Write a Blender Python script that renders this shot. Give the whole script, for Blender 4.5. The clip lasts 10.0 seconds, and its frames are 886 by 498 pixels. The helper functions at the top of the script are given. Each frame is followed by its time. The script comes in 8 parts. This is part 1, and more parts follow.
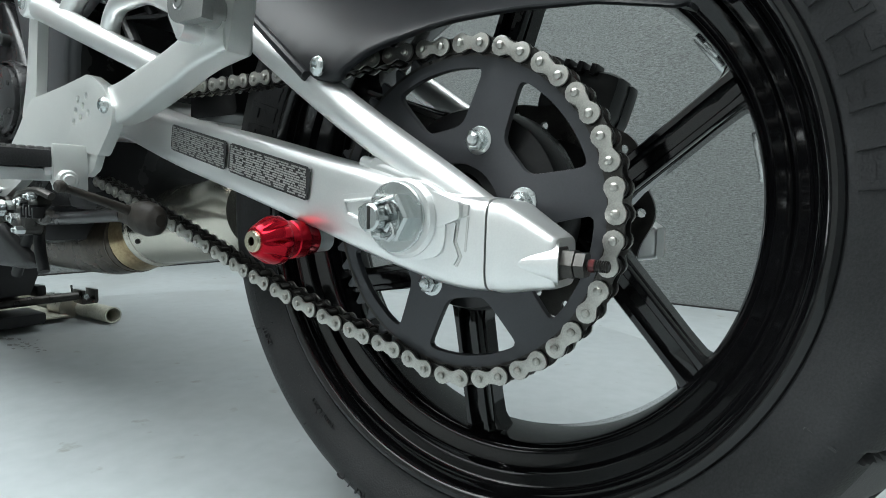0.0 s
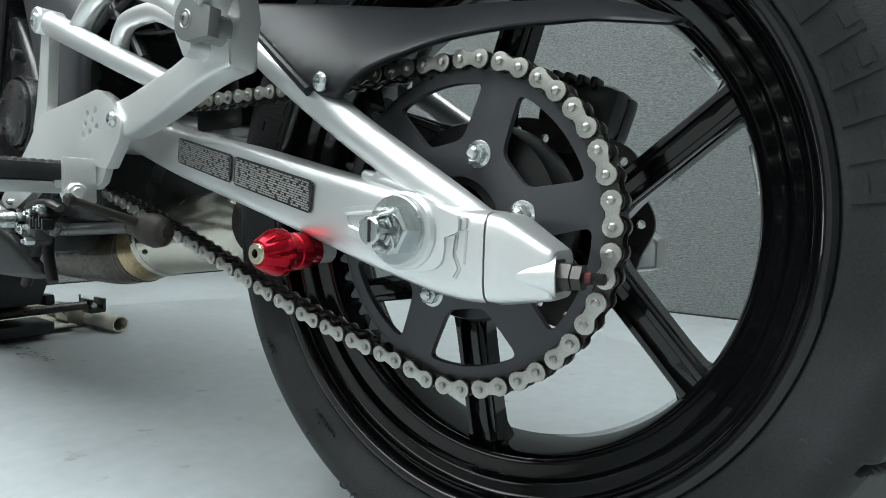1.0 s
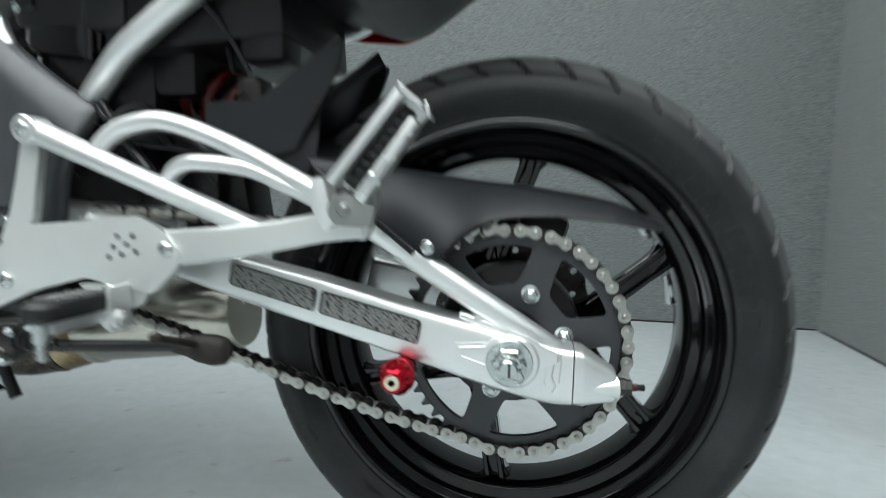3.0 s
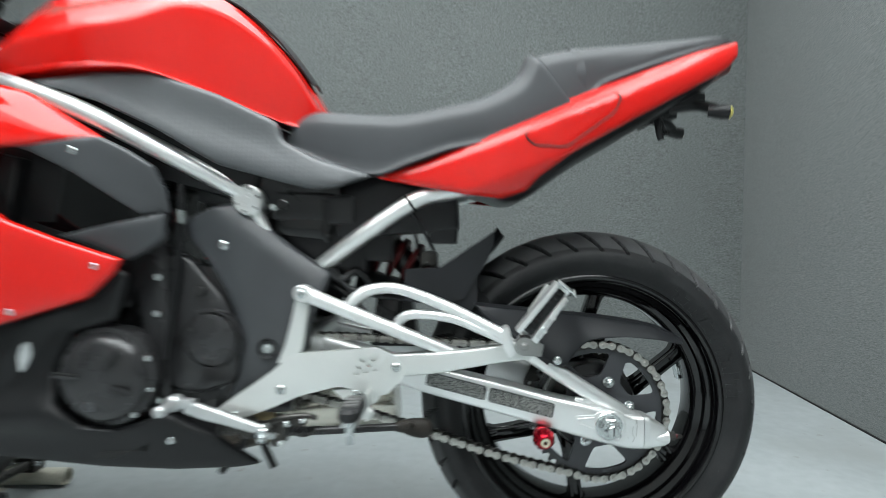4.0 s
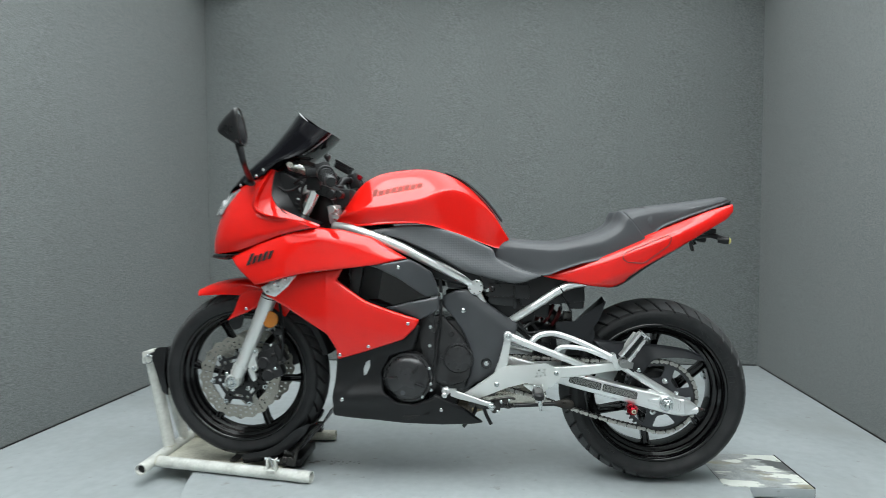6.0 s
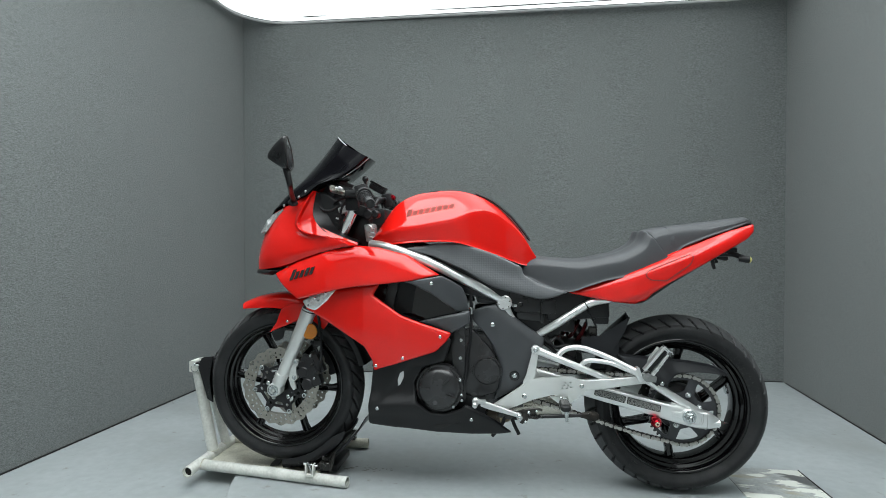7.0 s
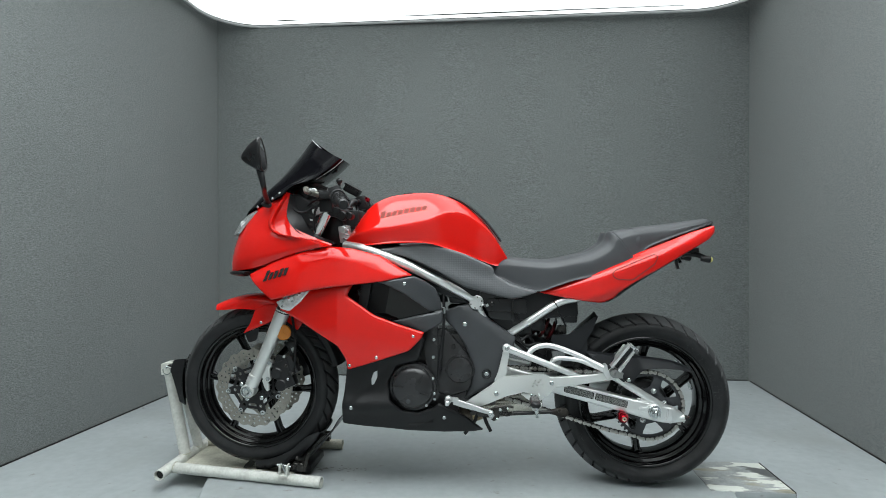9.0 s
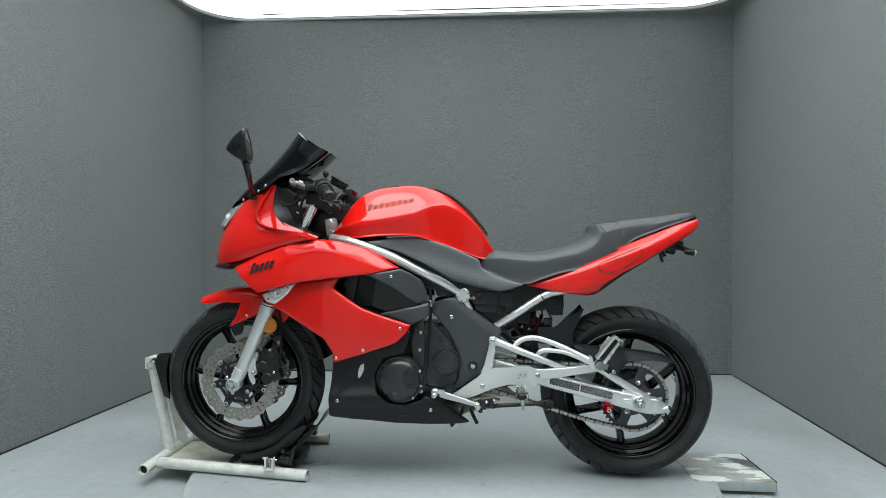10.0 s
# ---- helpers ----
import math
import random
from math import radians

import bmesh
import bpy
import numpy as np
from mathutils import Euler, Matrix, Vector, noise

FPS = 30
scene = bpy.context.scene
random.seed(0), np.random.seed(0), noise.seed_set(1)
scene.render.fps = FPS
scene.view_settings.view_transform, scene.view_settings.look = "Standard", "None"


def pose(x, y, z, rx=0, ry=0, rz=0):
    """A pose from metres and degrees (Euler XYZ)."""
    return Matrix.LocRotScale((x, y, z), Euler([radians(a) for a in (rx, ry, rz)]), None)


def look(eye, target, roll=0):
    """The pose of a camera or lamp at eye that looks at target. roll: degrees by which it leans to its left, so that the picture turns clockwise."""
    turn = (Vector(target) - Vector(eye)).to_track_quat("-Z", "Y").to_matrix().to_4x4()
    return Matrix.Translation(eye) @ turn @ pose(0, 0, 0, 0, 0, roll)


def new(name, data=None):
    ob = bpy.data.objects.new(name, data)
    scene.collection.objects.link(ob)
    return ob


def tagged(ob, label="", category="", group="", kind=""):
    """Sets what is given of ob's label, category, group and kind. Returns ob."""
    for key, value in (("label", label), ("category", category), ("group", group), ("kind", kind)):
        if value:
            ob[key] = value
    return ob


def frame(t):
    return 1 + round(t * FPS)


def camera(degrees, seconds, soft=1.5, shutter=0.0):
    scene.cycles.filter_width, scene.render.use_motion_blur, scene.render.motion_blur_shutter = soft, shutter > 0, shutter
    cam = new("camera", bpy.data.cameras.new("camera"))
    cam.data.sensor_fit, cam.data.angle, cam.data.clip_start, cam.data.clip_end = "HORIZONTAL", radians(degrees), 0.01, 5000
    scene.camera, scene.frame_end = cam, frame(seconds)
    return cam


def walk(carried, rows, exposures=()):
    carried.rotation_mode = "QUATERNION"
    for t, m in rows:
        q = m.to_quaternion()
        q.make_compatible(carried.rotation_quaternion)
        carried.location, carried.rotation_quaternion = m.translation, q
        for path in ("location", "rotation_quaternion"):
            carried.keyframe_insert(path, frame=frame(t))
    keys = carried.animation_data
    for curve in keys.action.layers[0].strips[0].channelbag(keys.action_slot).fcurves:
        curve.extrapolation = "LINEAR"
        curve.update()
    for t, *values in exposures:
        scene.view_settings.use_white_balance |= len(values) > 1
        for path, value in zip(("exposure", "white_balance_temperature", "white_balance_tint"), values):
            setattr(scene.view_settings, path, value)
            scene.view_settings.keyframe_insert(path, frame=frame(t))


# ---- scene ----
cam = camera(77.9, 10.0, soft=0.45, shutter=0.8)
PATH = [
    (0, (0.215, -0.405, 0.31), (-0.897, 1.249, 0.141), 1.4),
    (0.5, (0.219, -0.402, 0.312), (-0.904, 1.246, 0.166), 1.3),
    (1, (0.221, -0.407, 0.313), (-0.911, 1.236, 0.174), 1.3),
    (1.5, (0.209, -0.421, 0.324), (-0.912, 1.23, 0.19), 1.3),
    (2, (0.171, -0.441, 0.345), (-0.815, 1.294, 0.208), 1.3),
    (2.2, (0.147, -0.455, 0.353), (-0.716, 1.344, 0.214), 1.2),
    (3.3, (-0.035, -0.73, 0.509), (-0.242, 1.25, 0.323), 1.5),
    (3.5, (-0.081, -0.791, 0.552), (-0.245, 1.195, 0.37), 1.4),
    (4, (-0.233, -1.02, 0.61), (-0.302, 0.978, 0.545), 0.5),
    (4.5, (-0.352, -1.282, 0.698), (-0.392, 0.716, 0.616), 0.3),
    (5, (-0.447, -1.525, 0.793), (-0.515, 0.472, 0.696), -0.2),
    (5.5, (-0.562, -1.749, 0.855), (-0.645, 0.247, 0.75), -0.2),
    (6, (-0.538, -1.892, 0.857), (-0.716, 0.099, 0.775), -0.2),
    (7.5, (-0.568, -2.003, 0.88), (-0.826, -0.02, 0.86), -0.0),
    (8, (-0.557, -2.01, 0.872), (-0.802, -0.025, 0.859), -0.0),
    (8.5, (-0.551, -2.021, 0.869), (-0.757, -0.031, 0.854), -0.0),
    (9, (-0.541, -2.027, 0.859), (-0.714, -0.035, 0.845), -0.1),
    (9.5, (-0.533, -2.028, 0.846), (-0.682, -0.034, 0.834), -0.1),
    (10, (-0.537, -2.03, 0.84), (-0.666, -0.034, 0.82), -0.0),
]
from mathutils.bvhtree import BVHTree
from mathutils.geometry import delaunay_2d_cdt

walk(cam, [(t, look(eye, target, roll)) for t, eye, target, roll in PATH],
     [(0.0, 0.6), (2.2, 0.52), (3.5, 0.5), (4.5, 0.5), (5.5, 0.42), (6.2, 0.28), (7.5, 0.11), (10.0, 0.11)])

# ---- light ----
world = bpy.data.worlds.new("world")
scene.world = world
world.use_nodes = True
world.node_tree.nodes["Background"].inputs["Color"].default_value = (0.5, 0.52, 0.54, 1)
world.node_tree.nodes["Background"].inputs["Strength"].default_value = 0.02
scene.view_settings.exposure = 0.0
LIGHT_STRENGTH = 3.06


# ---- materials ----
def material(name, base, rough=0.5, metal=0.0, vary=0.12, scale=8.0, fine=200.0, bump=0.05, coat=0.0, rough_vary=0.1,
             other=None, spec=0.5, bump_distance=0.001, seed=0.0):
    """A surface with colour and gloss that vary at two scales, and a fine relief."""
    m = bpy.data.materials.new(name)
    m.use_nodes = True
    nt = m.node_tree
    n, link = nt.nodes, nt.links.new
    b = n["Principled BSDF"]
    b.inputs["Metallic"].default_value = metal
    b.inputs["Specular IOR Level"].default_value = spec
    b.inputs["Coat Weight"].default_value = coat
    b.inputs["Coat Roughness"].default_value = 0.03
    co = n.new("ShaderNodeTexCoord")
    big, small = n.new("ShaderNodeTexNoise"), n.new("ShaderNodeTexNoise")
    big.inputs["Scale"].default_value, big.inputs["Detail"].default_value = scale, 5
    small.inputs["Scale"].default_value, small.inputs["Detail"].default_value = fine, 2
    shift = n.new("ShaderNodeMapping")
    shift.inputs["Location"].default_value = (seed, seed * 0.7, seed * 1.3)
    link(co.outputs["Object"], shift.inputs["Vector"])
    link(shift.outputs["Vector"], big.inputs["Vector"])
    link(shift.outputs["Vector"], small.inputs["Vector"])
    total = n.new("ShaderNodeMath")
    total.operation = "MULTIPLY_ADD"
    total.inputs[1].default_value = 0.35
    link(small.outputs["Fac"], total.inputs[0])
    scaled = n.new("ShaderNodeMath")
    scaled.operation = "MULTIPLY"
    scaled.inputs[1].default_value = 0.65
    link(big.outputs["Fac"], scaled.inputs[0])
    link(scaled.outputs[0], total.inputs[2])
    ramp = n.new("ShaderNodeValToRGB")
    dark = [c * (1 - vary) for c in base]
    light = [min(1, c * (1 + vary)) for c in (other or base)]
    ramp.color_ramp.elements[0].position, ramp.color_ramp.elements[0].color = 0.35, (*dark, 1)
    ramp.color_ramp.elements[1].position, ramp.color_ramp.elements[1].color = 0.65, (*light, 1)
    link(total.outputs[0], ramp.inputs["Fac"])
    link(ramp.outputs["Color"], b.inputs["Base Color"])
    rg = n.new("ShaderNodeMapRange")
    rg.inputs["To Min"].default_value = max(0.02, rough - rough_vary)
    rg.inputs["To Max"].default_value = min(1, rough + rough_vary)
    link(big.outputs["Fac"], rg.inputs["Value"])
    link(rg.outputs["Result"], b.inputs["Roughness"])
    if bump:
        bp = n.new("ShaderNodeBump")
        bp.inputs["Strength"].default_value, bp.inputs["Distance"].default_value = bump, bump_distance
        link(small.outputs["Fac"], bp.inputs["Height"])
        link(bp.outputs["Normal"], b.inputs["Normal"])
    return m


def setting(m, **values):
    for key, value in values.items():
        m.node_tree.nodes["Principled BSDF"].inputs[key.replace("_", " ")].default_value = value
    return m


RED = material("red paint", (0.62, 0.006, 0.003), 0.5, vary=0.04, scale=3, bump=0.0, coat=1.0, rough_vary=0.04, spec=0.04)
BLACK = material("black plastic", (0.009, 0.0094, 0.0102), 0.42, spec=0.28, vary=0.2, scale=14, fine=900, bump=0.25, bump_distance=0.0006)
SATIN = material("satin charcoal plastic", (0.043, 0.046, 0.050), 0.36, vary=0.15, scale=10, fine=1200, bump=0.25, bump_distance=0.0004)
GLOSS = material("gloss black paint", (0.0030, 0.0030, 0.0034), 0.10, vary=0.2, scale=9, fine=300, bump=0.0, coat=0.3, rough_vary=0.03, spec=0.35)
SEMI = material("semi gloss black", (0.012, 0.012, 0.013), 0.3, spec=0.35, vary=0.25, scale=12, fine=400, bump=0.1)
ENGINE = material("black engine paint", (0.018, 0.018, 0.019), 0.26, vary=0.25, scale=15, fine=700, bump=0.2, bump_distance=0.0005)
RUBBER = material("tyre rubber", (0.011, 0.0115, 0.0125), 0.52, vary=0.25, scale=16, fine=700, bump=0.3, other=(0.019, 0.0195, 0.0205), spec=0.30)
SEAT = material("black seat vinyl", (0.046, 0.049, 0.053), 0.50, spec=0.35, vary=0.12, scale=9, fine=1600, bump=0.35, bump_distance=0.0004)
SILVER = material("silver paint", (0.77, 0.78, 0.775), 0.36, metal=0.84, vary=0.04, scale=7, fine=900, bump=0.06)
BRACKET = material("cast silver bracket", (0.66, 0.675, 0.66), 0.40, metal=0.65, vary=0.05, scale=9, fine=1100, bump=0.12)
ALLOY = material("cast alloy", (0.56, 0.57, 0.57), 0.42, metal=0.8, vary=0.07, scale=12, fine=900, bump=0.2, bump_distance=0.0004)
HINGE = material("dull grey casting", (0.25, 0.255, 0.25), 0.40, metal=0.7, vary=0.12, scale=20, fine=900, bump=0.15)
ZINC = material("zinc plated steel", (0.55, 0.58, 0.58), 0.26, metal=1.0, vary=0.1, scale=40, fine=700, bump=0.05)
STEEL = material("brushed steel", (0.5, 0.48, 0.43), 0.3, metal=1.0, vary=0.15, scale=40, fine=700, bump=0.08)
LINK = material("nickel chain plate", (0.37, 0.365, 0.34), 0.32, metal=0.9, vary=0.28, scale=60, fine=900, bump=0.08)
DARKSTEEL = material("oily dark steel", (0.05, 0.048, 0.045), 0.3, metal=0.8, vary=0.3, scale=60, fine=900, bump=0.1)
SPROCKET = material("dark grey sprocket", (0.046, 0.048, 0.053), 0.42, metal=0.3, vary=0.1, scale=20, fine=900, bump=0.06)
CHROME = setting(material("chrome", (0.8, 0.8, 0.8), 0.1, metal=1.0, vary=0.03, bump=0.0, rough_vary=0.04))
ANODISED = material("red anodised alloy", (0.40, 0.006, 0.018), 0.2, metal=0.85, vary=0.08, scale=30, bump=0.03)
SPRING = material("red spring paint", (0.07, 0.004, 0.005), 0.35, vary=0.15, scale=30, bump=0.03)
HEADER = material("heat tinted exhaust", (0.28, 0.2, 0.11), 0.32, metal=0.9, vary=0.25, scale=18, other=(0.4, 0.33, 0.2), bump=0.05)
BURNT = material("burnt exhaust steel", (0.028, 0.024, 0.020), 0.27, metal=0.6, vary=0.3, scale=14, other=(0.06, 0.047, 0.035), bump=0.08)
HEADLAMP = material("headlamp glass", (0.34, 0.35, 0.35), 0.12, metal=0.2, vary=0.3, scale=40, bump=0.2, coat=0.6)
CAN = material("brushed exhaust can", (0.50, 0.48, 0.42), 0.24, metal=0.9, vary=0.08, scale=20, bump=0.05)
COCKPIT = material("deep black plastic", (0.007, 0.007, 0.008), 0.34, vary=0.2, scale=12, fine=600, bump=0.1, spec=0.3)
GUARD = material("matt black plastic", (0.015, 0.016, 0.018), 0.40, vary=0.12, scale=6, fine=900, bump=0.03, spec=0.2)
AMBER = setting(material("amber lens", (0.45, 0.15, 0.01), 0.25, vary=0.1, fine=800, bump=0.3), Coat_Weight=0.5)
LENS = material("clear faceted lens", (0.86, 0.87, 0.85), 0.15, metal=0.5, vary=0.25, scale=60, fine=250, bump=0.5, coat=1.0)
LABEL = material("black label", (0.02, 0.02, 0.021), 0.3, vary=0.1, bump=0.0)
PRINT = material("pale label print", (0.31, 0.315, 0.30), 0.4, vary=0.1, bump=0.0)
DECAL = material("dark grey decal", (0.22, 0.05, 0.04), 0.7, vary=0.1, bump=0.0, spec=0.1)
GROOVE = material("red groove shade", (0.10, 0.003, 0.002), 0.5, vary=0.1, bump=0.0)
WORN = material("worn grey rubber", (0.10, 0.10, 0.098), 0.6, vary=0.25, scale=60, fine=700, bump=0.2)
TREAD = material("worn tread rubber", (0.046, 0.047, 0.049), 0.62, vary=0.22, scale=20, fine=700, bump=0.3, other=(0.060, 0.061, 0.063), spec=0.4)
INK = material("black decal", (0.012, 0.01, 0.01), 0.25, vary=0.1, bump=0.0, coat=0.6)
WHITE = material("worn white enamel", (0.57, 0.58, 0.54), 0.36, vary=0.08, scale=18, fine=120, bump=0.15, other=(0.69, 0.70, 0.66))
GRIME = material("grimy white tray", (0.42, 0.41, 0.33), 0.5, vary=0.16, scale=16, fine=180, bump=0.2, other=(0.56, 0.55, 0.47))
SEAM = material("shaded alloy seam", (0.56, 0.56, 0.55), 0.5, metal=0.6, vary=0.1, bump=0.0)
BRASS = material("pale brass plated steel", (0.72, 0.66, 0.50), 0.25, metal=1.0, vary=0.08, scale=40, bump=0.04)
RUST = material("grimy brown-black steel", (0.020, 0.017, 0.014), 0.6, vary=0.35, scale=70, fine=600, bump=0.3, spec=0.25)
# colour of some black parts; in slots, holes and gaps it replaces shade
SLOT = material("near black, recess shade too", (0.006, 0.006, 0.006), 0.7, vary=0.1, bump=0.0)
YELLOW = material("yellow lens", (0.50, 0.46, 0.13), 0.3, vary=0.1, bump=0.0)
MIRROR = setting(material("mirror glass", (0.8, 0.82, 0.82), 0.03, metal=1.0, vary=0.0, bump=0.0, rough_vary=0.0))
TINT = material("dark smoked screen", (0.004, 0.004, 0.005), 0.06, vary=0.1, bump=0.0, coat=0.0, rough_vary=0.03, spec=0.04)


def carpet():
    """Grey loop carpet: speckled fibres, faint woven rows and broad patches."""
    m = material("grey wall carpet", (0.1375, 0.150, 0.1475), 0.95, vary=0.05, scale=1.3, fine=60, bump=0, spec=0.1)
    nt = m.node_tree
    n, link = nt.nodes, nt.links.new
    b = n["Principled BSDF"]
    co = n.new("ShaderNodeTexCoord")
    speck, row = n.new("ShaderNodeTexNoise"), n.new("ShaderNodeTexNoise")
    speck.inputs["Scale"].default_value, speck.inputs["Detail"].default_value = 230, 3
    speck.inputs["Roughness"].default_value = 0.75
    flat = n.new("ShaderNodeMapping")
    flat.inputs["Scale"].default_value = (85, 85, 300)
    link(co.outputs["Object"], flat.inputs["Vector"])
    link(co.outputs["Object"], speck.inputs["Vector"])
    link(flat.outputs["Vector"], row.inputs["Vector"])
    row.inputs["Scale"].default_value, row.inputs["Detail"].default_value = 1, 3
    both = n.new("ShaderNodeMath")
    both.operation = "ADD"
    link(speck.outputs["Fac"], both.inputs[0])
    link(row.outputs["Fac"], both.inputs[1])
    span = n.new("ShaderNodeMapRange")
    span.inputs["From Min"].default_value, span.inputs["From Max"].default_value = 0.7, 1.3
    span.inputs["To Min"].default_value, span.inputs["To Max"].default_value = 0.58, 1.45
    link(both.outputs[0], span.inputs["Value"])
    mix = n.new("ShaderNodeMix")
    mix.data_type, mix.blend_type = "RGBA", "MULTIPLY"
    mix.inputs["Factor"].default_value = 1.0
    old = b.inputs["Base Color"].links[0].from_socket
    link(old, mix.inputs["A"])
    link(span.outputs["Result"], mix.inputs["B"])
    link(mix.outputs["Result"], b.inputs["Base Color"])
    bp = n.new("ShaderNodeBump")
    bp.inputs["Strength"].default_value, bp.inputs["Distance"].default_value = 0.5, 0.004
    link(both.outputs[0], bp.inputs["Height"])
    link(bp.outputs["Normal"], b.inputs["Normal"])
    b.inputs["Sheen Weight"].default_value = 0.2
    return m


def painted_floor(name, seed):
    """Pale grey floor paint with scuffs, dirty patches and small dark specks."""
    m = material(name, (0.33, 0.362, 0.37), 0.42, vary=0.06, scale=1.6, fine=30, bump=0.05, rough_vary=0.12,
                 other=(0.37, 0.402, 0.41), seed=seed)
    nt = m.node_tree
    n, link = nt.nodes, nt.links.new
    b = n["Principled BSDF"]
    co = n.new("ShaderNodeTexCoord")
    old = b.inputs["Base Color"].links[0].from_socket
    for scale, low, high, colour, amount in ((2.3, 0.52, 0.72, (0.285, 0.302, 0.298), 0.7), (22, 0.665, 0.74, (0.2, 0.19, 0.16), 0.6),
                                             (70, 0.78, 0.8, (0.08, 0.08, 0.08), 0.8)):
        tex = n.new("ShaderNodeTexNoise")
        tex.inputs["Scale"].default_value, tex.inputs["Detail"].default_value = scale, 4
        link(co.outputs["Object"], tex.inputs["Vector"])
        span = n.new("ShaderNodeMapRange")
        span.inputs["From Min"].default_value, span.inputs["From Max"].default_value = low, high
        span.inputs["To Max"].default_value = amount
        link(tex.outputs["Fac"], span.inputs["Value"])
        mix = n.new("ShaderNodeMix")
        mix.data_type = "RGBA"
        mix.inputs["B"].default_value = (*colour, 1)
        link(span.outputs["Result"], mix.inputs["Factor"])
        link(old, mix.inputs["A"])
        old = mix.outputs["Result"]
    link(old, b.inputs["Base Color"])
    return m


def worn_plate():
    """Grey floor paint worn off in streaks along the board, down to white primer and dark bare board."""
    m = material("chipped board paint", (0.27, 0.285, 0.28), 0.5, vary=0.12, scale=20, fine=200, bump=0.1, other=(0.35, 0.37, 0.37))
    nt = m.node_tree
    n, link = nt.nodes, nt.links.new
    b = n["Principled BSDF"]
    co, apart = n.new("ShaderNodeTexCoord"), n.new("ShaderNodeSeparateXYZ")
    link(co.outputs["Generated"], apart.inputs[0])
    old = b.inputs["Base Color"].links[0].from_socket
    for scale, cut, soft_edge, colour, seed, along, across in (
            (9.0, 0.52, 0.10, (0.30, 0.285, 0.215), 3.0, 0.05, 0.0), (5.0, 0.655, 0.06, (0.10, 0.105, 0.105), 4.1, 0.34, 0.16),
            (8.5, 0.525, 0.035, (0.66, 0.68, 0.63), 7.3, 0.10, -0.04), (26.0, 0.66, 0.03, (0.2, 0.195, 0.17), 1.3, 0.0, 0.0)):
        shift = n.new("ShaderNodeMapping")
        shift.inputs["Location"].default_value = (seed, seed, 0)
        shift.inputs["Scale"].default_value = (0.75, 2.1, 1)
        tex = n.new("ShaderNodeTexNoise")
        tex.inputs["Scale"].default_value, tex.inputs["Detail"].default_value = scale, 5
        link(co.outputs["Object"], shift.inputs["Vector"])
        link(shift.outputs["Vector"], tex.inputs["Vector"])
        total = tex.outputs["Fac"]
        for k, amount in ((0, along), (1, across)):
            lean = n.new("ShaderNodeMath")
            lean.operation = "MULTIPLY_ADD"
            lean.inputs[1].default_value = amount
            link(apart.outputs[k], lean.inputs[0])
            link(total, lean.inputs[2])
            total = lean.outputs[0]
        span = n.new("ShaderNodeMapRange")
        start = cut + 0.5 * (along + across)
        span.inputs["From Min"].default_value, span.inputs["From Max"].default_value = start, start + soft_edge
        link(total, span.inputs["Value"])
        mix = n.new("ShaderNodeMix")
        mix.data_type = "RGBA"
        mix.inputs["B"].default_value = (*colour, 1)
        link(span.outputs["Result"], mix.inputs["Factor"])
        link(old, mix.inputs["A"])
        old = mix.outputs["Result"]
    link(old, b.inputs["Base Color"])
    return m


def glowing(name, colour, strength):
    m = bpy.data.materials.new(name)
    m.use_nodes = True
    b = m.node_tree.nodes["Principled BSDF"]
    b.inputs["Base Color"].default_value = (0.8, 0.8, 0.8, 1)
    b.inputs["Roughness"].default_value = 0.4
    b.inputs["Emission Color"].default_value = (*colour, 1)
    b.inputs["Emission Strength"].default_value = strength
    n, link = m.node_tree.nodes, m.node_tree.links.new
    co, apart, low = n.new("ShaderNodeTexCoord"), n.new("ShaderNodeSeparateXYZ"), n.new("ShaderNodeMath")
    link(co.outputs["Generated"], apart.inputs[0])
    low.operation = "MINIMUM"
    for k in (0, 1):     # distance from the nearer edge, as a part of the width
        far, near = n.new("ShaderNodeMath"), n.new("ShaderNodeMath")
        far.operation, near.operation = "SUBTRACT", "MINIMUM"
        far.inputs[0].default_value = 1.0
        link(apart.outputs[k], far.inputs[1])
        link(apart.outputs[k], near.inputs[0])
        link(far.outputs[0], near.inputs[1])
        link(near.outputs[0], low.inputs[k])
    span = n.new("ShaderNodeMapRange")
    span.interpolation_type = "SMOOTHSTEP"
    span.inputs["From Max"].default_value = 0.22
    span.inputs["To Min"].default_value, span.inputs["To Max"].default_value = strength * 0.30, strength * 0.72
    link(low.outputs[0], span.inputs["Value"])
    panel = None         # two hot strips of lamps behind the sheet
    for k, mid, half in ((0, 0.5, 0.41), (1, 0.41, 0.22)):
        off, size, inside_it = n.new("ShaderNodeMath"), n.new("ShaderNodeMath"), n.new("ShaderNodeMapRange")
        off.operation, size.operation = "SUBTRACT", "ABSOLUTE"
        off.inputs[1].default_value = mid
        link(apart.outputs[k], off.inputs[0])
        link(off.outputs[0], size.inputs[0])
        inside_it.inputs["From Min"].default_value, inside_it.inputs["From Max"].default_value = half, half - 0.015
        link(size.outputs[0], inside_it.inputs["Value"])
        if panel is None:
            panel = inside_it.outputs["Result"]
        else:
            both = n.new("ShaderNodeMath")
            both.operation = "MULTIPLY"
            link(panel, both.inputs[0])
            link(inside_it.outputs["Result"], both.inputs[1])
            panel = both.outputs[0]
    total = n.new("ShaderNodeMath")
    total.operation = "MULTIPLY_ADD"
    total.inputs[1].default_value = strength * 1.25
    link(panel, total.inputs[0])
    link(span.outputs["Result"], total.inputs[2])
    link(total.outputs[0], b.inputs["Emission Strength"])
    return m


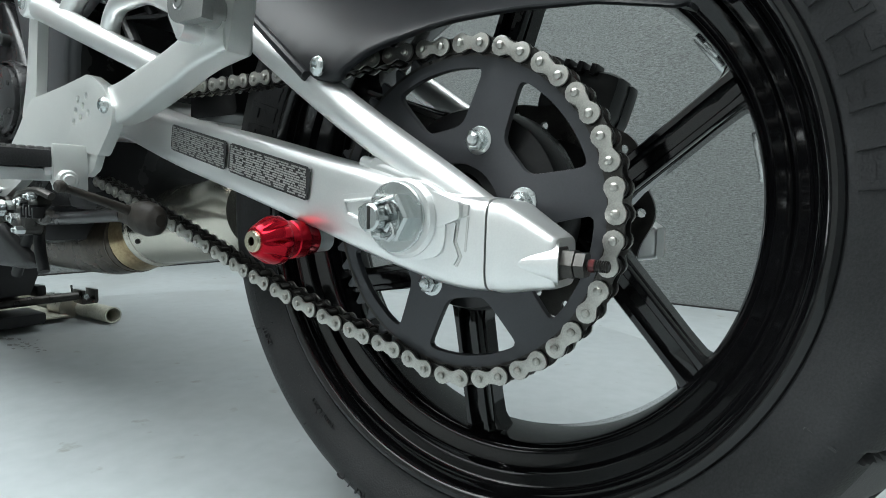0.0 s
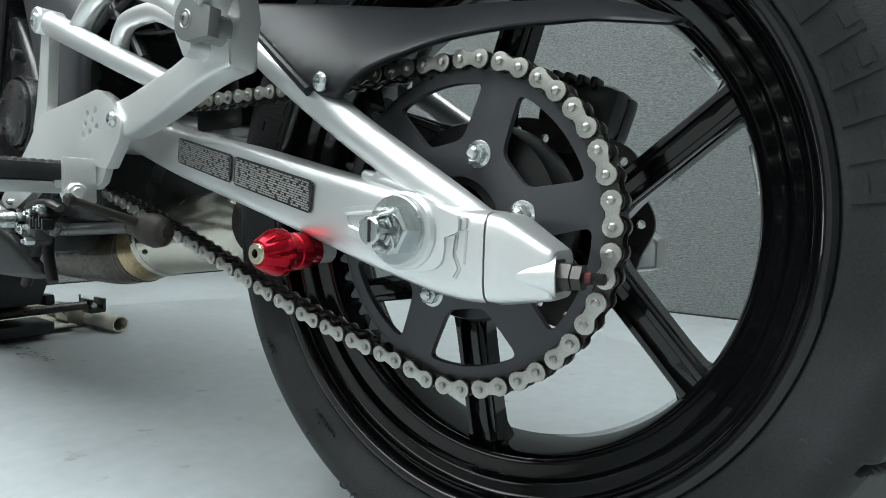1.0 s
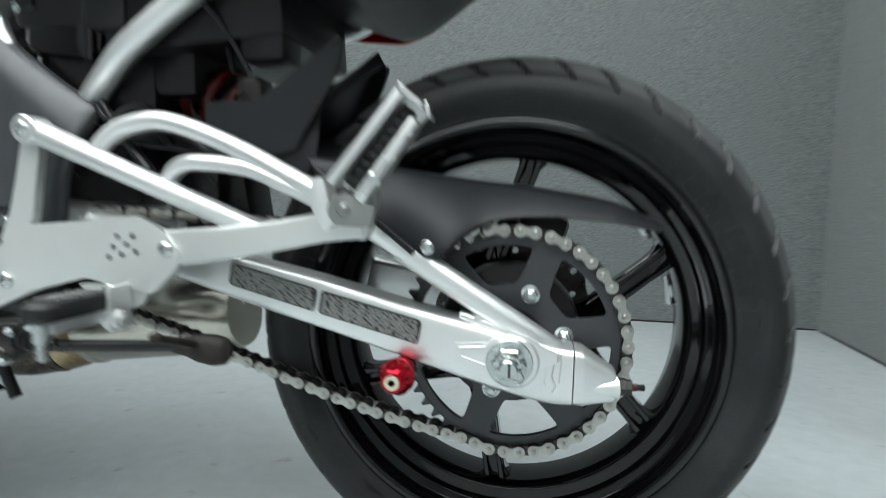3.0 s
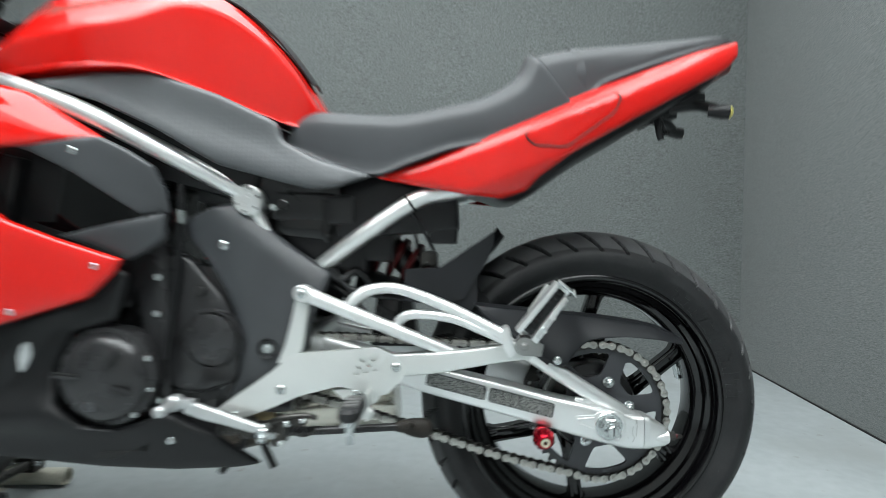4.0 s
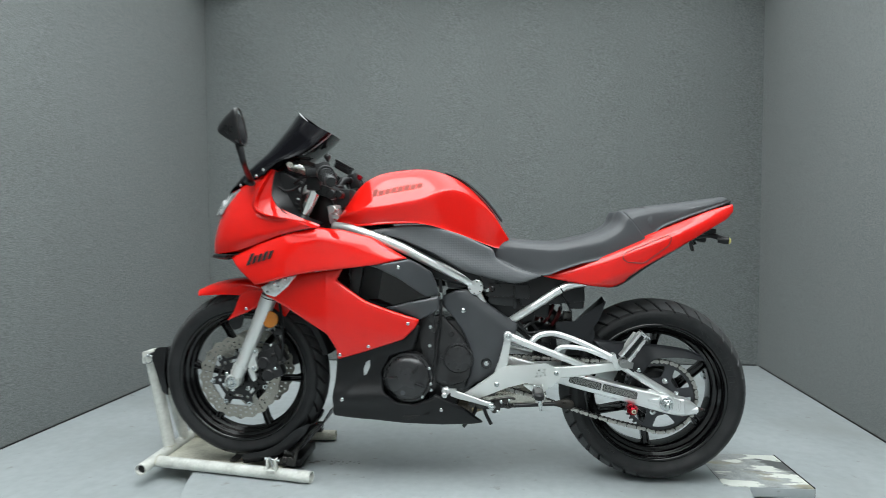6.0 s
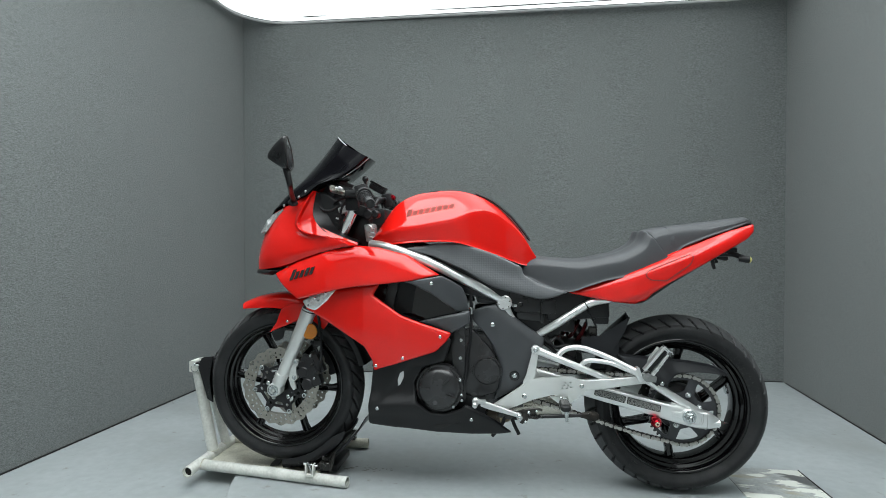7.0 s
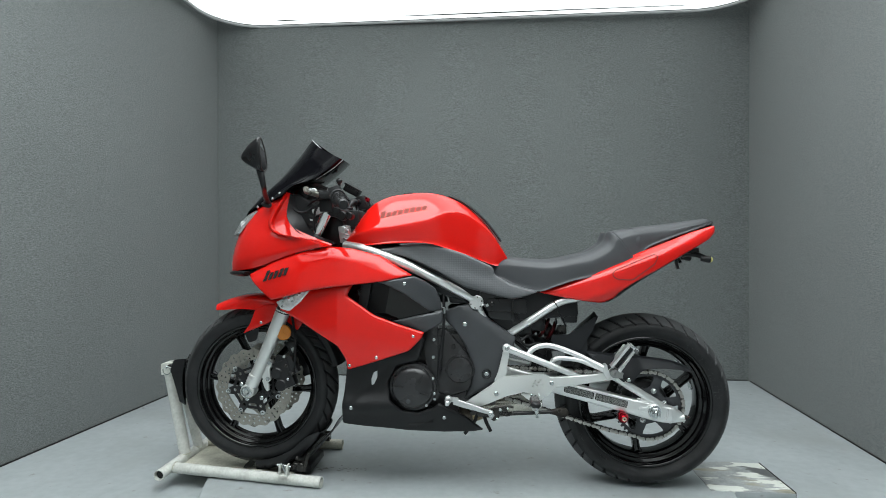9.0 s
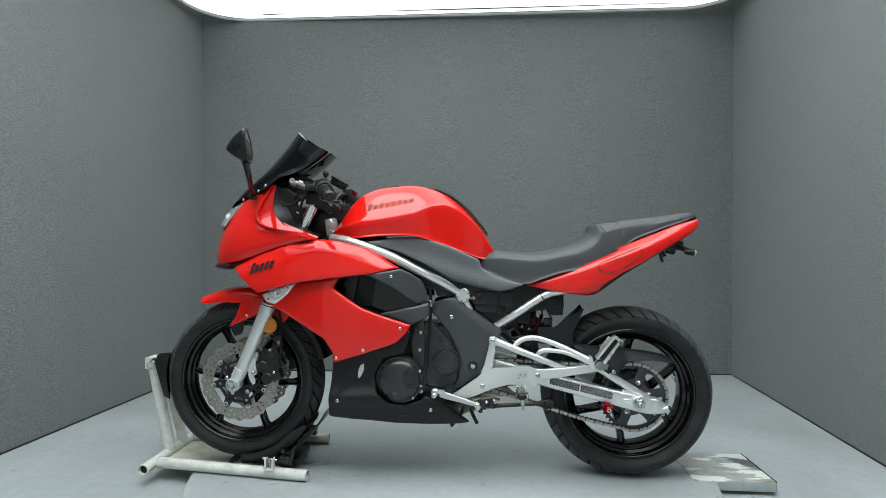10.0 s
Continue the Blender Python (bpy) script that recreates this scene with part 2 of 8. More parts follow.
CARPET, FLOOR, TABLE, BOARD = carpet(), painted_floor("grey floor paint", 0.0), painted_floor("grey platform paint", 4.0), worn_plate()
GLOW = glowing("light diffuser", (0.935, 1.0, 1.01), LIGHT_STRENGTH)
DISC = material("ground disc steel", (0.33, 0.315, 0.28), 0.30, metal=0.85, vary=0.08, scale=30, fine=600, bump=0.08)
# only for the unseen wall behind the camera; pale so that it bounces light
BOUNCE = material("pale bounce wall", (0.5, 0.51, 0.5), 0.7, vary=0.05, scale=2, fine=80, bump=0.1)
SEALANT = material("grey plastic trim", (0.35, 0.36, 0.36), 0.4, vary=0.1, bump=0.05)


# ---- shapes: each gives (points, faces) ----
def joined(*geos):
    points, faces = [], []
    for v, f in geos:
        k = len(points)
        points += list(v)
        faces += [tuple(i + k for i in g) for g in f]
    return points, faces


def mirrored(geo):
    return [(x, -y, z) for x, y, z in geo[0]], [tuple(reversed(f)) for f in geo[1]]


def moved(geo, m):
    return [tuple(m @ Vector(v)) for v in geo[0]], geo[1]


def curve_points(points, steps):
    """Catmull-Rom through the points."""
    p = [Vector(q) for q in points]
    if steps <= 1 or len(p) < 3:
        return p
    p = [2 * p[0] - p[1], *p, 2 * p[-1] - p[-2]]
    out = []
    for a, b, c, d in zip(p, p[1:], p[2:], p[3:]):
        for i in range(steps):
            t = i / steps
            out.append(0.5 * (2 * b + (c - a) * t + (2 * a - 5 * b + 4 * c - d) * t ** 2 + (3 * b - a - 3 * c + d) * t ** 3))
    return out + [p[-2]]


def sweep(points, r, n=14, steps=5, flat=1.0, caps=True):
    """A round or oval bar along a smooth line; r: one radius, or one for each point."""
    line = curve_points(points, steps)
    k = len(line)
    rs = [r] * k if isinstance(r, (int, float)) else [float(q) for q in np.interp(np.linspace(0, 1, k), np.linspace(0, 1, len(r)), r)]
    verts, faces = [], []
    side = None
    for i, q in enumerate(line):
        way = (line[min(i + 1, k - 1)] - line[max(i - 1, 0)]).normalized()
        if side is None:
            side = way.cross(Vector((0, 1, 0)))
            side = side.normalized() if side.length > 0.1 else way.cross(Vector((1, 0, 0))).normalized()
        side = (side - way * side.dot(way)).normalized()
        up = way.cross(side)
        for j in range(n):
            a = 2 * math.pi * j / n
            verts.append(tuple(q + rs[i] * (math.cos(a) * side + flat * math.sin(a) * up)))
    for i in range(k - 1):
        for j in range(n):
            faces.append((i * n + j, i * n + (j + 1) % n, (i + 1) * n + (j + 1) % n, (i + 1) * n + j))
    if caps:
        faces += [tuple(reversed(range(n))), tuple(range((k - 1) * n, k * n))]
    return verts, faces


def revolve(profile, centre=(0, 0, 0), n=48, way="y", start=0.0, turn=360.0, closed=False):
    """A profile of (radius, along) turned about an axis through centre."""
    full = abs(turn) >= 360
    steps = n if full else n + 1
    verts, faces = [], []
    for i in range(steps):
        a = math.radians(start + turn * i / n)
        c, s = math.cos(a), math.sin(a)
        for r, h in profile:
            p = {"y": (r * c, h, r * s), "x": (h, r * c, r * s), "z": (r * c, r * s, h)}[way]
            verts.append(tuple(Vector(centre) + Vector(p)))
    m = len(profile)
    rng = m if closed else m - 1
    for i in range(n):
        i2 = (i + 1) % steps
        for j in range(rng):
            j2 = (j + 1) % m
            faces.append((i * m + j, i2 * m + j, i2 * m + j2, i * m + j2))
    return verts, faces


def disc(c, r, y0, y1, n=32, edge=0.0015, way="y"):
    """A short solid round with eased rims, from y0 to y1 along its axis."""
    e = edge if y1 > y0 else -edge
    return revolve([(1e-5, y0), (r - abs(e), y0), (r, y0 + e), (r, y1 - e), (r - abs(e), y1), (1e-5, y1)], c, n, way)


def box(c, size, bevel=0.003, m=None):
    bm = bmesh.new()
    bmesh.ops.create_cube(bm, size=1)
    for v in bm.verts:
        v.co = Vector((v.co.x * size[0], v.co.y * size[1], v.co.z * size[2]))
    if bevel:
        bmesh.ops.bevel(bm, geom=bm.edges[:], offset=min(bevel, min(size) * 0.45), segments=2, affect="EDGES", profile=0.6)
    bm.transform(Matrix.Translation(c) @ (m or Matrix()))
    return taken(bm)


def taken(bm):
    bm.verts.index_update()
    geo = [tuple(v.co) for v in bm.verts], [tuple(v.index for v in f.verts) for f in bm.faces]
    bm.free()
    return geo


def rounded(outline, r, steps=4):
    """The outline with its corners turned into arcs of about r."""
    out, k = [], len(outline)
    for i in range(k):
        a, b, c = Vector(outline[i - 1]), Vector(outline[i]), Vector(outline[(i + 1) % k])
        u, v = a - b, c - b
        d = min(r, 0.45 * u.length, 0.45 * v.length)
        p, q = b + u.normalized() * d, b + v.normalized() * d
        for s in range(steps + 1):
            t = s / steps
            out.append(tuple((1 - t) ** 2 * p + 2 * t * (1 - t) * b + t * t * q))
    return out


def ring_points(c, r, n=16, start=0.0):
    return [(c[0] + r * math.cos(start + 2 * math.pi * i / n), c[1] + r * math.sin(start + 2 * math.pi * i / n)) for i in range(n)]


def slab(outline, y0, y1, holes=(), bevel=0.0015):
    """A plate in the upright plane: outline and holes of (x, z), from y0 (outer) to y1."""
    bm = bmesh.new()
    loops = []
    for loop in (outline, *holes):
        vs = [bm.verts.new((x, y0, z)) for x, z in loop]
        loops += [bm.edges.new((vs[i - 1], vs[i])) for i in range(len(vs))]
    if holes:
        bmesh.ops.triangle_fill(bm, edges=loops, use_beauty=True, use_dissolve=False, normal=(0, -1, 0))
    else:
        bm.faces.new(bm.verts[:])
        bmesh.ops.triangulate(bm, faces=bm.faces[:])
    bmesh.ops.recalc_face_normals(bm, faces=bm.faces[:])
    made = bmesh.ops.extrude_face_region(bm, geom=bm.faces[:])
    for v in made["geom"]:
        if isinstance(v, bmesh.types.BMVert):
            v.co.y = y1
    bmesh.ops.recalc_face_normals(bm, faces=bm.faces[:])
    if bevel:
        rim = [e for e in bm.edges if len(e.link_faces) == 2 and e.calc_face_angle(0) > 0.9
               and abs(e.verts[0].co.y - e.verts[1].co.y) < 1e-6]
        bmesh.ops.bevel(bm, geom=rim, offset=bevel, segments=2, affect="EDGES", profile=0.6, clamp_overlap=True)
    return taken(bm)


def shell(outline, depth, thick=0.004, step=0.02, soft=0.006):
    """A moulded panel: an outline of (x, z) with a surface y = depth(x, z), rolled edges and a thickness."""
    step = min(step, 0.011)
    segs = [(Vector(outline[i - 1]), Vector(outline[i])) for i in range(len(outline))]

    def inside(x, z):
        p = Vector((x, z))
        return min((p - (a + (b - a) * max(0, min(1, (p - a).dot(b - a) / max((b - a).length_squared, 1e-12))))).length for a, b in segs)

    rim = []
    for a, b in segs:
        k = max(1, int((b - a).length / step))
        rim += [a + (b - a) * (i / k) for i in range(k)]
    points = list(rim)
    n = len(rim)
    ties = [(i, (i + 1) % n) for i in range(n)]
    turn = sum((b.x - a.x) * (b.y + a.y) for a, b in segs)
    for off in (soft * 0.12, soft * 0.45, soft):
        last = first = None
        for i in range(n):
            d1, d2 = (rim[i] - rim[i - 1]).normalized(), (rim[(i + 1) % n] - rim[i]).normalized()
            side = Vector((d1.y + d2.y, -d1.x - d2.x)).normalized()
            q = rim[i] + side * (off if turn > 0 else -off) / max(0.5, Vector((d2.y, -d2.x)).dot(side))
            if inside(q.x, q.y) > off * 0.97:
                points.append(q)
                if last is not None and last[0] == i - 1:
                    ties.append((last[1], len(points) - 1))
                if i == 0:
                    first = len(points) - 1
                last = (i, len(points) - 1)
        if first is not None and last[0] == n - 1:
            ties.append((last[1], first))
    xs, zs = [p.x for p in rim], [p.y for p in rim]
    for i in range(int((max(xs) - min(xs)) / step) + 2):
        for j in range(int((max(zs) - min(zs)) / step) + 2):
            q = Vector((min(xs) + (i + 0.5 * (j % 2)) * step, min(zs) + j * step * 0.87))
            if inside(q.x, q.y) > soft + step * 0.4:
                points.append(q)
    vs, _, tris, *_ = delaunay_2d_cdt([Vector(p) for p in points], ties[n:], [list(range(n))], 1, 1e-6)
    bm = bmesh.new()
    made = []
    for p in vs:
        d = min(inside(p.x, p.y) / soft, 1)
        made.append(bm.verts.new((p.x, depth(p.x, p.y) + soft * (1 - math.sqrt(max(0, 1 - (1 - d) ** 2))), p.y)))
    for f in tris:
        bm.faces.new([made[k] for k in f])
    for v in [v for v in bm.verts if not v.link_faces]:
        bm.verts.remove(v)
    bmesh.ops.recalc_face_normals(bm, faces=bm.faces[:])
    made = bmesh.ops.extrude_face_region(bm, geom=bm.faces[:])
    for v in made["geom"]:
        if isinstance(v, bmesh.types.BMVert):
            v.co.y += thick
    bmesh.ops.recalc_face_normals(bm, faces=bm.faces[:])
    return taken(bm)


def patch(rows, steps=4, across=4, ends=True, thick=0.0):
    """A smooth surface over rows of points; with thick, a sheet of that thickness (inwards, towards y = 0)."""
    lines = [curve_points(r, across) for r in rows]
    cols = [curve_points([line[j] for line in lines], steps) for j in range(len(lines[0]))]
    h, w = len(cols[0]), len(cols)
    verts = [tuple(cols[j][i]) for i in range(h) for j in range(w)]
    faces = [(i * w + j, i * w + j + 1, (i + 1) * w + j + 1, (i + 1) * w + j) for i in range(h - 1) for j in range(w - 1)]
    if thick:
        bm = bmesh.new()
        vs = [bm.verts.new(v) for v in verts]
        for f in faces:
            bm.faces.new([vs[i] for i in f])
        bm.normal_update()
        back = [bm.verts.new(v.co - v.normal * thick) for v in vs]
        for f in faces:
            bm.faces.new([back[i] for i in reversed(f)])
        rim = [i for i in range(w)] + [i * w + w - 1 for i in range(1, h)] + [(h - 1) * w + j for j in range(w - 2, -1, -1)] + [i * w for i in range(h - 2, 0, -1)]
        for a, b in zip(rim, rim[1:] + rim[:1]):
            bm.faces.new((vs[b], vs[a], back[a], back[b]))
        bmesh.ops.recalc_face_normals(bm, faces=bm.faces[:])
        return taken(bm)
    if ends:
        faces += [tuple(range(w)), tuple(reversed(range((h - 1) * w, h * w)))]
    return verts, faces


def body(stations, profile, steps=4, across=4):
    """A symmetric solid: for each station, profile(station) gives its half section as (y, z) from the top to the bottom."""
    rows = []
    for s in stations:
        half = profile(*s[1:])
        rows.append([(s[0], -y, z) for y, z in half] + [(s[0], y, z) for y, z in reversed(half[1:-1])] + [(s[0], -half[0][0], half[0][1])])
    return patch(rows, steps, across)


# ---- things and parts ----
def part(name, geo, mat, parent=None, label="", crisp=35, smooth=True):
    """Links a shape as one mesh object under a thing or a part."""
    if isinstance(geo, bpy.types.Mesh):
        me = geo
    else:
        me = bpy.data.meshes.new(name)
        bm = bmesh.new()
        vs = [bm.verts.new(v) for v in geo[0]]
        for f in geo[1]:
            try:
                bm.faces.new([vs[i] for i in f])
            except ValueError:
                pass
        bmesh.ops.remove_doubles(bm, verts=bm.verts[:], dist=2e-5)
        bmesh.ops.recalc_face_normals(bm, faces=bm.faces[:])
        bm.to_mesh(me)
        bm.free()
        if smooth:
            me.shade_smooth()
            me.set_sharp_from_angle(angle=radians(crisp))
        me.materials.append(mat)
    ob = new(name, me)
    if parent is not None:
        ob.parent = parent
        ob.matrix_parent_inverse = Matrix.Translation(-parent.location) if parent.type == "EMPTY" else Matrix()
    return tagged(ob, label)


def thing(name, at, label, category, group=""):
    ob = new(name)
    ob.empty_display_size = 0.1
    ob.location = at
    return tagged(ob, label, category, group)


def bolt(c, r=0.006, head=0.004, washer=0.0, hexagon=True):
    """A bolt's head that faces the near side; c is on the surface."""
    x, y, z = c
    geos = []
    if washer:
        geos.append(disc(c, washer, 0.001, -0.0012, 24, 0.0004))
    if hexagon:
        geos.append(revolve([(1e-5, 0), (r, 0), (r, -head * 0.85), (r * 0.86, -head), (1e-5, -head)], c, 6))
        geos.append(disc((x, y - head, z), r * 0.5, 0.0005, -0.0012, 16, 0.0004))
    else:
        geos.append(revolve([(1e-5, 0.001), (r, 0.001), (r, -head * 0.4), (r * 0.75, -head * 0.85), (r * 0.42, -head), (r * 0.4, -head * 0.4), (1e-5, -head * 0.4)], c, 20))
    return joined(*geos)


# ---- the room ----
FLOOR_Z = -0.045
room_floor = tagged(part("floor", box((-0.65, -0.65, FLOOR_Z - 0.05), (4.6, 5.6, 0.1), 0), FLOOR, smooth=False),
                    "pale grey painted floor with scuffs and small dark specks", "floor", kind="structure")


def wall(name, a, b, top, label, mat=None):
    """A carpeted wall from a to b, 0.08 m thick, outside of the line a to b."""
    d = Vector((b[0] - a[0], b[1] - a[1]))
    mid = (Vector(a) + Vector(b)) / 2
    turn = math.atan2(d.y, d.x)
    off = Vector((-math.sin(turn), math.cos(turn))) * 0.04
    geo = box((mid.x + off.x, mid.y + off.y, (top + FLOOR_Z) / 2), (d.length, 0.08, top - FLOOR_Z), 0, Matrix.Rotation(turn, 4, "Z"))
    return tagged(part(name, geo, mat or CARPET, smooth=False), label, "wall", kind="structure")


TOP = 2.62
wall("wall_north", (-2.452, 1.682), (1.17, 1.772), TOP, "grey carpeted back wall of the photo booth")
wall("wall_west", (-2.72, -3.3), (-2.452, 1.74), TOP, "grey carpeted side wall of the photo booth")
wall("wall_east", (1.17, 1.82), (0.86, -3.3), TOP, "grey carpeted side wall of the photo booth")
# never in view: an added pale wall that fills the bike's near side
wall("wall_south", (0.86, -3.3), (-2.72, -3.3), TOP, "unseen wall closing the photo booth, made pale to bounce fill light", BOUNCE)
tagged(part("ceiling", box((-0.7, -0.75, TOP + 0.04), (4.4, 5.4, 0.08), 0), SEALANT, smooth=False), "flat pale ceiling above the light panel", "ceiling", kind="structure")

# strip of bare trim along the foot of the walls
for name, a, b in (("baseboard", (-2.452, 1.679), (1.168, 1.769)), ("baseboard", (-2.714, -3.25), (-2.452, 1.67)), ("baseboard", (1.165, 1.75), (0.865, -3.2))):
    d = Vector((b[0] - a[0], b[1] - a[1]))
    mid = (Vector(a) + Vector(b)) / 2
    geo = box((mid.x, mid.y, FLOOR_Z + 0.003), (d.length - 0.02, 0.008, 0.006), 0.0015, Matrix.Rotation(math.atan2(d.y, d.x), 4, "Z"))
    tagged(part(name, geo, SLOT), "thin dark trim along the wall foot", "trim", kind="structure")

# the ceiling light: a wide sheet with rounded corners that sags to a rim
LIGHT_Z = 2.386
light = thing("ceiling_light", (-0.66, -0.4, LIGHT_Z), "large glowing white ceiling diffuser with rounded corners", "light")


def rounded_rectangle(x0, x1, y0, y1, r, n=10):
    out = []
    for cx, cy, a in ((x1 - r, y1 - r, 0), (x0 + r, y1 - r, 90), (x0 + r, y0 + r, 180), (x1 - r, y0 + r, 270)):
        out += [(cx + r * math.cos(radians(a + 90 * i / n)), cy + r * math.sin(radians(a + 90 * i / n))) for i in range(n + 1)]
    return out


def sheet(levels, faces_in=True):
    """Rings of points, each inside the last, joined into a sheet and closed in the middle."""
    verts, faces = [], []
    k = len(levels[0])
    for ring in levels:
        verts += ring
    for i in range(len(levels) - 1):
        for j in range(k):
            faces.append((i * k + j, i * k + (j + 1) % k, (i + 1) * k + (j + 1) % k, (i + 1) * k + j))
    faces.append(tuple(range((len(levels) - 1) * k, len(levels) * k)))
    return verts, faces


def light_ring(inset, z):
    return [(x, y, z) for x, y in rounded_rectangle(-2.43 + inset, 1.11 - inset, -2.7 + inset, 1.69 - inset, max(0.34 - inset, 0.1))]


part("diffuser", sheet([light_ring(0.0, LIGHT_Z + 0.012), light_ring(0.02, LIGHT_Z + 0.03), light_ring(0.06, LIGHT_Z + 0.06), light_ring(0.16, LIGHT_Z + 0.1), light_ring(0.4, LIGHT_Z + 0.12)]), GLOW, light, "glowing white sheet")
rim_line = [Vector(p) for p in light_ring(-0.004, LIGHT_Z)]
part("rim", sweep([tuple(p) for p in rim_line + rim_line[:1]], 0.009, 8, 1), SEALANT, light, "grey plastic rim")

for x0, x1 in ((-1.15, 0.75), (-2.02, -1.84)):
    # a dark rod laid along the hem in place of the fold's shade
    part("hem_gap", sweep([(x0, 1.669, LIGHT_Z + 0.030), (x0 * 0.7 + x1 * 0.3, 1.668, LIGHT_Z + 0.029), (x1, 1.669, LIGHT_Z + 0.030)], [0.0015, 0.0038, 0.0015], 8, 4), SLOT, light, "dark line for the shade in a fold of the hem")
# turntable and its tongue
table = tagged(part("turntable", revolve([(1e-4, 0.0), (0.957, 0.0), (0.963, -0.002), (0.965, -0.006), (0.965, -0.044), (1e-4, -0.044)], (-0.645, 0.13, 0), 160, "z"), TABLE),
               "low round grey painted turntable platform on the floor", "turntable")
part("edge_band", revolve([(0.9655, -0.012), (0.9675, -0.014), (0.9675, -0.038), (0.9655, -0.04)], (-0.645, 0.13, 0), 160, "z"), SEALANT, table, "grey band round the platform edge")
tongue = tagged(part("ramp_board", box((0.365, 0.083, -0.0145), (0.28, 0.26, 0.035), 0.002), BOARD),
                "chipped painted board extending the turntable behind the rear tyre", "board")
part("edge_strip", box((0.5065, 0.083, -0.0125), (0.003, 0.26, 0.036), 0.0008), DARKSTEEL, tongue, "dark worn metal edging")
part("front_strip", box((0.405, -0.0485, -0.014), (0.2, 0.003, 0.03), 0.0008), TABLE, tongue, "pale painted edge")

# ---- the motorcycle ----
bike = thing("motorcycle", (0, 0, 0), "red and black sport motorcycle upright in a white wheel chock", "motorcycle")
AXLE = (-0.001, 0.016, 0.305)          # rear wheel's centre
FRONT = (-1.414, 0.0, 0.333)        # front wheel's centre


# ---- wheels ----
def tyre(c, radius, half, bead, flange, pitches, sweep_back):
    """A road tyre: a round section with moulded sidewalls and curved tread grooves cut 4 mm deep."""
    tall = radius - bead
    shape = [(bead, flange * 0.86), (bead + 0.004, flange), (bead + 0.01, flange + 0.003), (bead + tall * 0.33, half * 0.985), (bead + tall * 0.45, half),
             (bead + tall * 0.58, half * 0.945), (radius - tall * 0.285, half * 0.79), (radius - tall * 0.125, half * 0.52), (radius - tall * 0.028, half * 0.24), (radius, 0.0)]
    half_line = curve_points([(h, r, 0) for r, h in shape], 5)
    line = [(p.y, -p.x) for p in half_line] + [(p.y, p.x) for p in reversed(half_line[:-1])]
    n = 960
    away = []
    for i, p in enumerate(line):
        a, b = line[max(0, i - 1)], line[min(len(line) - 1, i + 1)]
        away.append(Vector((a[1] - b[1], b[0] - a[0])).normalized() * (-1 if b[1] > a[1] else 1))
    verts, faces = [], []
    for i in range(n):
        a = 2 * math.pi * i / n
        for (r, h), out in zip(line, away):
            u = abs(h) / half
            cut = 0.0
            if r > bead + (radius - bead) * 0.60:
                side = 0.0 if h < 0 else 0.5
                lean = sweep_back * (u ** 1.3) * (1 if u < 0.75 else 1)
                ph = (a / (2 * math.pi) * pitches + side + lean) % 1.0
                wide = 0.05 * (0.55 + 0.45 * math.sin(math.pi * (u - 0.08) / 0.92)) if 0.08 < u < 0.97 else 0.0
                d = min(ph, 1 - ph)
                cut = 0.008 * max(0.0, 1 - (d / wide) ** 6) if wide and d < wide else 0.0
                ph2 = (ph + 0.5) % 1.0
                d2 = min(ph2, 1 - ph2)
                if 0.42 < u < 0.96 and d2 < 0.04:
                    cut = max(cut, 0.0075 * (1 - (d2 / 0.04) ** 6))
            r2, h = r - cut * out.x, h - cut * out.y
            verts.append((c[0] + r2 * math.cos(a), c[1] + h, c[2] + r2 * math.sin(a)))
    m = len(line)
    for i in range(n):
        k = (i + 1) % n
        for j in range(m - 1):
            faces.append((i * m + j, k * m + j, k * m + j + 1, i * m + j + 1))
    return verts, faces


def worn(ob, c, radius, half, tall):
    """Gives the tread between the grooves its dull worn surface."""
    ob.data.materials.append(TREAD)
    for f in ob.data.polygons:
        r = math.hypot(f.center.x - c[0], f.center.z - c[2])
        u = abs(f.center.y - c[1]) / half
        crown = radius - tall * float(np.interp(u, [0, 0.24, 0.52, 0.79, 0.945], [0, 0.028, 0.125, 0.285, 0.42]))
        if u < 0.86 and r > crown - 0.0028:
            f.material_index = 1


def rim(c, flange_r, half, inner):
    """A cast rim: stepped lips on both sides and a dished inner face."""
    side = [(flange_r, -half), (flange_r + 0.001, -half - 0.004), (flange_r - 0.004, -half - 0.006), (flange_r - 0.009, -half - 0.003), (flange_r - 0.012, -half + 0.004), (flange_r - 0.013, -half + 0.012),
            (flange_r - 0.022, -half + 0.018), (flange_r - 0.024, -half + 0.026), (inner + 0.004, -half + 0.032), (inner, -half + 0.04)]
    side = [(p.x, p.y) for p in curve_points([(r, h, 0) for r, h in side], 3)]
    line = side + [(r, -h) for r, h in reversed(side)]
    outer = [(flange_r - 0.006, half - 0.006), (flange_r - 0.02, half - 0.03), (flange_r - 0.02, -half + 0.03), (flange_r - 0.006, -half + 0.006)]
    return revolve(line + outer, c, 220, "y", closed=True)


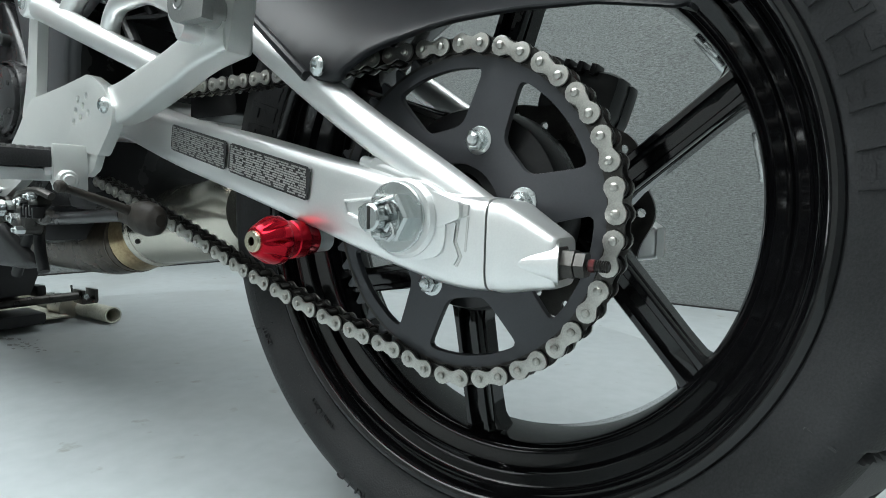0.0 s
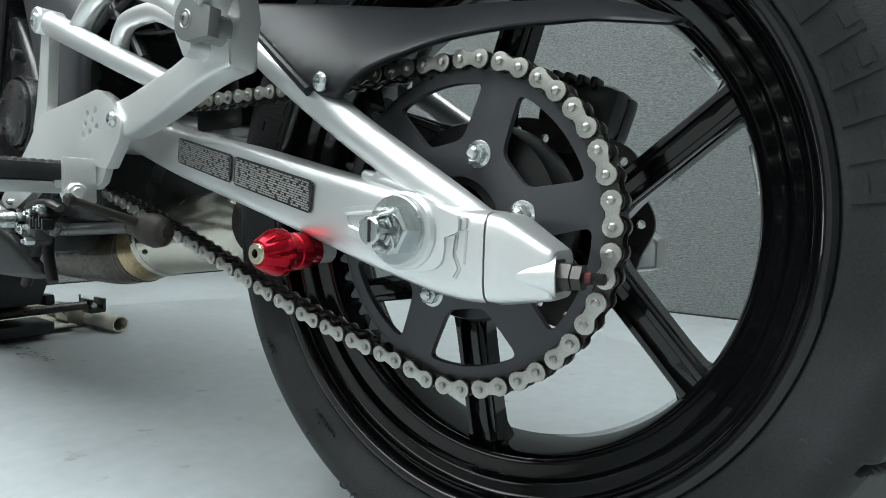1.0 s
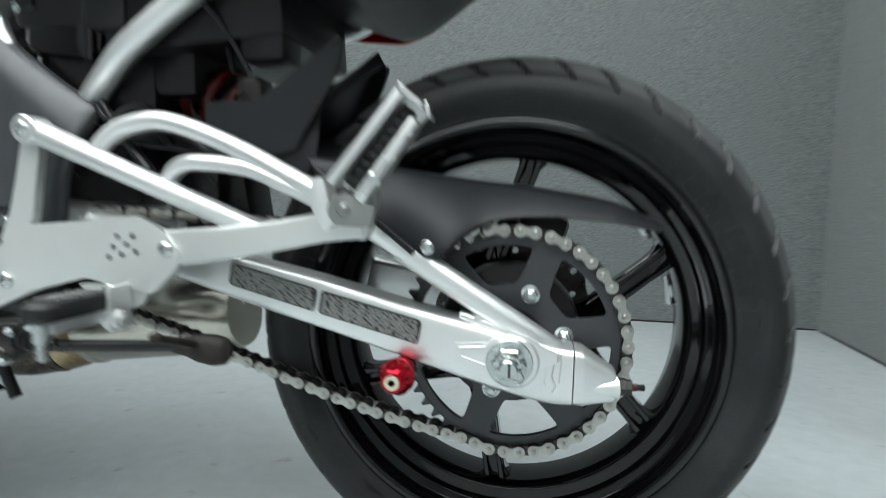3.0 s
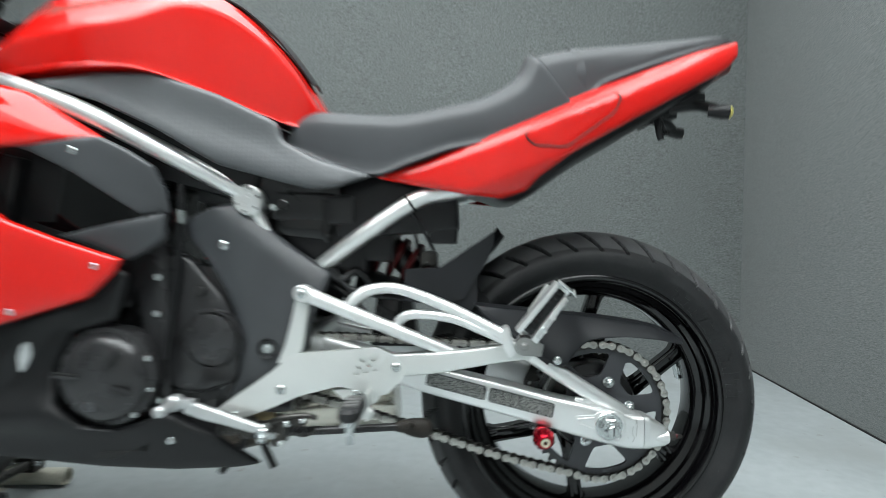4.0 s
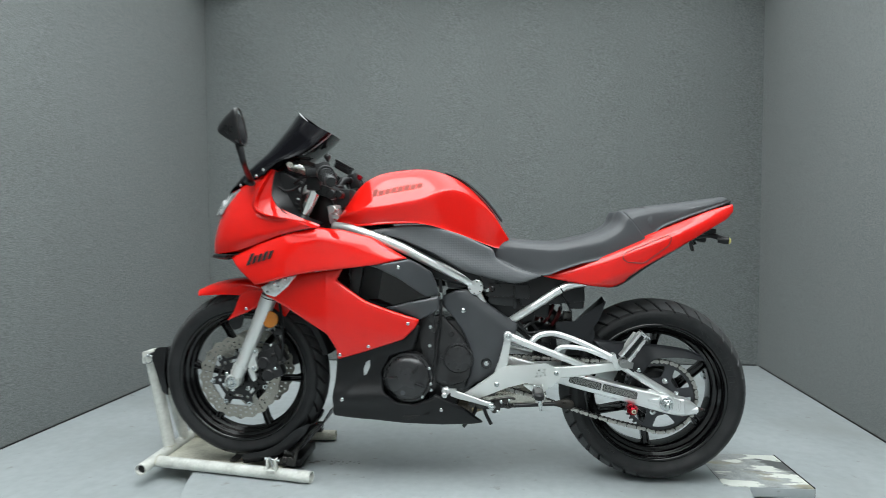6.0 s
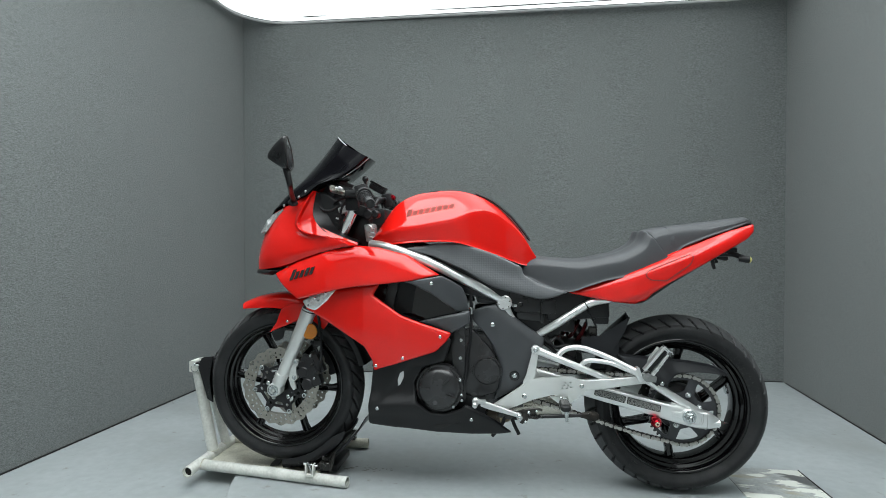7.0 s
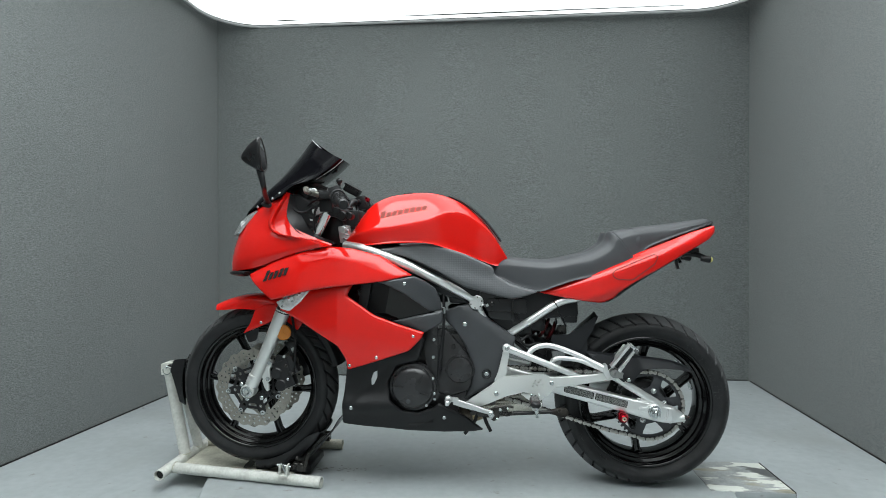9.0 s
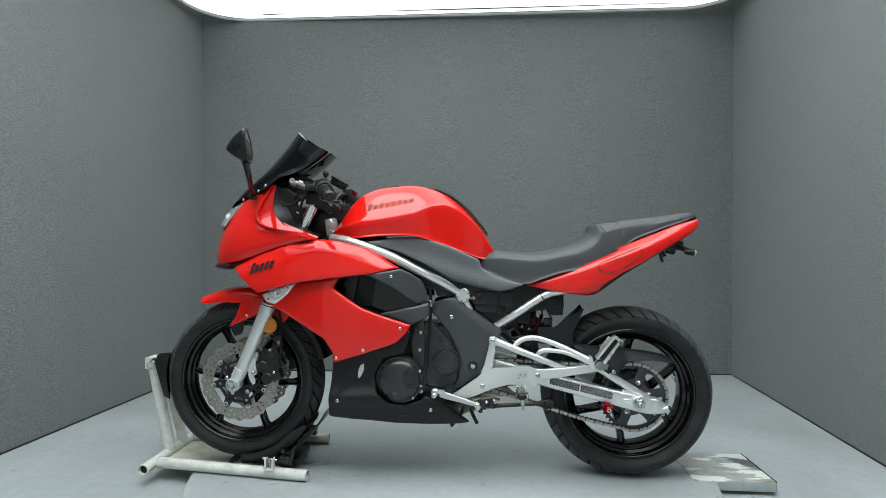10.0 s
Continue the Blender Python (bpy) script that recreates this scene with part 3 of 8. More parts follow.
def spoke(c, inner, outer, w0, w1, y0, y1):
    """One cast spoke between two polar points: a tapered beam with twin ridges and a flared foot at the rim."""
    p = Vector((inner[0] * math.cos(radians(inner[1])), 0, inner[0] * math.sin(radians(inner[1]))))
    q = Vector((outer[0] * math.cos(radians(outer[1])), 0, outer[0] * math.sin(radians(outer[1]))))
    long = (q - p).length

    def beam(a0, a1, u, ya, yb):
        rows = []
        for t in np.linspace(0, 1, 9):
            flare = 1 + 0.8 * max(0, (t - 0.82) / 0.18) ** 2 + 0.5 * max(0, (0.2 - t) / 0.2)
            w = (a0 + (a1 - a0) * t) * flare
            r = float(t) * long
            rows.append([(r, ya + u, -w), (r, ya, -w * 0.6), (r, ya, w * 0.6), (r, ya + u, w), (r, yb - u, w), (r, yb, w * 0.6), (r, yb, -w * 0.6), (r, yb - u, -w), (r, ya + u, -w)])
        return patch(rows, 1, 1)
    wide = beam(w0, w1, 0.004, y0 + 0.006, y1 - 0.006)
    ridge = beam(w0 * 0.26, w1 * 0.24, 0.002, y0 - 0.002, y0 + 0.014)
    geo = joined(wide, moved(ridge, Matrix.Translation((0, 0, w1 * 0.72))), moved(ridge, Matrix.Translation((0, 0, -w1 * 0.72))))
    return moved(geo, Matrix.Translation(Vector(c) + p) @ Matrix.Rotation(-math.atan2(q.z - p.z, q.x - p.x), 4, "Y"))


def arc_block(c, r0, r1, a0, a1, y, rise, n=4):
    """A raised bar on a sidewall between two radii and two angles; y follows the sidewall linearly from r0 to r1."""
    verts, faces = [], []
    for i in range(n + 1):
        a = radians(a0 + (a1 - a0) * i / n)
        for r, yy in ((r0, y[0] + 0.001), (r0, y[0] - rise), (r1, y[1] - rise), (r1, y[1] + 0.001)):
            verts.append((c[0] + r * math.cos(a), yy, c[2] + r * math.sin(a)))
    for i in range(n):
        for j in range(4):
            faces.append((i * 4 + j, (i + 1) * 4 + j, (i + 1) * 4 + (j + 1) % 4, i * 4 + (j + 1) % 4))
    faces += [(0, 1, 2, 3), tuple(n * 4 + j for j in (3, 2, 1, 0))]
    return verts, faces


rear = part("rear_wheel", rim(AXLE, 0.2295, 0.062, 0.190), GLOSS, bike, "gloss black cast rear rim")
RT_R, RT_HALF, RT_BEAD = 0.3065, 0.079, 0.2258
worn(part("tyre", tyre(AXLE, RT_R, RT_HALF, RT_BEAD, 0.064, 19, 0.42), RUBBER, rear, "black road tyre with curved tread grooves", crisp=50), AXLE, RT_R, RT_HALF, RT_R - RT_BEAD)
for k in range(3):
    for s in (-1, 1):
        part("spoke", spoke(AXLE, (0.075, -5 + 120 * k + 8 * s), (0.199, -4.5 + 120 * k + 31.5 * s), 0.0135, 0.0115, -0.018, 0.02), GLOSS, rear)
part("hub", joined(revolve([(0.028, -0.085), (0.052, -0.085), (0.056, -0.08), (0.056, -0.03), (0.05, -0.02), (0.05, 0.05), (0.045, 0.075), (0.028, 0.075)], AXLE, 48),
                   revolve([(0.052, -0.075), (0.074, -0.07), (0.077, -0.062), (0.077, -0.035), (0.07, -0.028), (0.05, -0.028)], AXLE, 48)), SEMI, rear, "black cush drive hub")
for a in (38.5, 13.0):
    m = Matrix.Translation(AXLE) @ Matrix.Rotation(-radians(a), 4, "Y")
    part("balance_weight", joined(moved(box((0.1875, 0.03, 0), (0.006, 0.02, 0.036), 0.002), m), moved(box((0.1895, 0.018, 0), (0.004, 0.008, 0.014), 0.001), m)), ZINC, rear, "clipped grey metal balance weight")


def wall_y(t):
    """The rear tyre's near side, from bead (0) to tread (1)."""
    return AXLE[1] - float(np.interp(t, [0, 0.05, 0.13, 0.33, 0.45, 0.58, 0.715], [0.055, 0.064, 0.067, 0.0778, 0.079, 0.0747, 0.0624]))


def on_wall(t):
    return RT_BEAD + (RT_R - RT_BEAD) * t


# raised mould bars: a bold name, small print and ribs
words = []
for a0, count, t0, t1, wide, gap in ((4, 11, 0.11, 0.37, 3.3, 1.6), (128, 9, 0.11, 0.37, 3.3, 1.6)):
    for i in range(count):
        a = a0 + i * (wide + gap)
        y = (wall_y(t0), wall_y(t1))
        rr = (on_wall(t0), on_wall(t1))
        tm = (rr[0] + rr[1]) / 2
        ym = min(wall_y((t0 + t1) / 2), (y[0] + y[1]) / 2)
        words = [arc_block(AXLE, rr[0], tm, a, a + wide * 0.32, (y[0], ym), 0.0019), arc_block(AXLE, tm, rr[1], a, a + wide * 0.32, (ym, y[1]), 0.0019)]
        bar = (i * 7) % 3
        if bar != 1:
            words.append(arc_block(AXLE, rr[0] + 0.001, rr[0] + 0.007, a + wide * 0.32, a + wide, (y[0], wall_y(t0 + 0.08)), 0.0019))
        if bar != 2:
            words.append(arc_block(AXLE, rr[1] - 0.007, rr[1] - 0.001, a + wide * 0.32, a + wide, (wall_y(t1 - 0.08), y[1]), 0.0019))
        part("sidewall_bar", joined(*words), RUBBER, rear)

words = []
rng = random.Random(5)
for a0, a1, t0, t1 in ((218, 226, 0.20, 0.26), (229, 236, 0.20, 0.26), (214, 226, 0.40, 0.47), (200, 209, 0.34, 0.42), (305, 318, 0.36, 0.43), (306, 320, 0.47, 0.54), (336, 344, 0.36, 0.42)):
    a = a0
    while a < a1:
        w = rng.uniform(0.5, 1.1) * (t1 - t0) / 0.09
        words.append(arc_block(AXLE, on_wall(t0), on_wall(t1), a, a + w, (wall_y(t0), wall_y(t1)), 0.0007, 2))
        a += w + 0.45
for a in (318, 333, 208, 231):
    words.append(arc_block(AXLE, on_wall(0.25), on_wall(0.45), a, a + 0.35, (wall_y(0.25), wall_y(0.45)), 0.0017, 2))
tagged(part("small_print", joined(*words), RUBBER, rear, "small raised moulded bars on the sidewall"), kind="stuff")


def lettering(word, size, c, r, angle, y, mat, parent, flip=False, depth=0.0006):
    """Raised letters set along an arc of a wheel, one flat letter each."""
    step = size * 0.72 / r
    geos = []
    for i, ch in enumerate(word):
        curve = bpy.data.curves.new("letter", "FONT")
        curve.body, curve.size, curve.extrude, curve.resolution_u = ch, size, depth, 2
        curve.align_x = "CENTER"
        ob = new("letter", curve)
        me = bpy.data.meshes.new_from_object(ob)
        bpy.data.objects.remove(ob)
        a = radians(angle) + (step if flip else -step) * i
        turn = -a + (math.pi / 2 if not flip else -math.pi / 2)
        m = Matrix.Translation((c[0] + r * math.cos(a), y, c[2] + r * math.sin(a))) @ Matrix.Rotation(turn, 4, "Y") @ Matrix.Rotation(math.pi / 2, 4, "X")
        geos.append(([tuple(m @ v.co) for v in me.vertices], [tuple(p.vertices) for p in me.polygons]))
    return part("sidewall_print", joined(*geos), mat, parent, "raised moulded letters", smooth=False)


lettering("M/C", 0.016, AXLE, on_wall(0.42), 249, wall_y(0.5) - 0.0012, RUBBER, rear)
lettering("DOT", 0.0085, AXLE, on_wall(0.3), 212, wall_y(0.38) - 0.0012, RUBBER, rear)
lettering("TUBELESS", 0.006, AXLE, on_wall(0.16), 236, wall_y(0.24) - 0.0012, RUBBER, rear)

for k in range(3):
    part("hub_arm", spoke(AXLE, (0.03, -5 + 120 * k), (0.088, -5 + 120 * k), 0.026, 0.017, -0.016, 0.018), GLOSS, rear)
# rear brake on the far side
disc_out = [(AXLE[0] + (0.101 + 0.0035 * math.cos(10 * a)) * math.cos(a), AXLE[2] + (0.101 + 0.0035 * math.cos(10 * a)) * math.sin(a)) for a in np.linspace(0, 2 * math.pi, 160, endpoint=False)]
holes = [ring_points((AXLE[0] + r * math.cos(a), AXLE[2] + r * math.sin(a)), 0.0042, 8) for k in range(20) for r, a in ((0.093 - 0.014 * (k % 2), 2 * math.pi * k / 20),)]
part("rear_disc", slab(disc_out, 0.082, 0.087, [ring_points((AXLE[0], AXLE[2]), 0.068, 40)] + holes, 0), DARKSTEEL, rear, "drilled steel wave brake disc")
part("rear_disc_carrier", revolve([(0.03, 0.078), (0.07, 0.08), (0.07, 0.086), (0.03, 0.088)], AXLE, 40), SEMI, rear)
tilt = Matrix.Rotation(0.3, 4, "Y")
cal = joined(box((0.026, 0.112, 0.413), (0.075, 0.05, 0.05), 0.012, tilt), box((0.05, 0.13, 0.405), (0.03, 0.03, 0.045), 0.008, tilt),
             *[box((0.044 - 0.0125 * k, 0.092, 0.432 + 0.0035 * k), (0.006, 0.022, 0.010), 0.002, tilt) for k in range(5)])
part("rear_caliper", cal, SEMI, bike, "black rear brake caliper")


# ---- sprocket, chain ----
SP = (0.003, 0.302)
SPY = -0.073
PITCH_R = 0.1163
TEETH = 46
outline = []
for k in range(TEETH):
    a = 2 * math.pi * k / TEETH
    for d, r in ((-0.5, -0.0052), (-0.33, -0.0046), (-0.2, -0.001), (-0.09, 0.0032), (0.09, 0.0032), (0.2, -0.001), (0.33, -0.0046)):
        outline.append((SP[0] + (PITCH_R + r) * math.cos(a + d * 2 * math.pi / TEETH), SP[1] + (PITCH_R + r) * math.sin(a + d * 2 * math.pi / TEETH)))


def polar(r, a):
    return (SP[0] + r * math.cos(radians(a)), SP[1] + r * math.sin(radians(a)))


holes = [ring_points(SP, 0.036, 40)]
for k in range(6):
    mid = 40 + 60 * k
    loop = [polar(0.062, mid - 14), polar(0.082, mid - 19), polar(0.1015, mid - 21.5)] + [polar(0.1015, mid + d) for d in (-14, -7, 0, 7, 14)] + [polar(0.1015, mid + 21.5), polar(0.082, mid + 19), polar(0.062, mid + 14), polar(0.060, mid)]
    holes.append(rounded(loop, 0.007, 3))
sprocket = part("sprocket", slab(outline, SPY - 0.003, SPY + 0.003, holes, 0.0005), SPROCKET, bike, "dark grey rear sprocket with six cut-outs")
for k in range(6):
    x, z = polar(0.0542, 70 - 60 * k)
    part("sprocket_nut", joined(revolve([(0.0, -0.0012), (0.0088, -0.0012), (0.0098, -0.0008), (0.0100, 0.0)], (x, SPY - 0.003, z), 28), revolve([(0.0, -0.008), (0.0060, -0.008), (0.0074, -0.0068), (0.0074, 0.0)], (x, SPY - 0.003, z), 6), revolve([(0.0, -0.0045), (0.0028, -0.0042), (0.0044, -0.0028), (0.0046, 0.0)], (x, SPY - 0.0105, z), 18)), ZINC, sprocket, "zinc plated nut")
part("tooth_edge", revolve([(PITCH_R - 0.007, SPY - 0.0026), (PITCH_R - 0.005, SPY - 0.0036), (PITCH_R - 0.007, SPY - 0.0034)], (SP[0], 0, SP[1]), 60), DARKSTEEL, sprocket)

# chain line: round the sprocket, along the sagging lower run, round the front sprocket, and back above
FS, FR = (-0.61, 0.385), 0.0385
line = []
for a in np.linspace(95, -104, 120):
    line.append((SP[0] + PITCH_R * math.cos(radians(a)), SP[1] + PITCH_R * math.sin(radians(a))))
line += [tuple(p)[:2] for p in curve_points([(-0.035, 0.1945, 0), (-0.10, 0.2065, 0), (-0.17, 0.2235, 0), (-0.25, 0.2475, 0), (-0.33, 0.2725, 0), (-0.42, 0.299, 0), (-0.52, 0.326, 0), (-0.6, 0.3475, 0)], 8)]
for a in np.linspace(-105, -268, 30):
    line.append((FS[0] + FR * math.cos(radians(a)), FS[1] + FR * math.sin(radians(a))))
line += [tuple(p)[:2] for p in curve_points([(-0.6, 0.4235, 0), (-0.45, 0.4255, 0), (-0.3, 0.419, 0), (-0.15, 0.4165, 0), (-0.03, 0.4185, 0)], 8)]
line = np.array(line)
seg = np.hypot(*np.diff(np.vstack([line, line[:1]]), axis=0).T)
run = np.concatenate([[0], np.cumsum(seg)])
count = 2 * round(run[-1] / 0.015875 / 2)
at = np.linspace(0, run[-1], count, endpoint=False)
loop = np.vstack([line, line[:1]])
pins = np.column_stack([np.interp(at, run, loop[:, 0]), np.interp(at, run, loop[:, 1])])
PITCH = run[-1] / count
CHY = SPY


def plate_outline(h, waist, n=9):
    """A figure-of-eight plate between two pins, PITCH apart along x."""
    out = []
    for k in range(n + 1):
        a = radians(128 - 256 * k / n)
        out.append((PITCH + h * math.cos(a), h * math.sin(a)))
    out += [(PITCH * 0.60, -waist * 1.05), (PITCH * 0.40, -waist * 1.05)]
    for k in range(n + 1):
        a = radians(-52 - 256 * k / n)
        out.append((h * math.cos(a), h * math.sin(a)))
    out += [(PITCH * 0.40, waist * 1.05), (PITCH * 0.60, waist * 1.05)]
    return out


def mesh_of(name, geo, mat):
    me = bpy.data.meshes.new(name)
    me.from_pydata(geo[0], [], geo[1])
    bm = bmesh.new()
    bm.from_mesh(me)
    bmesh.ops.recalc_face_normals(bm, faces=bm.faces[:])
    bm.to_mesh(me)
    bm.free()
    me.shade_smooth()
    me.set_sharp_from_angle(angle=radians(40))
    me.materials.append(mat)
    return me


outer_plate = plate_outline(0.0065, 0.0038)
inner_plate = plate_outline(0.0068, 0.0048)


def pin(x, n=9):
    return revolve([(0.0034, 0.0), (0.0034, -0.0006), (0.0027, -0.0007), (0.0026, -0.0022), (0.0018, -0.0028), (0.0, -0.0029)], (x, -0.0100, 0), n)


OUTER = mesh_of("outer_link", joined(slab(outer_plate, -0.0102, -0.0084, (), 0.0005), slab(outer_plate, 0.0084, 0.0102, (), 0), pin(0), pin(PITCH)), LINK)
INNER = mesh_of("inner_link", joined(slab(inner_plate, -0.0064, -0.0046, (), 0), slab(inner_plate, 0.0046, 0.0064, (), 0),
                                     revolve([(0.005, -0.005), (0.005, 0.005)], (0, 0, 0), 10), revolve([(0.005, -0.005), (0.005, 0.005)], (PITCH, 0, 0), 10)), DARKSTEEL)
chain = part("chain", joined(*[revolve([(0.0001, -0.0088), (0.0027, -0.0088), (0.0027, 0.0088), (0.0001, 0.0088)], (x, CHY, z), 8) for x, z in pins]), DARKSTEEL, bike, "nickel plated roller chain")
for k in range(count):
    a, b = pins[k], pins[(k + 1) % count]
    ob = part("chain_link", OUTER if k % 2 else INNER, None, chain)
    turn = math.atan2(b[1] - a[1], b[0] - a[0])
    ob.matrix_basis = Matrix.Translation((a[0], CHY, a[1])) @ Matrix.Rotation(-turn, 4, "Y")


# ---- swingarm ----
def beam_profile(z, h, y, t, edge=0.55):
    """A boxy rounded section round (y, z)."""
    out = []
    for k in range(33):
        a = 2 * math.pi * k / 32
        c, s = math.cos(a), math.sin(a)
        out.append((y + t * math.copysign(abs(c) ** edge, c), z + h * math.copysign(abs(s) ** (edge + 0.05), s)))
    return out


def beam(stations, steps=4, edge=0.55):
    return patch([[(x, y, z) for y, z in beam_profile(*rest, edge)] for x, *rest in stations], steps, 1)


ARM = [(-0.56, 0.425, 0.022, -0.064, 0.018), (-0.42, 0.394, 0.0225, -0.079, 0.02), (-0.30, 0.363, 0.0235, -0.091, 0.022), (-0.186, 0.339, 0.0255, -0.103, 0.022), (-0.08, 0.3145, 0.0268, -0.112, 0.022),
       (-0.03, 0.303, 0.0285, -0.114, 0.023), (0.02, 0.291, 0.0285, -0.114, 0.0235), (0.046, 0.2868, 0.028, -0.114, 0.0235), (0.0628, 0.2862, 0.0272, -0.114, 0.0235)]
swing = part("swingarm", joined(beam(ARM, 4, 0.36), mirrored(beam(ARM, 4, 0.36)), sweep([(-0.5, -0.11, 0.405), (-0.5, 0.11, 0.405)], 0.03, 20, 1)), SILVER, bike, "silver painted alloy swingarm")
CAP = [(0.0640, 0.2862, 0.0268, -0.114, 0.0232), (0.0700, 0.2855, 0.0264, -0.114, 0.0228), (0.0740, 0.2848, 0.0255, -0.114, 0.0224), (0.0900, 0.2812, 0.0190, -0.1145, 0.0185), (0.1000, 0.2790, 0.0150, -0.115, 0.0165), (0.1022, 0.2786, 0.0138, -0.115, 0.0152)]
cap = part("end_cap", joined(beam(CAP, 3, 0.36), sweep([(0.072, -0.1325, 0.2775), (0.1024, -0.1235, 0.2782)], [0.002, 0.0118], 20, 1)), SILVER, swing, "silver end cap")
part("end_cap", mirrored(beam(CAP, 3, 0.36)), SILVER, swing, "silver end cap")
part("adjuster", joined(disc((0.1022, -0.1215, 0.2785), 0.0105, -0.001, 0.002, 6, 0.0005, "x"), revolve([(0.0, 0.002), (0.0085, 0.002), (0.0085, 0.009), (0.0, 0.009)], (0.1022, -0.1215, 0.2785), 6, "x"),
                        revolve([(0.0, 0.0095), (0.0075, 0.0095), (0.0075, 0.015), (0.0, 0.015)], (0.1022, -0.1215, 0.2785), 6, "x")), DARKSTEEL, swing, "dark lock nut and adjuster bolt")
part("adjuster_thread", joined(*[revolve([(0.0028, k * 0.0012), (0.0034, k * 0.0012 + 0.0006), (0.0028, k * 0.0012 + 0.0012)], (0.1165, -0.1215, 0.2785), 10, "x") for k in range(10)],
                               disc((0.1165, -0.1215, 0.2785), 0.0029, 0.0, 0.0125, 10, 0.0005, "x")), DARKSTEEL, swing)
part("paint_mark", revolve([(0.0036, 0.002), (0.0036, 0.005)], (0.1165, -0.1215, 0.2785), 10, "x"), SPRING, swing, "red paint mark")
# axle block, washer, castle nut and pin
AX = (0.008, 0.3)
part("axle_block", joined(slab(rounded([(AX[0] - 0.026, AX[1] + 0.020), (AX[0] + 0.012, AX[1] + 0.024), (AX[0] + 0.03, AX[1] + 0.012), (AX[0] + 0.03, AX[1] - 0.022), (AX[0] + 0.0, AX[1] - 0.026), (AX[0] - 0.026, AX[1] - 0.016)], 0.012), -0.1405, -0.13, (), 0.0015),
                          disc((AX[0], 0, AX[1]), 0.0245, -0.1445, -0.13, 40, 0.002)), SILVER, swing, "silver axle block")
part("slot_plate", slab(rounded([(AX[0] - 0.056, AX[1] + 0.0135), (AX[0] - 0.018, AX[1] + 0.0165), (AX[0] - 0.018, AX[1] - 0.0150), (AX[0] - 0.053, AX[1] - 0.0035)], 0.003), -0.1385, -0.133, (), 0.0012), SILVER, swing)
part("slot_edge", sweep([(AX[0] - 0.020, -0.1392, AX[1] + 0.0120), (AX[0] - 0.0505, -0.1392, AX[1] + 0.0095), (AX[0] - 0.0485, -0.1392, AX[1] + 0.0010), (AX[0] - 0.020, -0.1392, AX[1] - 0.0080)], 0.0012, 8, 1), SILVER, swing, "raised silver edge of the axle slot")
part("wedge_lug", slab(rounded([(AX[0] + 0.020, AX[1] + 0.017), (AX[0] + 0.040, AX[1] + 0.010), (AX[0] + 0.040, AX[1] + 0.001), (AX[0] + 0.024, AX[1] - 0.005)], 0.002), -0.1412, -0.134, (), 0.0012), SILVER, swing)
part("lug_end", slab([(AX[0] + 0.0403, AX[1] + 0.010), (AX[0] + 0.0440, AX[1] + 0.009), (AX[0] + 0.0440, AX[1] + 0.003), (AX[0] + 0.0403, AX[1] + 0.0015)], -0.1385, -0.134, (), 0.0006), SEAM, swing)
# grey strips that carry the shade along the edges of the slot plates
for pts in ([(0.0285, -0.005), (0.0272, -0.014), (0.0305, -0.021)], [(0.0370, 0.000), (0.0352, -0.012), (0.0392, -0.021), (0.0360, -0.027)], [(0.0432, 0.002), (0.0418, -0.018)]):
    left = [(AX[0] + x, AX[1] + z) for x, z in pts]
    right = [(AX[0] + x + 0.0014, AX[1] + z) for x, z in reversed(pts)]
    part("slot_groove", slab(left + right, -0.1378, -0.133, (), 0), SEAM, swing, "thin strip coloured grey for groove shade")
part("slot_plate", slab(rounded([(AX[0] + 0.0290, AX[1] - 0.003), (AX[0] + 0.0365, AX[1] - 0.001), (AX[0] + 0.0348, AX[1] - 0.012), (AX[0] + 0.0385, AX[1] - 0.021), (AX[0] + 0.0352, AX[1] - 0.0265), (AX[0] + 0.0312, AX[1] - 0.021), (AX[0] + 0.0280, AX[1] - 0.014)], 0.001), -0.1388, -0.134, (), 0.0006), SILVER, swing)
nut_c = (AX[0] - 0.003, -0.1445, AX[1] + 0.0005)
castle = [revolve([(0.0, 0), (0.0152, 0), (0.0160, -0.0012), (0.0160, -0.0092), (0.0142, -0.0108), (0.0, -0.0108)], nut_c, 6), revolve([(0.0, -0.0136), (0.0116, -0.0136), (0.0120, -0.0128), (0.0120, -0.0100)], nut_c, 32)]
for k in range(6):
    a = math.pi / 6 + k * math.pi / 3
    castle.append(moved(box((0.0102, -0.0158, 0), (0.0034, 0.0062, 0.0070), 0.0009), Matrix.Translation(nut_c) @ Matrix.Rotation(-a, 4, "Y")))
part("axle_washer", disc(nut_c, 0.0215, 0.0005, -0.0025, 36, 0.0006), ZINC, swing)
part("axle_nut", joined(castle[0], castle[1]), ZINC, swing, "zinc plated castle nut")
for geo in castle[2:]:
    part("nut_tooth", geo, ZINC, swing)
part("axle_end", disc(nut_c, 0.0082, -0.010, -0.0262, 28, 0.0012), ZINC, swing, "steel axle end")
# no cut here: a black bar gives the groove its shade
part("axle_slot", moved(box((0.001, -0.0258, 0), (0.0022, 0.0016, 0.0130), 0.0004), Matrix.Translation(nut_c)), SLOT, swing, "black bar for the shade of the groove in the axle end")
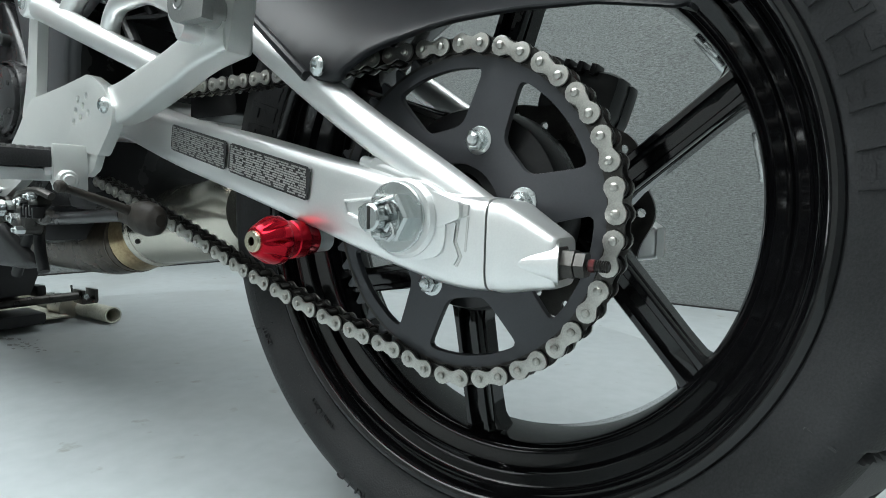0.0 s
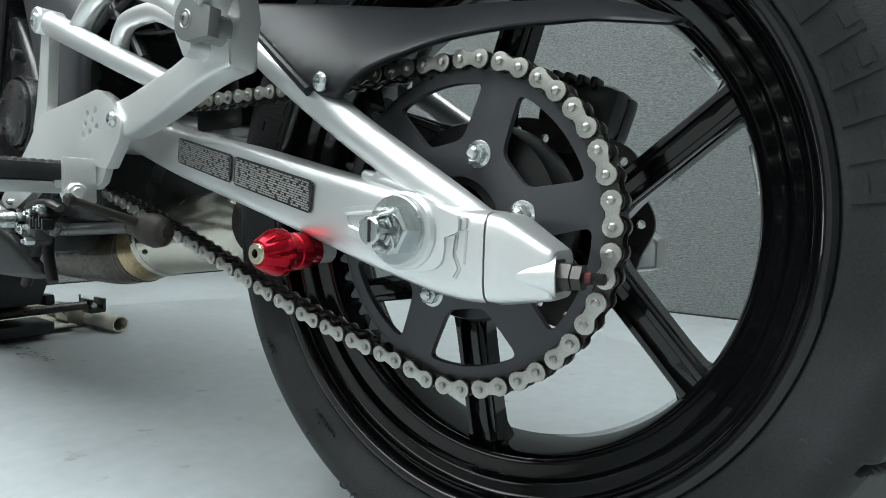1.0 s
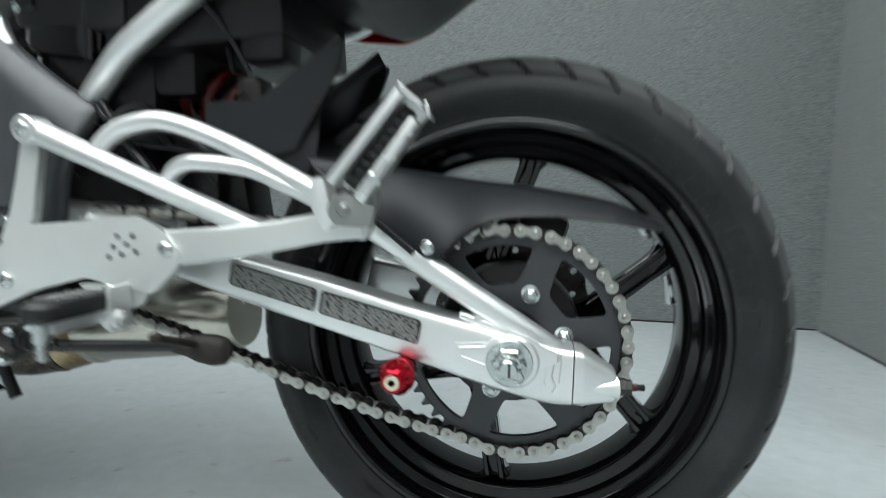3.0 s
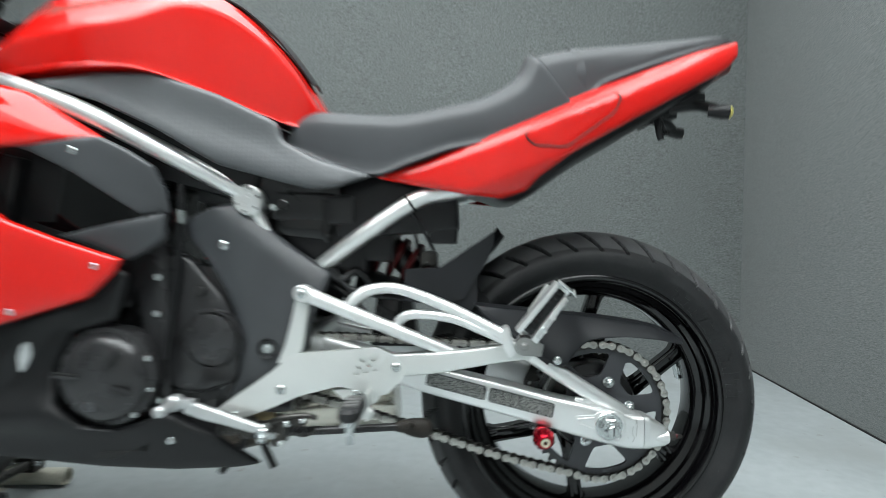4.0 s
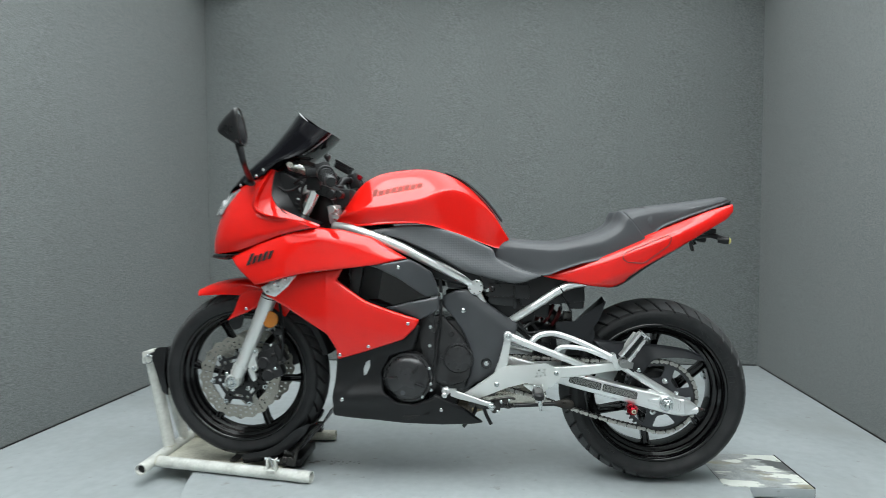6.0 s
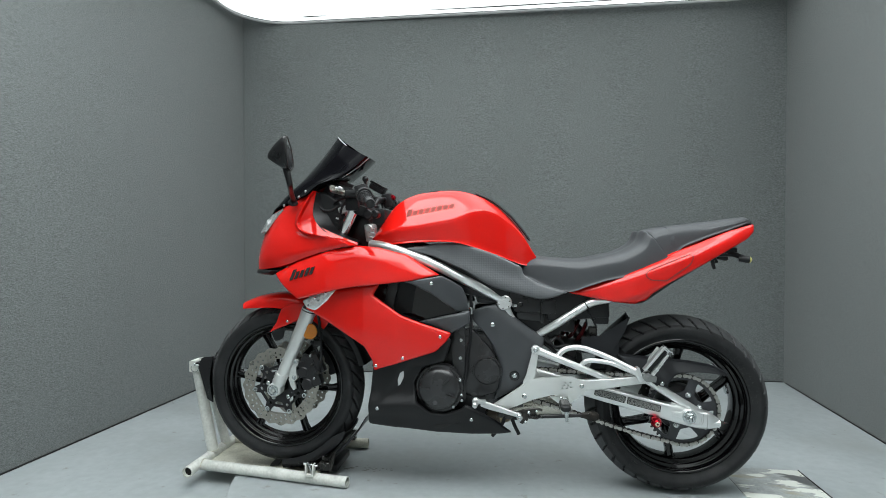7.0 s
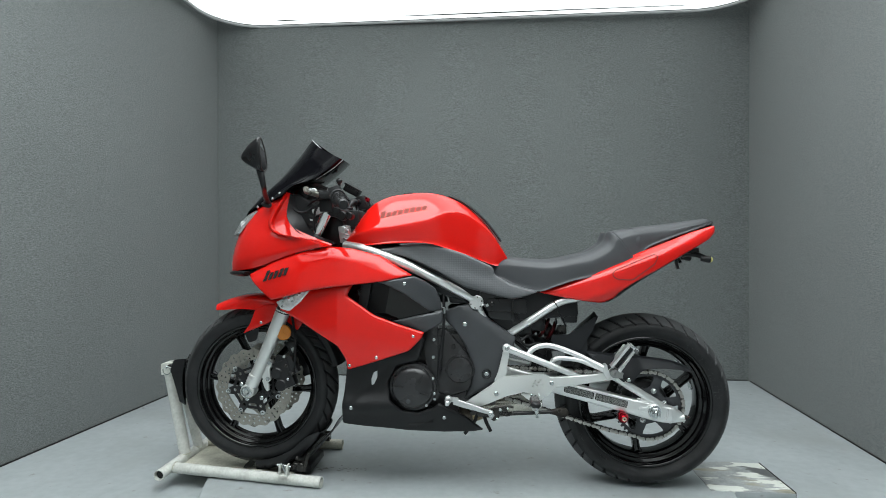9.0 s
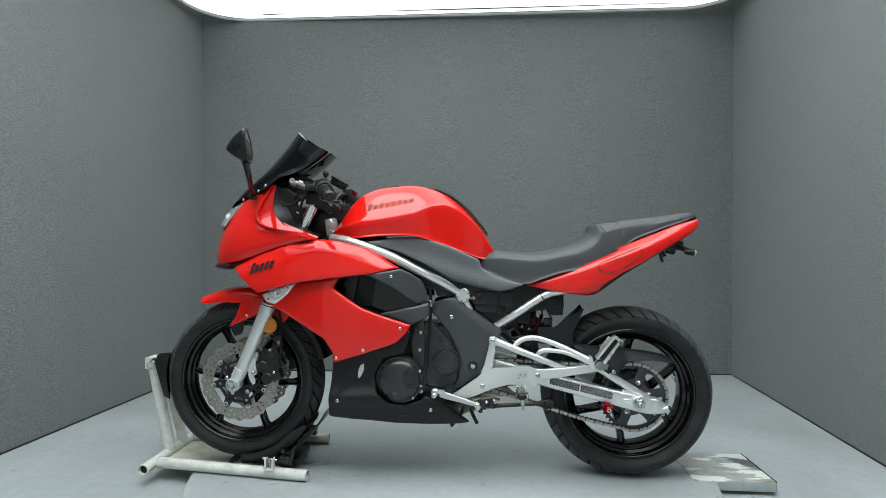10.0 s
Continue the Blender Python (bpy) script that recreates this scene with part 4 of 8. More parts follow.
part("cotter_pin", joined(sweep([(nut_c[0] - 0.015, nut_c[1] - 0.0155, nut_c[2] + 0.004), (nut_c[0] - 0.006, nut_c[1] - 0.0195, nut_c[2] + 0.007), (nut_c[0] + 0.004, nut_c[1] - 0.0205, nut_c[2] + 0.009), (nut_c[0] + 0.012, nut_c[1] - 0.0175, nut_c[2] + 0.012)], 0.0016, 8, 4),
                          sweep([(nut_c[0] + 0.011, nut_c[1] - 0.0175, nut_c[2] - 0.004), (nut_c[0] + 0.0135, nut_c[1] - 0.0185, nut_c[2] - 0.009), (nut_c[0] + 0.0095, nut_c[1] - 0.0190, nut_c[2] - 0.013)], 0.0015, 8, 4)), ZINC, swing, "bent split pin")
# upper brace
part("brace", joined(sweep([(-0.172, -0.108, 0.446), (-0.15, -0.112, 0.43), (-0.06, -0.118, 0.371), (0.024, -0.119, 0.321), (0.056, -0.114, 0.300)], [0.0145, 0.0145, 0.0132, 0.0122, 0.011], 18, 4),
                     sweep([(-0.045, -0.119, 0.337), (-0.02, -0.121, 0.330), (0.012, -0.122, 0.320), (0.045, -0.118, 0.304)], [0.004, 0.0065, 0.009, 0.009], 12, 4)), SILVER, swing, "silver swingarm brace tube")
part("brace", mirrored(sweep([(-0.172, -0.108, 0.446), (-0.15, -0.112, 0.43), (-0.06, -0.118, 0.371), (0.024, -0.119, 0.321), (0.056, -0.114, 0.300)], [0.0145, 0.0145, 0.0132, 0.0122, 0.011], 18, 4)), SILVER, swing)
part("gusset", slab([(-0.036, 0.332), (-0.028, 0.34), (-0.012, 0.333), (0.02, 0.325), (0.03, 0.315), (-0.01, 0.322)], -0.126, -0.112, (), 0.001), SILVER, swing)


# warning label: two black panels with fine pale lines of print
def sloped(x, top):
    return 0.3765 - (x + 0.285) * 0.2165 - (0 if top else 0.0242)


def arm_face(x):
    return -float(np.interp(x, [-0.42, -0.30, -0.186, -0.08, -0.03], [0.099, 0.113, 0.125, 0.134, 0.137]))


def on_arm(quad, out, thick):
    """A thin sheet on the arm's outer face, with its corners given as (x, z)."""
    top, low = [quad[0], quad[1]], [quad[3], quad[2]]
    rows = []
    for a, b in (top, low):
        rows.append([(a[0] + (b[0] - a[0]) * t, arm_face(a[0] + (b[0] - a[0]) * t) - out, a[1] + (b[1] - a[1]) * t) for t in (0, 0.25, 0.5, 0.75, 1)])
    return patch(rows, 1, 1, thick=thick)


for x0, x1 in ((-0.288, -0.1895), (-0.1845, -0.080)):
    c = 0.0028      # corner radius
    strips = [on_arm([(x0 + a, sloped(x0 + a, True) - t), (x1 - a, sloped(x1 - a, True) - t), (x1 - a - 0.003, sloped(x1 - a - 0.003, False) + t), (x0 + a - 0.003, sloped(x0 + a - 0.003, False) + t)], 0.0010 + 0.00008 * k, 0.0008) for k, (a, t) in enumerate(((c, 0.0), (c * 0.3, c * 0.3), (0.0, c)))]
    lab = part("label", joined(*strips), LABEL, swing, "black warning label with rows of tiny pale print")
    rows = []
    for k in range(12):
        drop = 0.0018 + k * 0.00178
        x = x0 + 0.003 - drop * 0.12
        while x < x1 - 0.006:
            w = rng.uniform(0.002, 0.0065)
            x2 = min(x + w, x1 - 0.004)
            z0, z1 = sloped(x, True) - drop, sloped(x2, True) - drop
            rows.append(on_arm([(x, z0), (x2, z1), (x2, z1 - 0.0011), (x, z0 - 0.0011)], 0.0024, 0.0003))
            x = x2 + rng.choice((0.0007, 0.0007, 0.0012, 0.004))
    tagged(part("print_line", joined(*rows), PRINT, lab, "rows of tiny unreadable print"), kind="stuff")

# red spool
SPOOL = (-0.0995, -0.130, 0.2865)
def scalloped(profile, centre, count, depth, n=72):
    """A turned shape whose widest rows carry scallops; profile rows are (radius, along, share of the scallop)."""
    verts, faces, m = [], [], len(profile)
    for i in range(n):
        a = 2 * math.pi * i / n
        dip = max(0.0, math.cos(count * a)) ** 3
        for r, h, share in profile:
            q = r - depth * dip * share
            verts.append((centre[0] + q * math.cos(a), centre[1] + h, centre[2] + q * math.sin(a)))
    for i in range(n):
        for j in range(m - 1):
            faces.append((i * m + j, (i + 1) % n * m + j, (i + 1) % n * m + j + 1, i * m + j + 1))
    return verts, faces


part("spool", scalloped([(0.0001, -0.050, 0), (0.0092, -0.050, 0), (0.0108, -0.0488, 0), (0.0132, -0.0445, 0.5), (0.0155, -0.0405, 1), (0.0170, -0.0370, 1), (0.0176, -0.0340, 0.8), (0.0176, -0.0310, 0.3), (0.0166, -0.0292, 0), (0.0142, -0.0276, 0), (0.0140, -0.0225, 0), (0.0130, -0.0217, 0), (0.0130, -0.0204, 0), (0.0140, -0.0196, 0), (0.0140, -0.0110, 0), (0.0128, -0.0095, 0), (0.0120, 0.0, 0)], (SPOOL[0], SPOOL[1] + 0.012, SPOOL[2] - 0.006), 8, 0.0030), ANODISED, swing, "red anodised swingarm spool")
part("spool_bolt", revolve([(0.0, -0.0500), (0.0030, -0.0500), (0.0032, -0.0525), (0.0070, -0.0525), (0.0076, -0.0515), (0.0076, -0.048), (0.0, -0.048)], (SPOOL[0], SPOOL[1] + 0.012, SPOOL[2] - 0.006), 20), BRASS, swing, "pale brass socket bolt")
part("spool_collar", disc((SPOOL[0], SPOOL[1] + 0.012, SPOOL[2] - 0.006), 0.0105, -0.018, 0.016, 24, 0.001), ALLOY, swing)

# chain guard and tyre hugger
GTOP = [(-0.21, 0.488), (-0.12, 0.478), (-0.05, 0.469), (0.02, 0.462), (0.10, 0.449), (0.15, 0.428)]


def guard_y(x, z):
    top = float(np.interp(x, [p[0] for p in GTOP], [p[1] for p in GTOP]))
    front = max(0.0, min(1.0, (-x - 0.03) / 0.15))
    inner = -0.062 - 0.046 * front
    up = max(0.0, min(1.0, (z - 0.395) / max(0.01, top - 0.395)))
    low = -0.119 - 0.011 * max(0.0, min(1.0, (-x - 0.015) / 0.04))
    return low + (inner - low) * up ** (1.2 + 0.8 * front)


guard_line = rounded(GTOP + [(0.146, 0.420), (0.10, 0.4285), (0.05, 0.4325), (0.03, 0.432), (0.005, 0.431), (-0.014, 0.428), (-0.03, 0.421), (-0.044, 0.4115), (-0.057, 0.398), (-0.064, 0.391), (-0.082, 0.393), (-0.15, 0.436), (-0.20, 0.474)], 0.006)
rim_in = [[(x, guard_y(x, z) + 0.002, z - 0.001) for x, z in GTOP], [(x, guard_y(x, z) + 0.022, z + 0.002) for x, z in GTOP]]
guard = part("chain_guard", joined(shell(guard_line, guard_y, 0.003, 0.02, 0.004), patch(rim_in, 2, 3, thick=0.003)), GUARD, bike, "black plastic chain guard")
part("guard_fold", sweep([(-0.195, guard_y(-0.195, 0.474) - 0.001, 0.474), (-0.15, guard_y(-0.15, 0.441) - 0.001, 0.441), (-0.09, guard_y(-0.09, 0.397) - 0.001, 0.397)], 0.004, 10, 4), GUARD, guard)
part("guard_bolt", bolt((-0.0765, -0.1325, 0.4020), 0.0068, 0.0035, 0.0, False), ZINC, guard, "steel guard bolt")
fin = []
for k, (a, r, w) in enumerate(((118, 0.347, 0.012), (122, 0.339, 0.040), (129, 0.331, 0.072), (138, 0.327, 0.088), (146, 0.327, 0.088))):
    ca, sa = math.cos(radians(a)), math.sin(radians(a))
    fin.append([(AXLE[0] + (r + d) * ca, y, AXLE[2] + (r + d) * sa) for y, d in ((-w, -0.05 if a > 132 else -0.008), (-w * 0.96, -0.012), (-w * 0.6, 0.004), (0, 0.008), (w * 0.6, 0.004), (w * 0.96, -0.012), (w, -0.05 if a > 132 else -0.008))])
part("hugger", patch(fin, 3, 3, thick=0.003), GUARD, bike, "black plastic rear tyre hugger")
part("hugger_side", slab(rounded([(-0.330, 0.545), (-0.270, 0.548), (-0.224, 0.580), (-0.178, 0.611), (-0.179, 0.592), (-0.189, 0.562), (-0.2205, 0.510), (-0.226, 0.497), (-0.27, 0.485), (-0.33, 0.49)], 0.005), -0.093, -0.088, (), 0.001), GUARD, bike, "black side of the tyre hugger")


# ---- tank, seat, tail ----
def tank_half(zt, zr, zb, w):
    return [(0.0, zt), (w * 0.34, zt - 0.003), (w * 0.48, zt - 0.10 * (zt - zr) - 0.004), (w * 0.70, zt - 0.45 * (zt - zr)), (w * 0.93, zr + 0.16 * (zt - zr)), (w, zr), (w * 0.985, zr - 0.4 * (zr - zb)), (w * 0.95, zb + 0.008), (w * 0.9, zb), (0.0, zb)]


TANK = [(-1.072, 0.872, 0.866, 0.856, 0.05), (-1.055, 0.905, 0.88, 0.855, 0.09), (-1.015, 0.960, 0.896, 0.855, 0.128), (-0.97, 1.008, 0.906, 0.857, 0.15), (-0.91, 1.037, 0.916, 0.862, 0.163), (-0.84, 1.048, 0.927, 0.866, 0.168),
        (-0.76, 1.051, 0.942, 0.865, 0.163), (-0.69, 1.034, 0.968, 0.848, 0.146), (-0.63, 1.002, 0.962, 0.828, 0.122), (-0.57, 0.948, 0.923, 0.803, 0.105), (-0.525, 0.893, 0.877, 0.786, 0.098), (-0.495, 0.843, 0.832, 0.785, 0.088), (-0.483, 0.822, 0.815, 0.79, 0.08)]
tank = part("fuel_tank", body(TANK, tank_half), RED, bike, "glossy red fuel tank")
pad = [(-0.70, 1.0395, 0.03), (-0.64, 1.010, 0.04), (-0.58, 0.960, 0.045), (-0.54, 0.9135, 0.04), (-0.51, 0.872, 0.03)]
part("tank_pad", patch([[(x + 0.004, -w, z - 0.002), (x + 0.006, 0, z + 0.004), (x + 0.004, w, z - 0.002)] for x, z, w in pad], 4, 3, thick=0.003), BLACK, tank, "black tank pad")
part("filler_cap", disc((-0.82, 0.0, 1.043), 0.045, 0, 0.0085, 40, 0.003, "z"), SEMI, tank)


def tank_y(x, z):
    """The tank's near side at x, z."""
    for a, b in zip(TANK, TANK[1:]):
        if a[0] <= x <= b[0]:
            t = (x - a[0]) / (b[0] - a[0])
            s = [p + (q - p) * t for p, q in zip(a[1:], b[1:])]
            half = sorted(tank_half(*s)[:7], key=lambda p: p[1])
            return -float(np.interp(z, [p[1] for p in half], [p[0] for p in half]))
    return -0.15


def slanted_word(x, z, count, w, h, gap, rise, lean, mat, parent, depth, seed, name, lift=0.0012):
    """A worn word mark as plain slanted bars that follow a panel."""
    pick = random.Random(seed)
    for k in range(count):
        x0 = x + k * (w + gap)
        hh = h * (1.0 if k in (0,) else pick.uniform(0.62, 0.8))
        z0 = z + rise * (x0 - x)
        quad = [(x0, z0), (x0 + w, z0 + rise * w), (x0 + w + lean * hh, z0 + rise * w + hh), (x0 + lean * hh, z0 + hh)]
        rows = [[], []]
        for i, (a, b) in enumerate(((0, 1), (3, 2))):
            for t in (0, 0.5, 1):
                px, pz = quad[a][0] + (quad[b][0] - quad[a][0]) * t, quad[a][1] + (quad[b][1] - quad[a][1]) * t
                rows[i].append((px, depth(px, pz) - lift, pz))
        part(name, patch(rows, 1, 1, thick=0.0009), mat, parent)


near_tank = BVHTree.FromPolygons([v.co for v in tank.data.vertices], [tuple(f.vertices) for f in tank.data.polygons])


def tank_side(x, z):
    hit = near_tank.ray_cast(Vector((x, -1.0, z)), Vector((0, 1, 0)))[0]
    return hit.y if hit else tank_y(x, z)


slanted_word(-0.927, 0.954, 8, 0.0165, 0.024, 0.0045, 0.18, 0.12, DECAL, tank, tank_side, 3, "tank_mark", 0.0012)


def seat_half(zt, zb, w):
    return [(0.0, zt - 0.003), (w * 0.45, zt), (w * 0.8, zt - 0.006), (w * 0.95, zt - 0.02), (w, zt - 0.035 if zt - zb > 0.06 else (zt + zb) / 2), (w * 1.01, zb + 0.01), (w * 0.97, zb), (0.0, zb)]


SEAT_ST = [(-0.535, 0.79, 0.757, 0.075), (-0.52, 0.807, 0.745, 0.092), (-0.49, 0.815, 0.733, 0.105), (-0.45, 0.813, 0.716, 0.118), (-0.375, 0.807, 0.700, 0.132), (-0.32, 0.808, 0.717, 0.138), (-0.24, 0.826, 0.745, 0.14), (-0.205, 0.843, 0.760, 0.139), (-0.17, 0.868, 0.775, 0.136), (-0.145, 0.896, 0.785, 0.134), (-0.134, 0.905, 0.790, 0.133), (-0.128, 0.900, 0.795, 0.130)]


def leaned(geo, x0, x1, x2):
    """The shape with its cross-sections leaned back below the top, most at x1 and not at all beyond x0 and x2."""
    def shift(x, z):
        share = float(np.interp(x, [x0, x1, x2], [0, 1, 0]))
        return x + share * 0.72 * max(0.0, 0.912 - z)
    return [(shift(x, z), y, z) for x, y, z in geo[0]], geo[1]


seat = part("rider_seat", leaned(body(SEAT_ST, seat_half), -0.26, -0.134, 1.0), SEAT, bike, "black vinyl rider seat with a raised stop")
PAD_ST = [(-0.131, 0.893, 0.785, 0.124), (-0.120, 0.904, 0.79, 0.124), (-0.09, 0.912, 0.805, 0.120), (-0.03, 0.922, 0.84, 0.111), (0.04, 0.929, 0.868, 0.104), (0.1, 0.936, 0.890, 0.098), (0.16, 0.944, 0.910, 0.09), (0.195, 0.949, 0.922, 0.08), (0.212, 0.948, 0.928, 0.07), (0.224, 0.937, 0.93, 0.055)]
pillion = part("passenger_seat", leaned(body(PAD_ST, seat_half), -0.5, -0.131, 0.0), SEAT, bike, "black vinyl passenger seat pad")
strap = [[(-0.028 + d, -0.1150, 0.840), (-0.03 + d, -0.1155, 0.876), (-0.037 + d, -0.096, 0.9115), (-0.042 + d, -0.05, 0.9185), (-0.043 + d, 0, 0.9155), (-0.042 + d, 0.05, 0.9185), (-0.037 + d, 0.096, 0.9115), (-0.03 + d, 0.1155, 0.876)] for d in (-0.020, -0.006)]
part("strap", patch(strap, 1, 4, thick=0.001), SEAT, pillion, "black seat strap")


def tail_y(x, z):
    """Flares out below the seat line, then tucks in towards the lower edge."""
    down = max(0.0, 0.700 + (x + 0.37) * 0.388 - z)
    belly = max(0.0, min(1.0, (x + 0.37) / 0.2)) * max(0.0, min(1.0, (0.24 - x) / 0.2))
    wide = 0.130 - 0.03 * max(0.0, x) / 0.22
    return -(wide + 0.032 * belly * math.sin(min(1.0, down / 0.03) * math.pi / 2)) + 0.55 * max(0.0, down - 0.085)


TAIL = rounded([(-0.3771, 0.6961), (-0.2794, 0.7292), (-0.1449, 0.7872), (-0.0690, 0.8222), (0.0442, 0.8654), (0.1398, 0.9031), (0.2160, 0.9250), (0.2156, 0.8996), (0.1929, 0.8757), (0.1331, 0.8423), (0.0309, 0.7867), (-0.0622, 0.7345), (-0.1134, 0.6969), (-0.1297, 0.6770), (-0.1694, 0.6628), (-0.2236, 0.6683), (-0.3148, 0.6838)], 0.006, 2)
tail = part("tail_panel", shell(TAIL, tail_y, 0.004, 0.02, 0.009), RED, bike, "glossy red tail side panel")
part("tail_panel", mirrored(shell(TAIL, tail_y, 0.004, 0.03, 0.009)), RED, bike, "glossy red tail side panel")
BADGE = rounded([(-0.1375, 0.7585), (-0.1290, 0.7730), (0.0004, 0.8275), (0.0097, 0.8198), (0.0009, 0.7959), (-0.0722, 0.7419), (-0.1227, 0.7445)], 0.008, 3)
part("badge_recess", shell(BADGE, lambda x, z: tail_y(x, z) - 0.0022, 0.003, 0.02, 0.003), RED, tail, "raised red badge panel")
groove = [(x, tail_y(x, z) - 0.0005, z) for x, z in BADGE]
# the shade in the groove round the badge is put in as dark red
part("badge_groove", sweep(groove + groove[:1], 0.0018, 6, 1), GROOVE, tail, "thin groove line with its shade as dark red")
slanted_word(-0.095, 0.764, 4, 0.014, 0.02, 0.006, 0.42, 0.5, RED, tail, lambda x, z: tail_y(x, z) - 0.0018, 8, "raised_mark")
under = [(-0.27, 0.70, 0.684, 0.115), (-0.20, 0.71, 0.668, 0.128), (-0.14, 0.73, 0.659, 0.130), (-0.05, 0.77, 0.719, 0.124), (0.05, 0.82, 0.778, 0.106), (0.12, 0.86, 0.820, 0.09), (0.18, 0.895, 0.855, 0.08), (0.215, 0.915, 0.89, 0.065)]
part("undertail", body(under, lambda zt, zb, w: [(0.0, zt), (w * 0.9, zt), (w, (zt + zb) / 2), (w * 0.86, zb + 0.004), (0.0, zb)], 3, 3), COCKPIT, bike, "black plastic undertail tray")
part("tail_light", body([(0.195, 0.925, 0.885, 0.07), (0.222, 0.92, 0.888, 0.06), (0.232, 0.91, 0.892, 0.04)], lambda zt, zb, w: [(0.0, zt), (w * 0.8, zt), (w, (zt + zb) / 2), (w * 0.8, zb), (0.0, zb)], 3, 3), SPRING, bike, "red tail light")
for s in (-1, 1):
    stalk = part("rear_indicator", joined(sweep([(0.125, s * 0.05, 0.828), (0.16, s * 0.07, 0.826), (0.185, s * 0.095, 0.815)], [0.012, 0.009, 0.009], 12, 4), box((0.15, s * 0.06, 0.838), (0.05, 0.03, 0.02), 0.005)), BLACK, bike, "black turn signal stalk")
    part("indicator_body", sweep([(0.172, s * 0.09, 0.812), (0.192, s * 0.097, 0.810), (0.202, s * 0.1, 0.809)], [0.009, 0.0120, 0.0118], 16, 4), BLACK, stalk)
    part("indicator_lens", revolve([(0.0110, 0.0), (0.0100, 0.004), (0.006, 0.007), (0.0, 0.008)], (0.2, s * 0.1, 0.809), 20, "x"), YELLOW, stalk, "yellow bullet lens")
part("plate_bracket", joined(box((0.115, 0, 0.818), (0.05, 0.07, 0.012), 0.003, Matrix.Rotation(-0.5, 4, "Y")), sweep([(0.11, -0.03, 0.818), (0.112, -0.032, 0.793), (0.118, -0.03, 0.775)], 0.006, 8, 3), sweep([(0.135, 0.03, 0.828), (0.14, 0.032, 0.808), (0.146, 0.03, 0.793)], 0.006, 8, 3)), SEMI, bike, "black bracket under the tail")

# ---- side covers and frame ----
COVER = rounded([(-0.93, 0.845), (-0.826, 0.862), (-0.735, 0.863), (-0.628, 0.828), (-0.534, 0.784), (-0.526, 0.755), (-0.472, 0.726), (-0.378, 0.699), (-0.433, 0.680), (-0.472, 0.6745), (-0.530, 0.688), (-0.628, 0.714), (-0.725, 0.770), (-0.824, 0.815)], 0.010, 3)


def cover_y(x, z):
    t = max(0.0, min(1.0, (x + 0.93) / 0.5))
    mid = 0.85 - (x + 0.93) * 0.3
    return -0.152 + 0.012 * t - 0.012 * math.exp(-((z - mid + 0.03) / 0.035) ** 2)


PEBBLE = material("dimpled charcoal plastic", (0.074, 0.078, 0.083), 0.42, vary=0.12, scale=10, fine=500, bump=0.2)
dots = PEBBLE.node_tree.nodes.new("ShaderNodeTexVoronoi")
dots.inputs["Scale"].default_value = 130
dots.inputs["Randomness"].default_value = 0.15
dimple = PEBBLE.node_tree.nodes.new("ShaderNodeBump")
dimple.inputs["Strength"].default_value, dimple.inputs["Distance"].default_value = 0.4, 0.0012
where = PEBBLE.node_tree.nodes.new("ShaderNodeTexCoord")
PEBBLE.node_tree.links.new(where.outputs["Object"], dots.inputs["Vector"])
PEBBLE.node_tree.links.new(dots.outputs["Distance"], dimple.inputs["Height"])
PEBBLE.node_tree.links.new(dimple.outputs["Normal"], PEBBLE.node_tree.nodes["Principled BSDF"].inputs["Normal"])
for flip in (False, True):
    g = shell(COVER, cover_y, 0.004, 0.02, 0.008)
    part("side_cover", mirrored(g) if flip else g, PEBBLE, bike, "dimpled charcoal side cover under the tank")
TUBE = [(-1.0600, -0.1000, 0.8580), (-1.0012, -0.1300, 0.8500), (-0.9371, -0.1480, 0.8319), (-0.8449, -0.1450, 0.7974), (-0.7281, -0.1260, 0.7380), (-0.6033, -0.1040, 0.6721)]
frame_tube = part("frame_rail", sweep(TUBE, 0.0165, 20, 5), SILVER, bike, "silver painted frame tube")
part("frame_rail", mirrored(sweep(TUBE, 0.0165, 20, 5)), SILVER, bike, "silver painted frame tube")
JOINT = (-0.591, -0.098, 0.659)
part("frame_joint", joined(disc(JOINT, 0.0255, -0.021, 0.03, 40, 0.003), disc(JOINT, 0.0125, -0.0235, -0.018, 24, 0.001), disc(JOINT, 0.0065, -0.0250, -0.02, 16, 0.001)), SILVER, frame_tube, "machined alloy frame joint")
for k in range(6):
    a = k * math.pi / 3 + 0.3
    part("joint_screw", disc((JOINT[0] + 0.0192 * math.cos(a), JOINT[1], JOINT[2] + 0.0192 * math.sin(a)), 0.0024, -0.0205, -0.0218, 10, 0.0003), DARKSTEEL, frame_tube)
part("frame_stub", sweep([(-0.589, -0.100, 0.650), (-0.568, -0.10, 0.612), (-0.549, -0.10, 0.582)], [0.013, 0.010, 0.010], 16, 3), SILVER, frame_tube)
RAIL = [(-0.485, -0.082, 0.540), (-0.445, -0.100, 0.5685), (-0.40, -0.115, 0.6005), (-0.325, -0.118, 0.6515), (-0.29, -0.118, 0.668), (-0.25, -0.115, 0.6755), (-0.21, -0.10, 0.684), (-0.16, -0.06, 0.70)]
seat_rail = part("seat_rail", sweep(RAIL, 0.0135, 18, 4), SILVER, bike, "silver painted seat rail")
part("seat_rail", mirrored(sweep(RAIL, 0.0135, 18, 4)), SILVER, bike, "silver painted seat rail")
tie_m = Matrix.Translation((-0.318, -0.118, 0.655)) @ Matrix.Rotation(-0.58, 4, "Y")
part("cable_tie", moved(revolve([(0.0138, -0.002), (0.0148, -0.0015), (0.0148, 0.0015), (0.0138, 0.002)], (0, 0, 0), 20, "x"), tie_m), BLACK, seat_rail, "black cable tie")
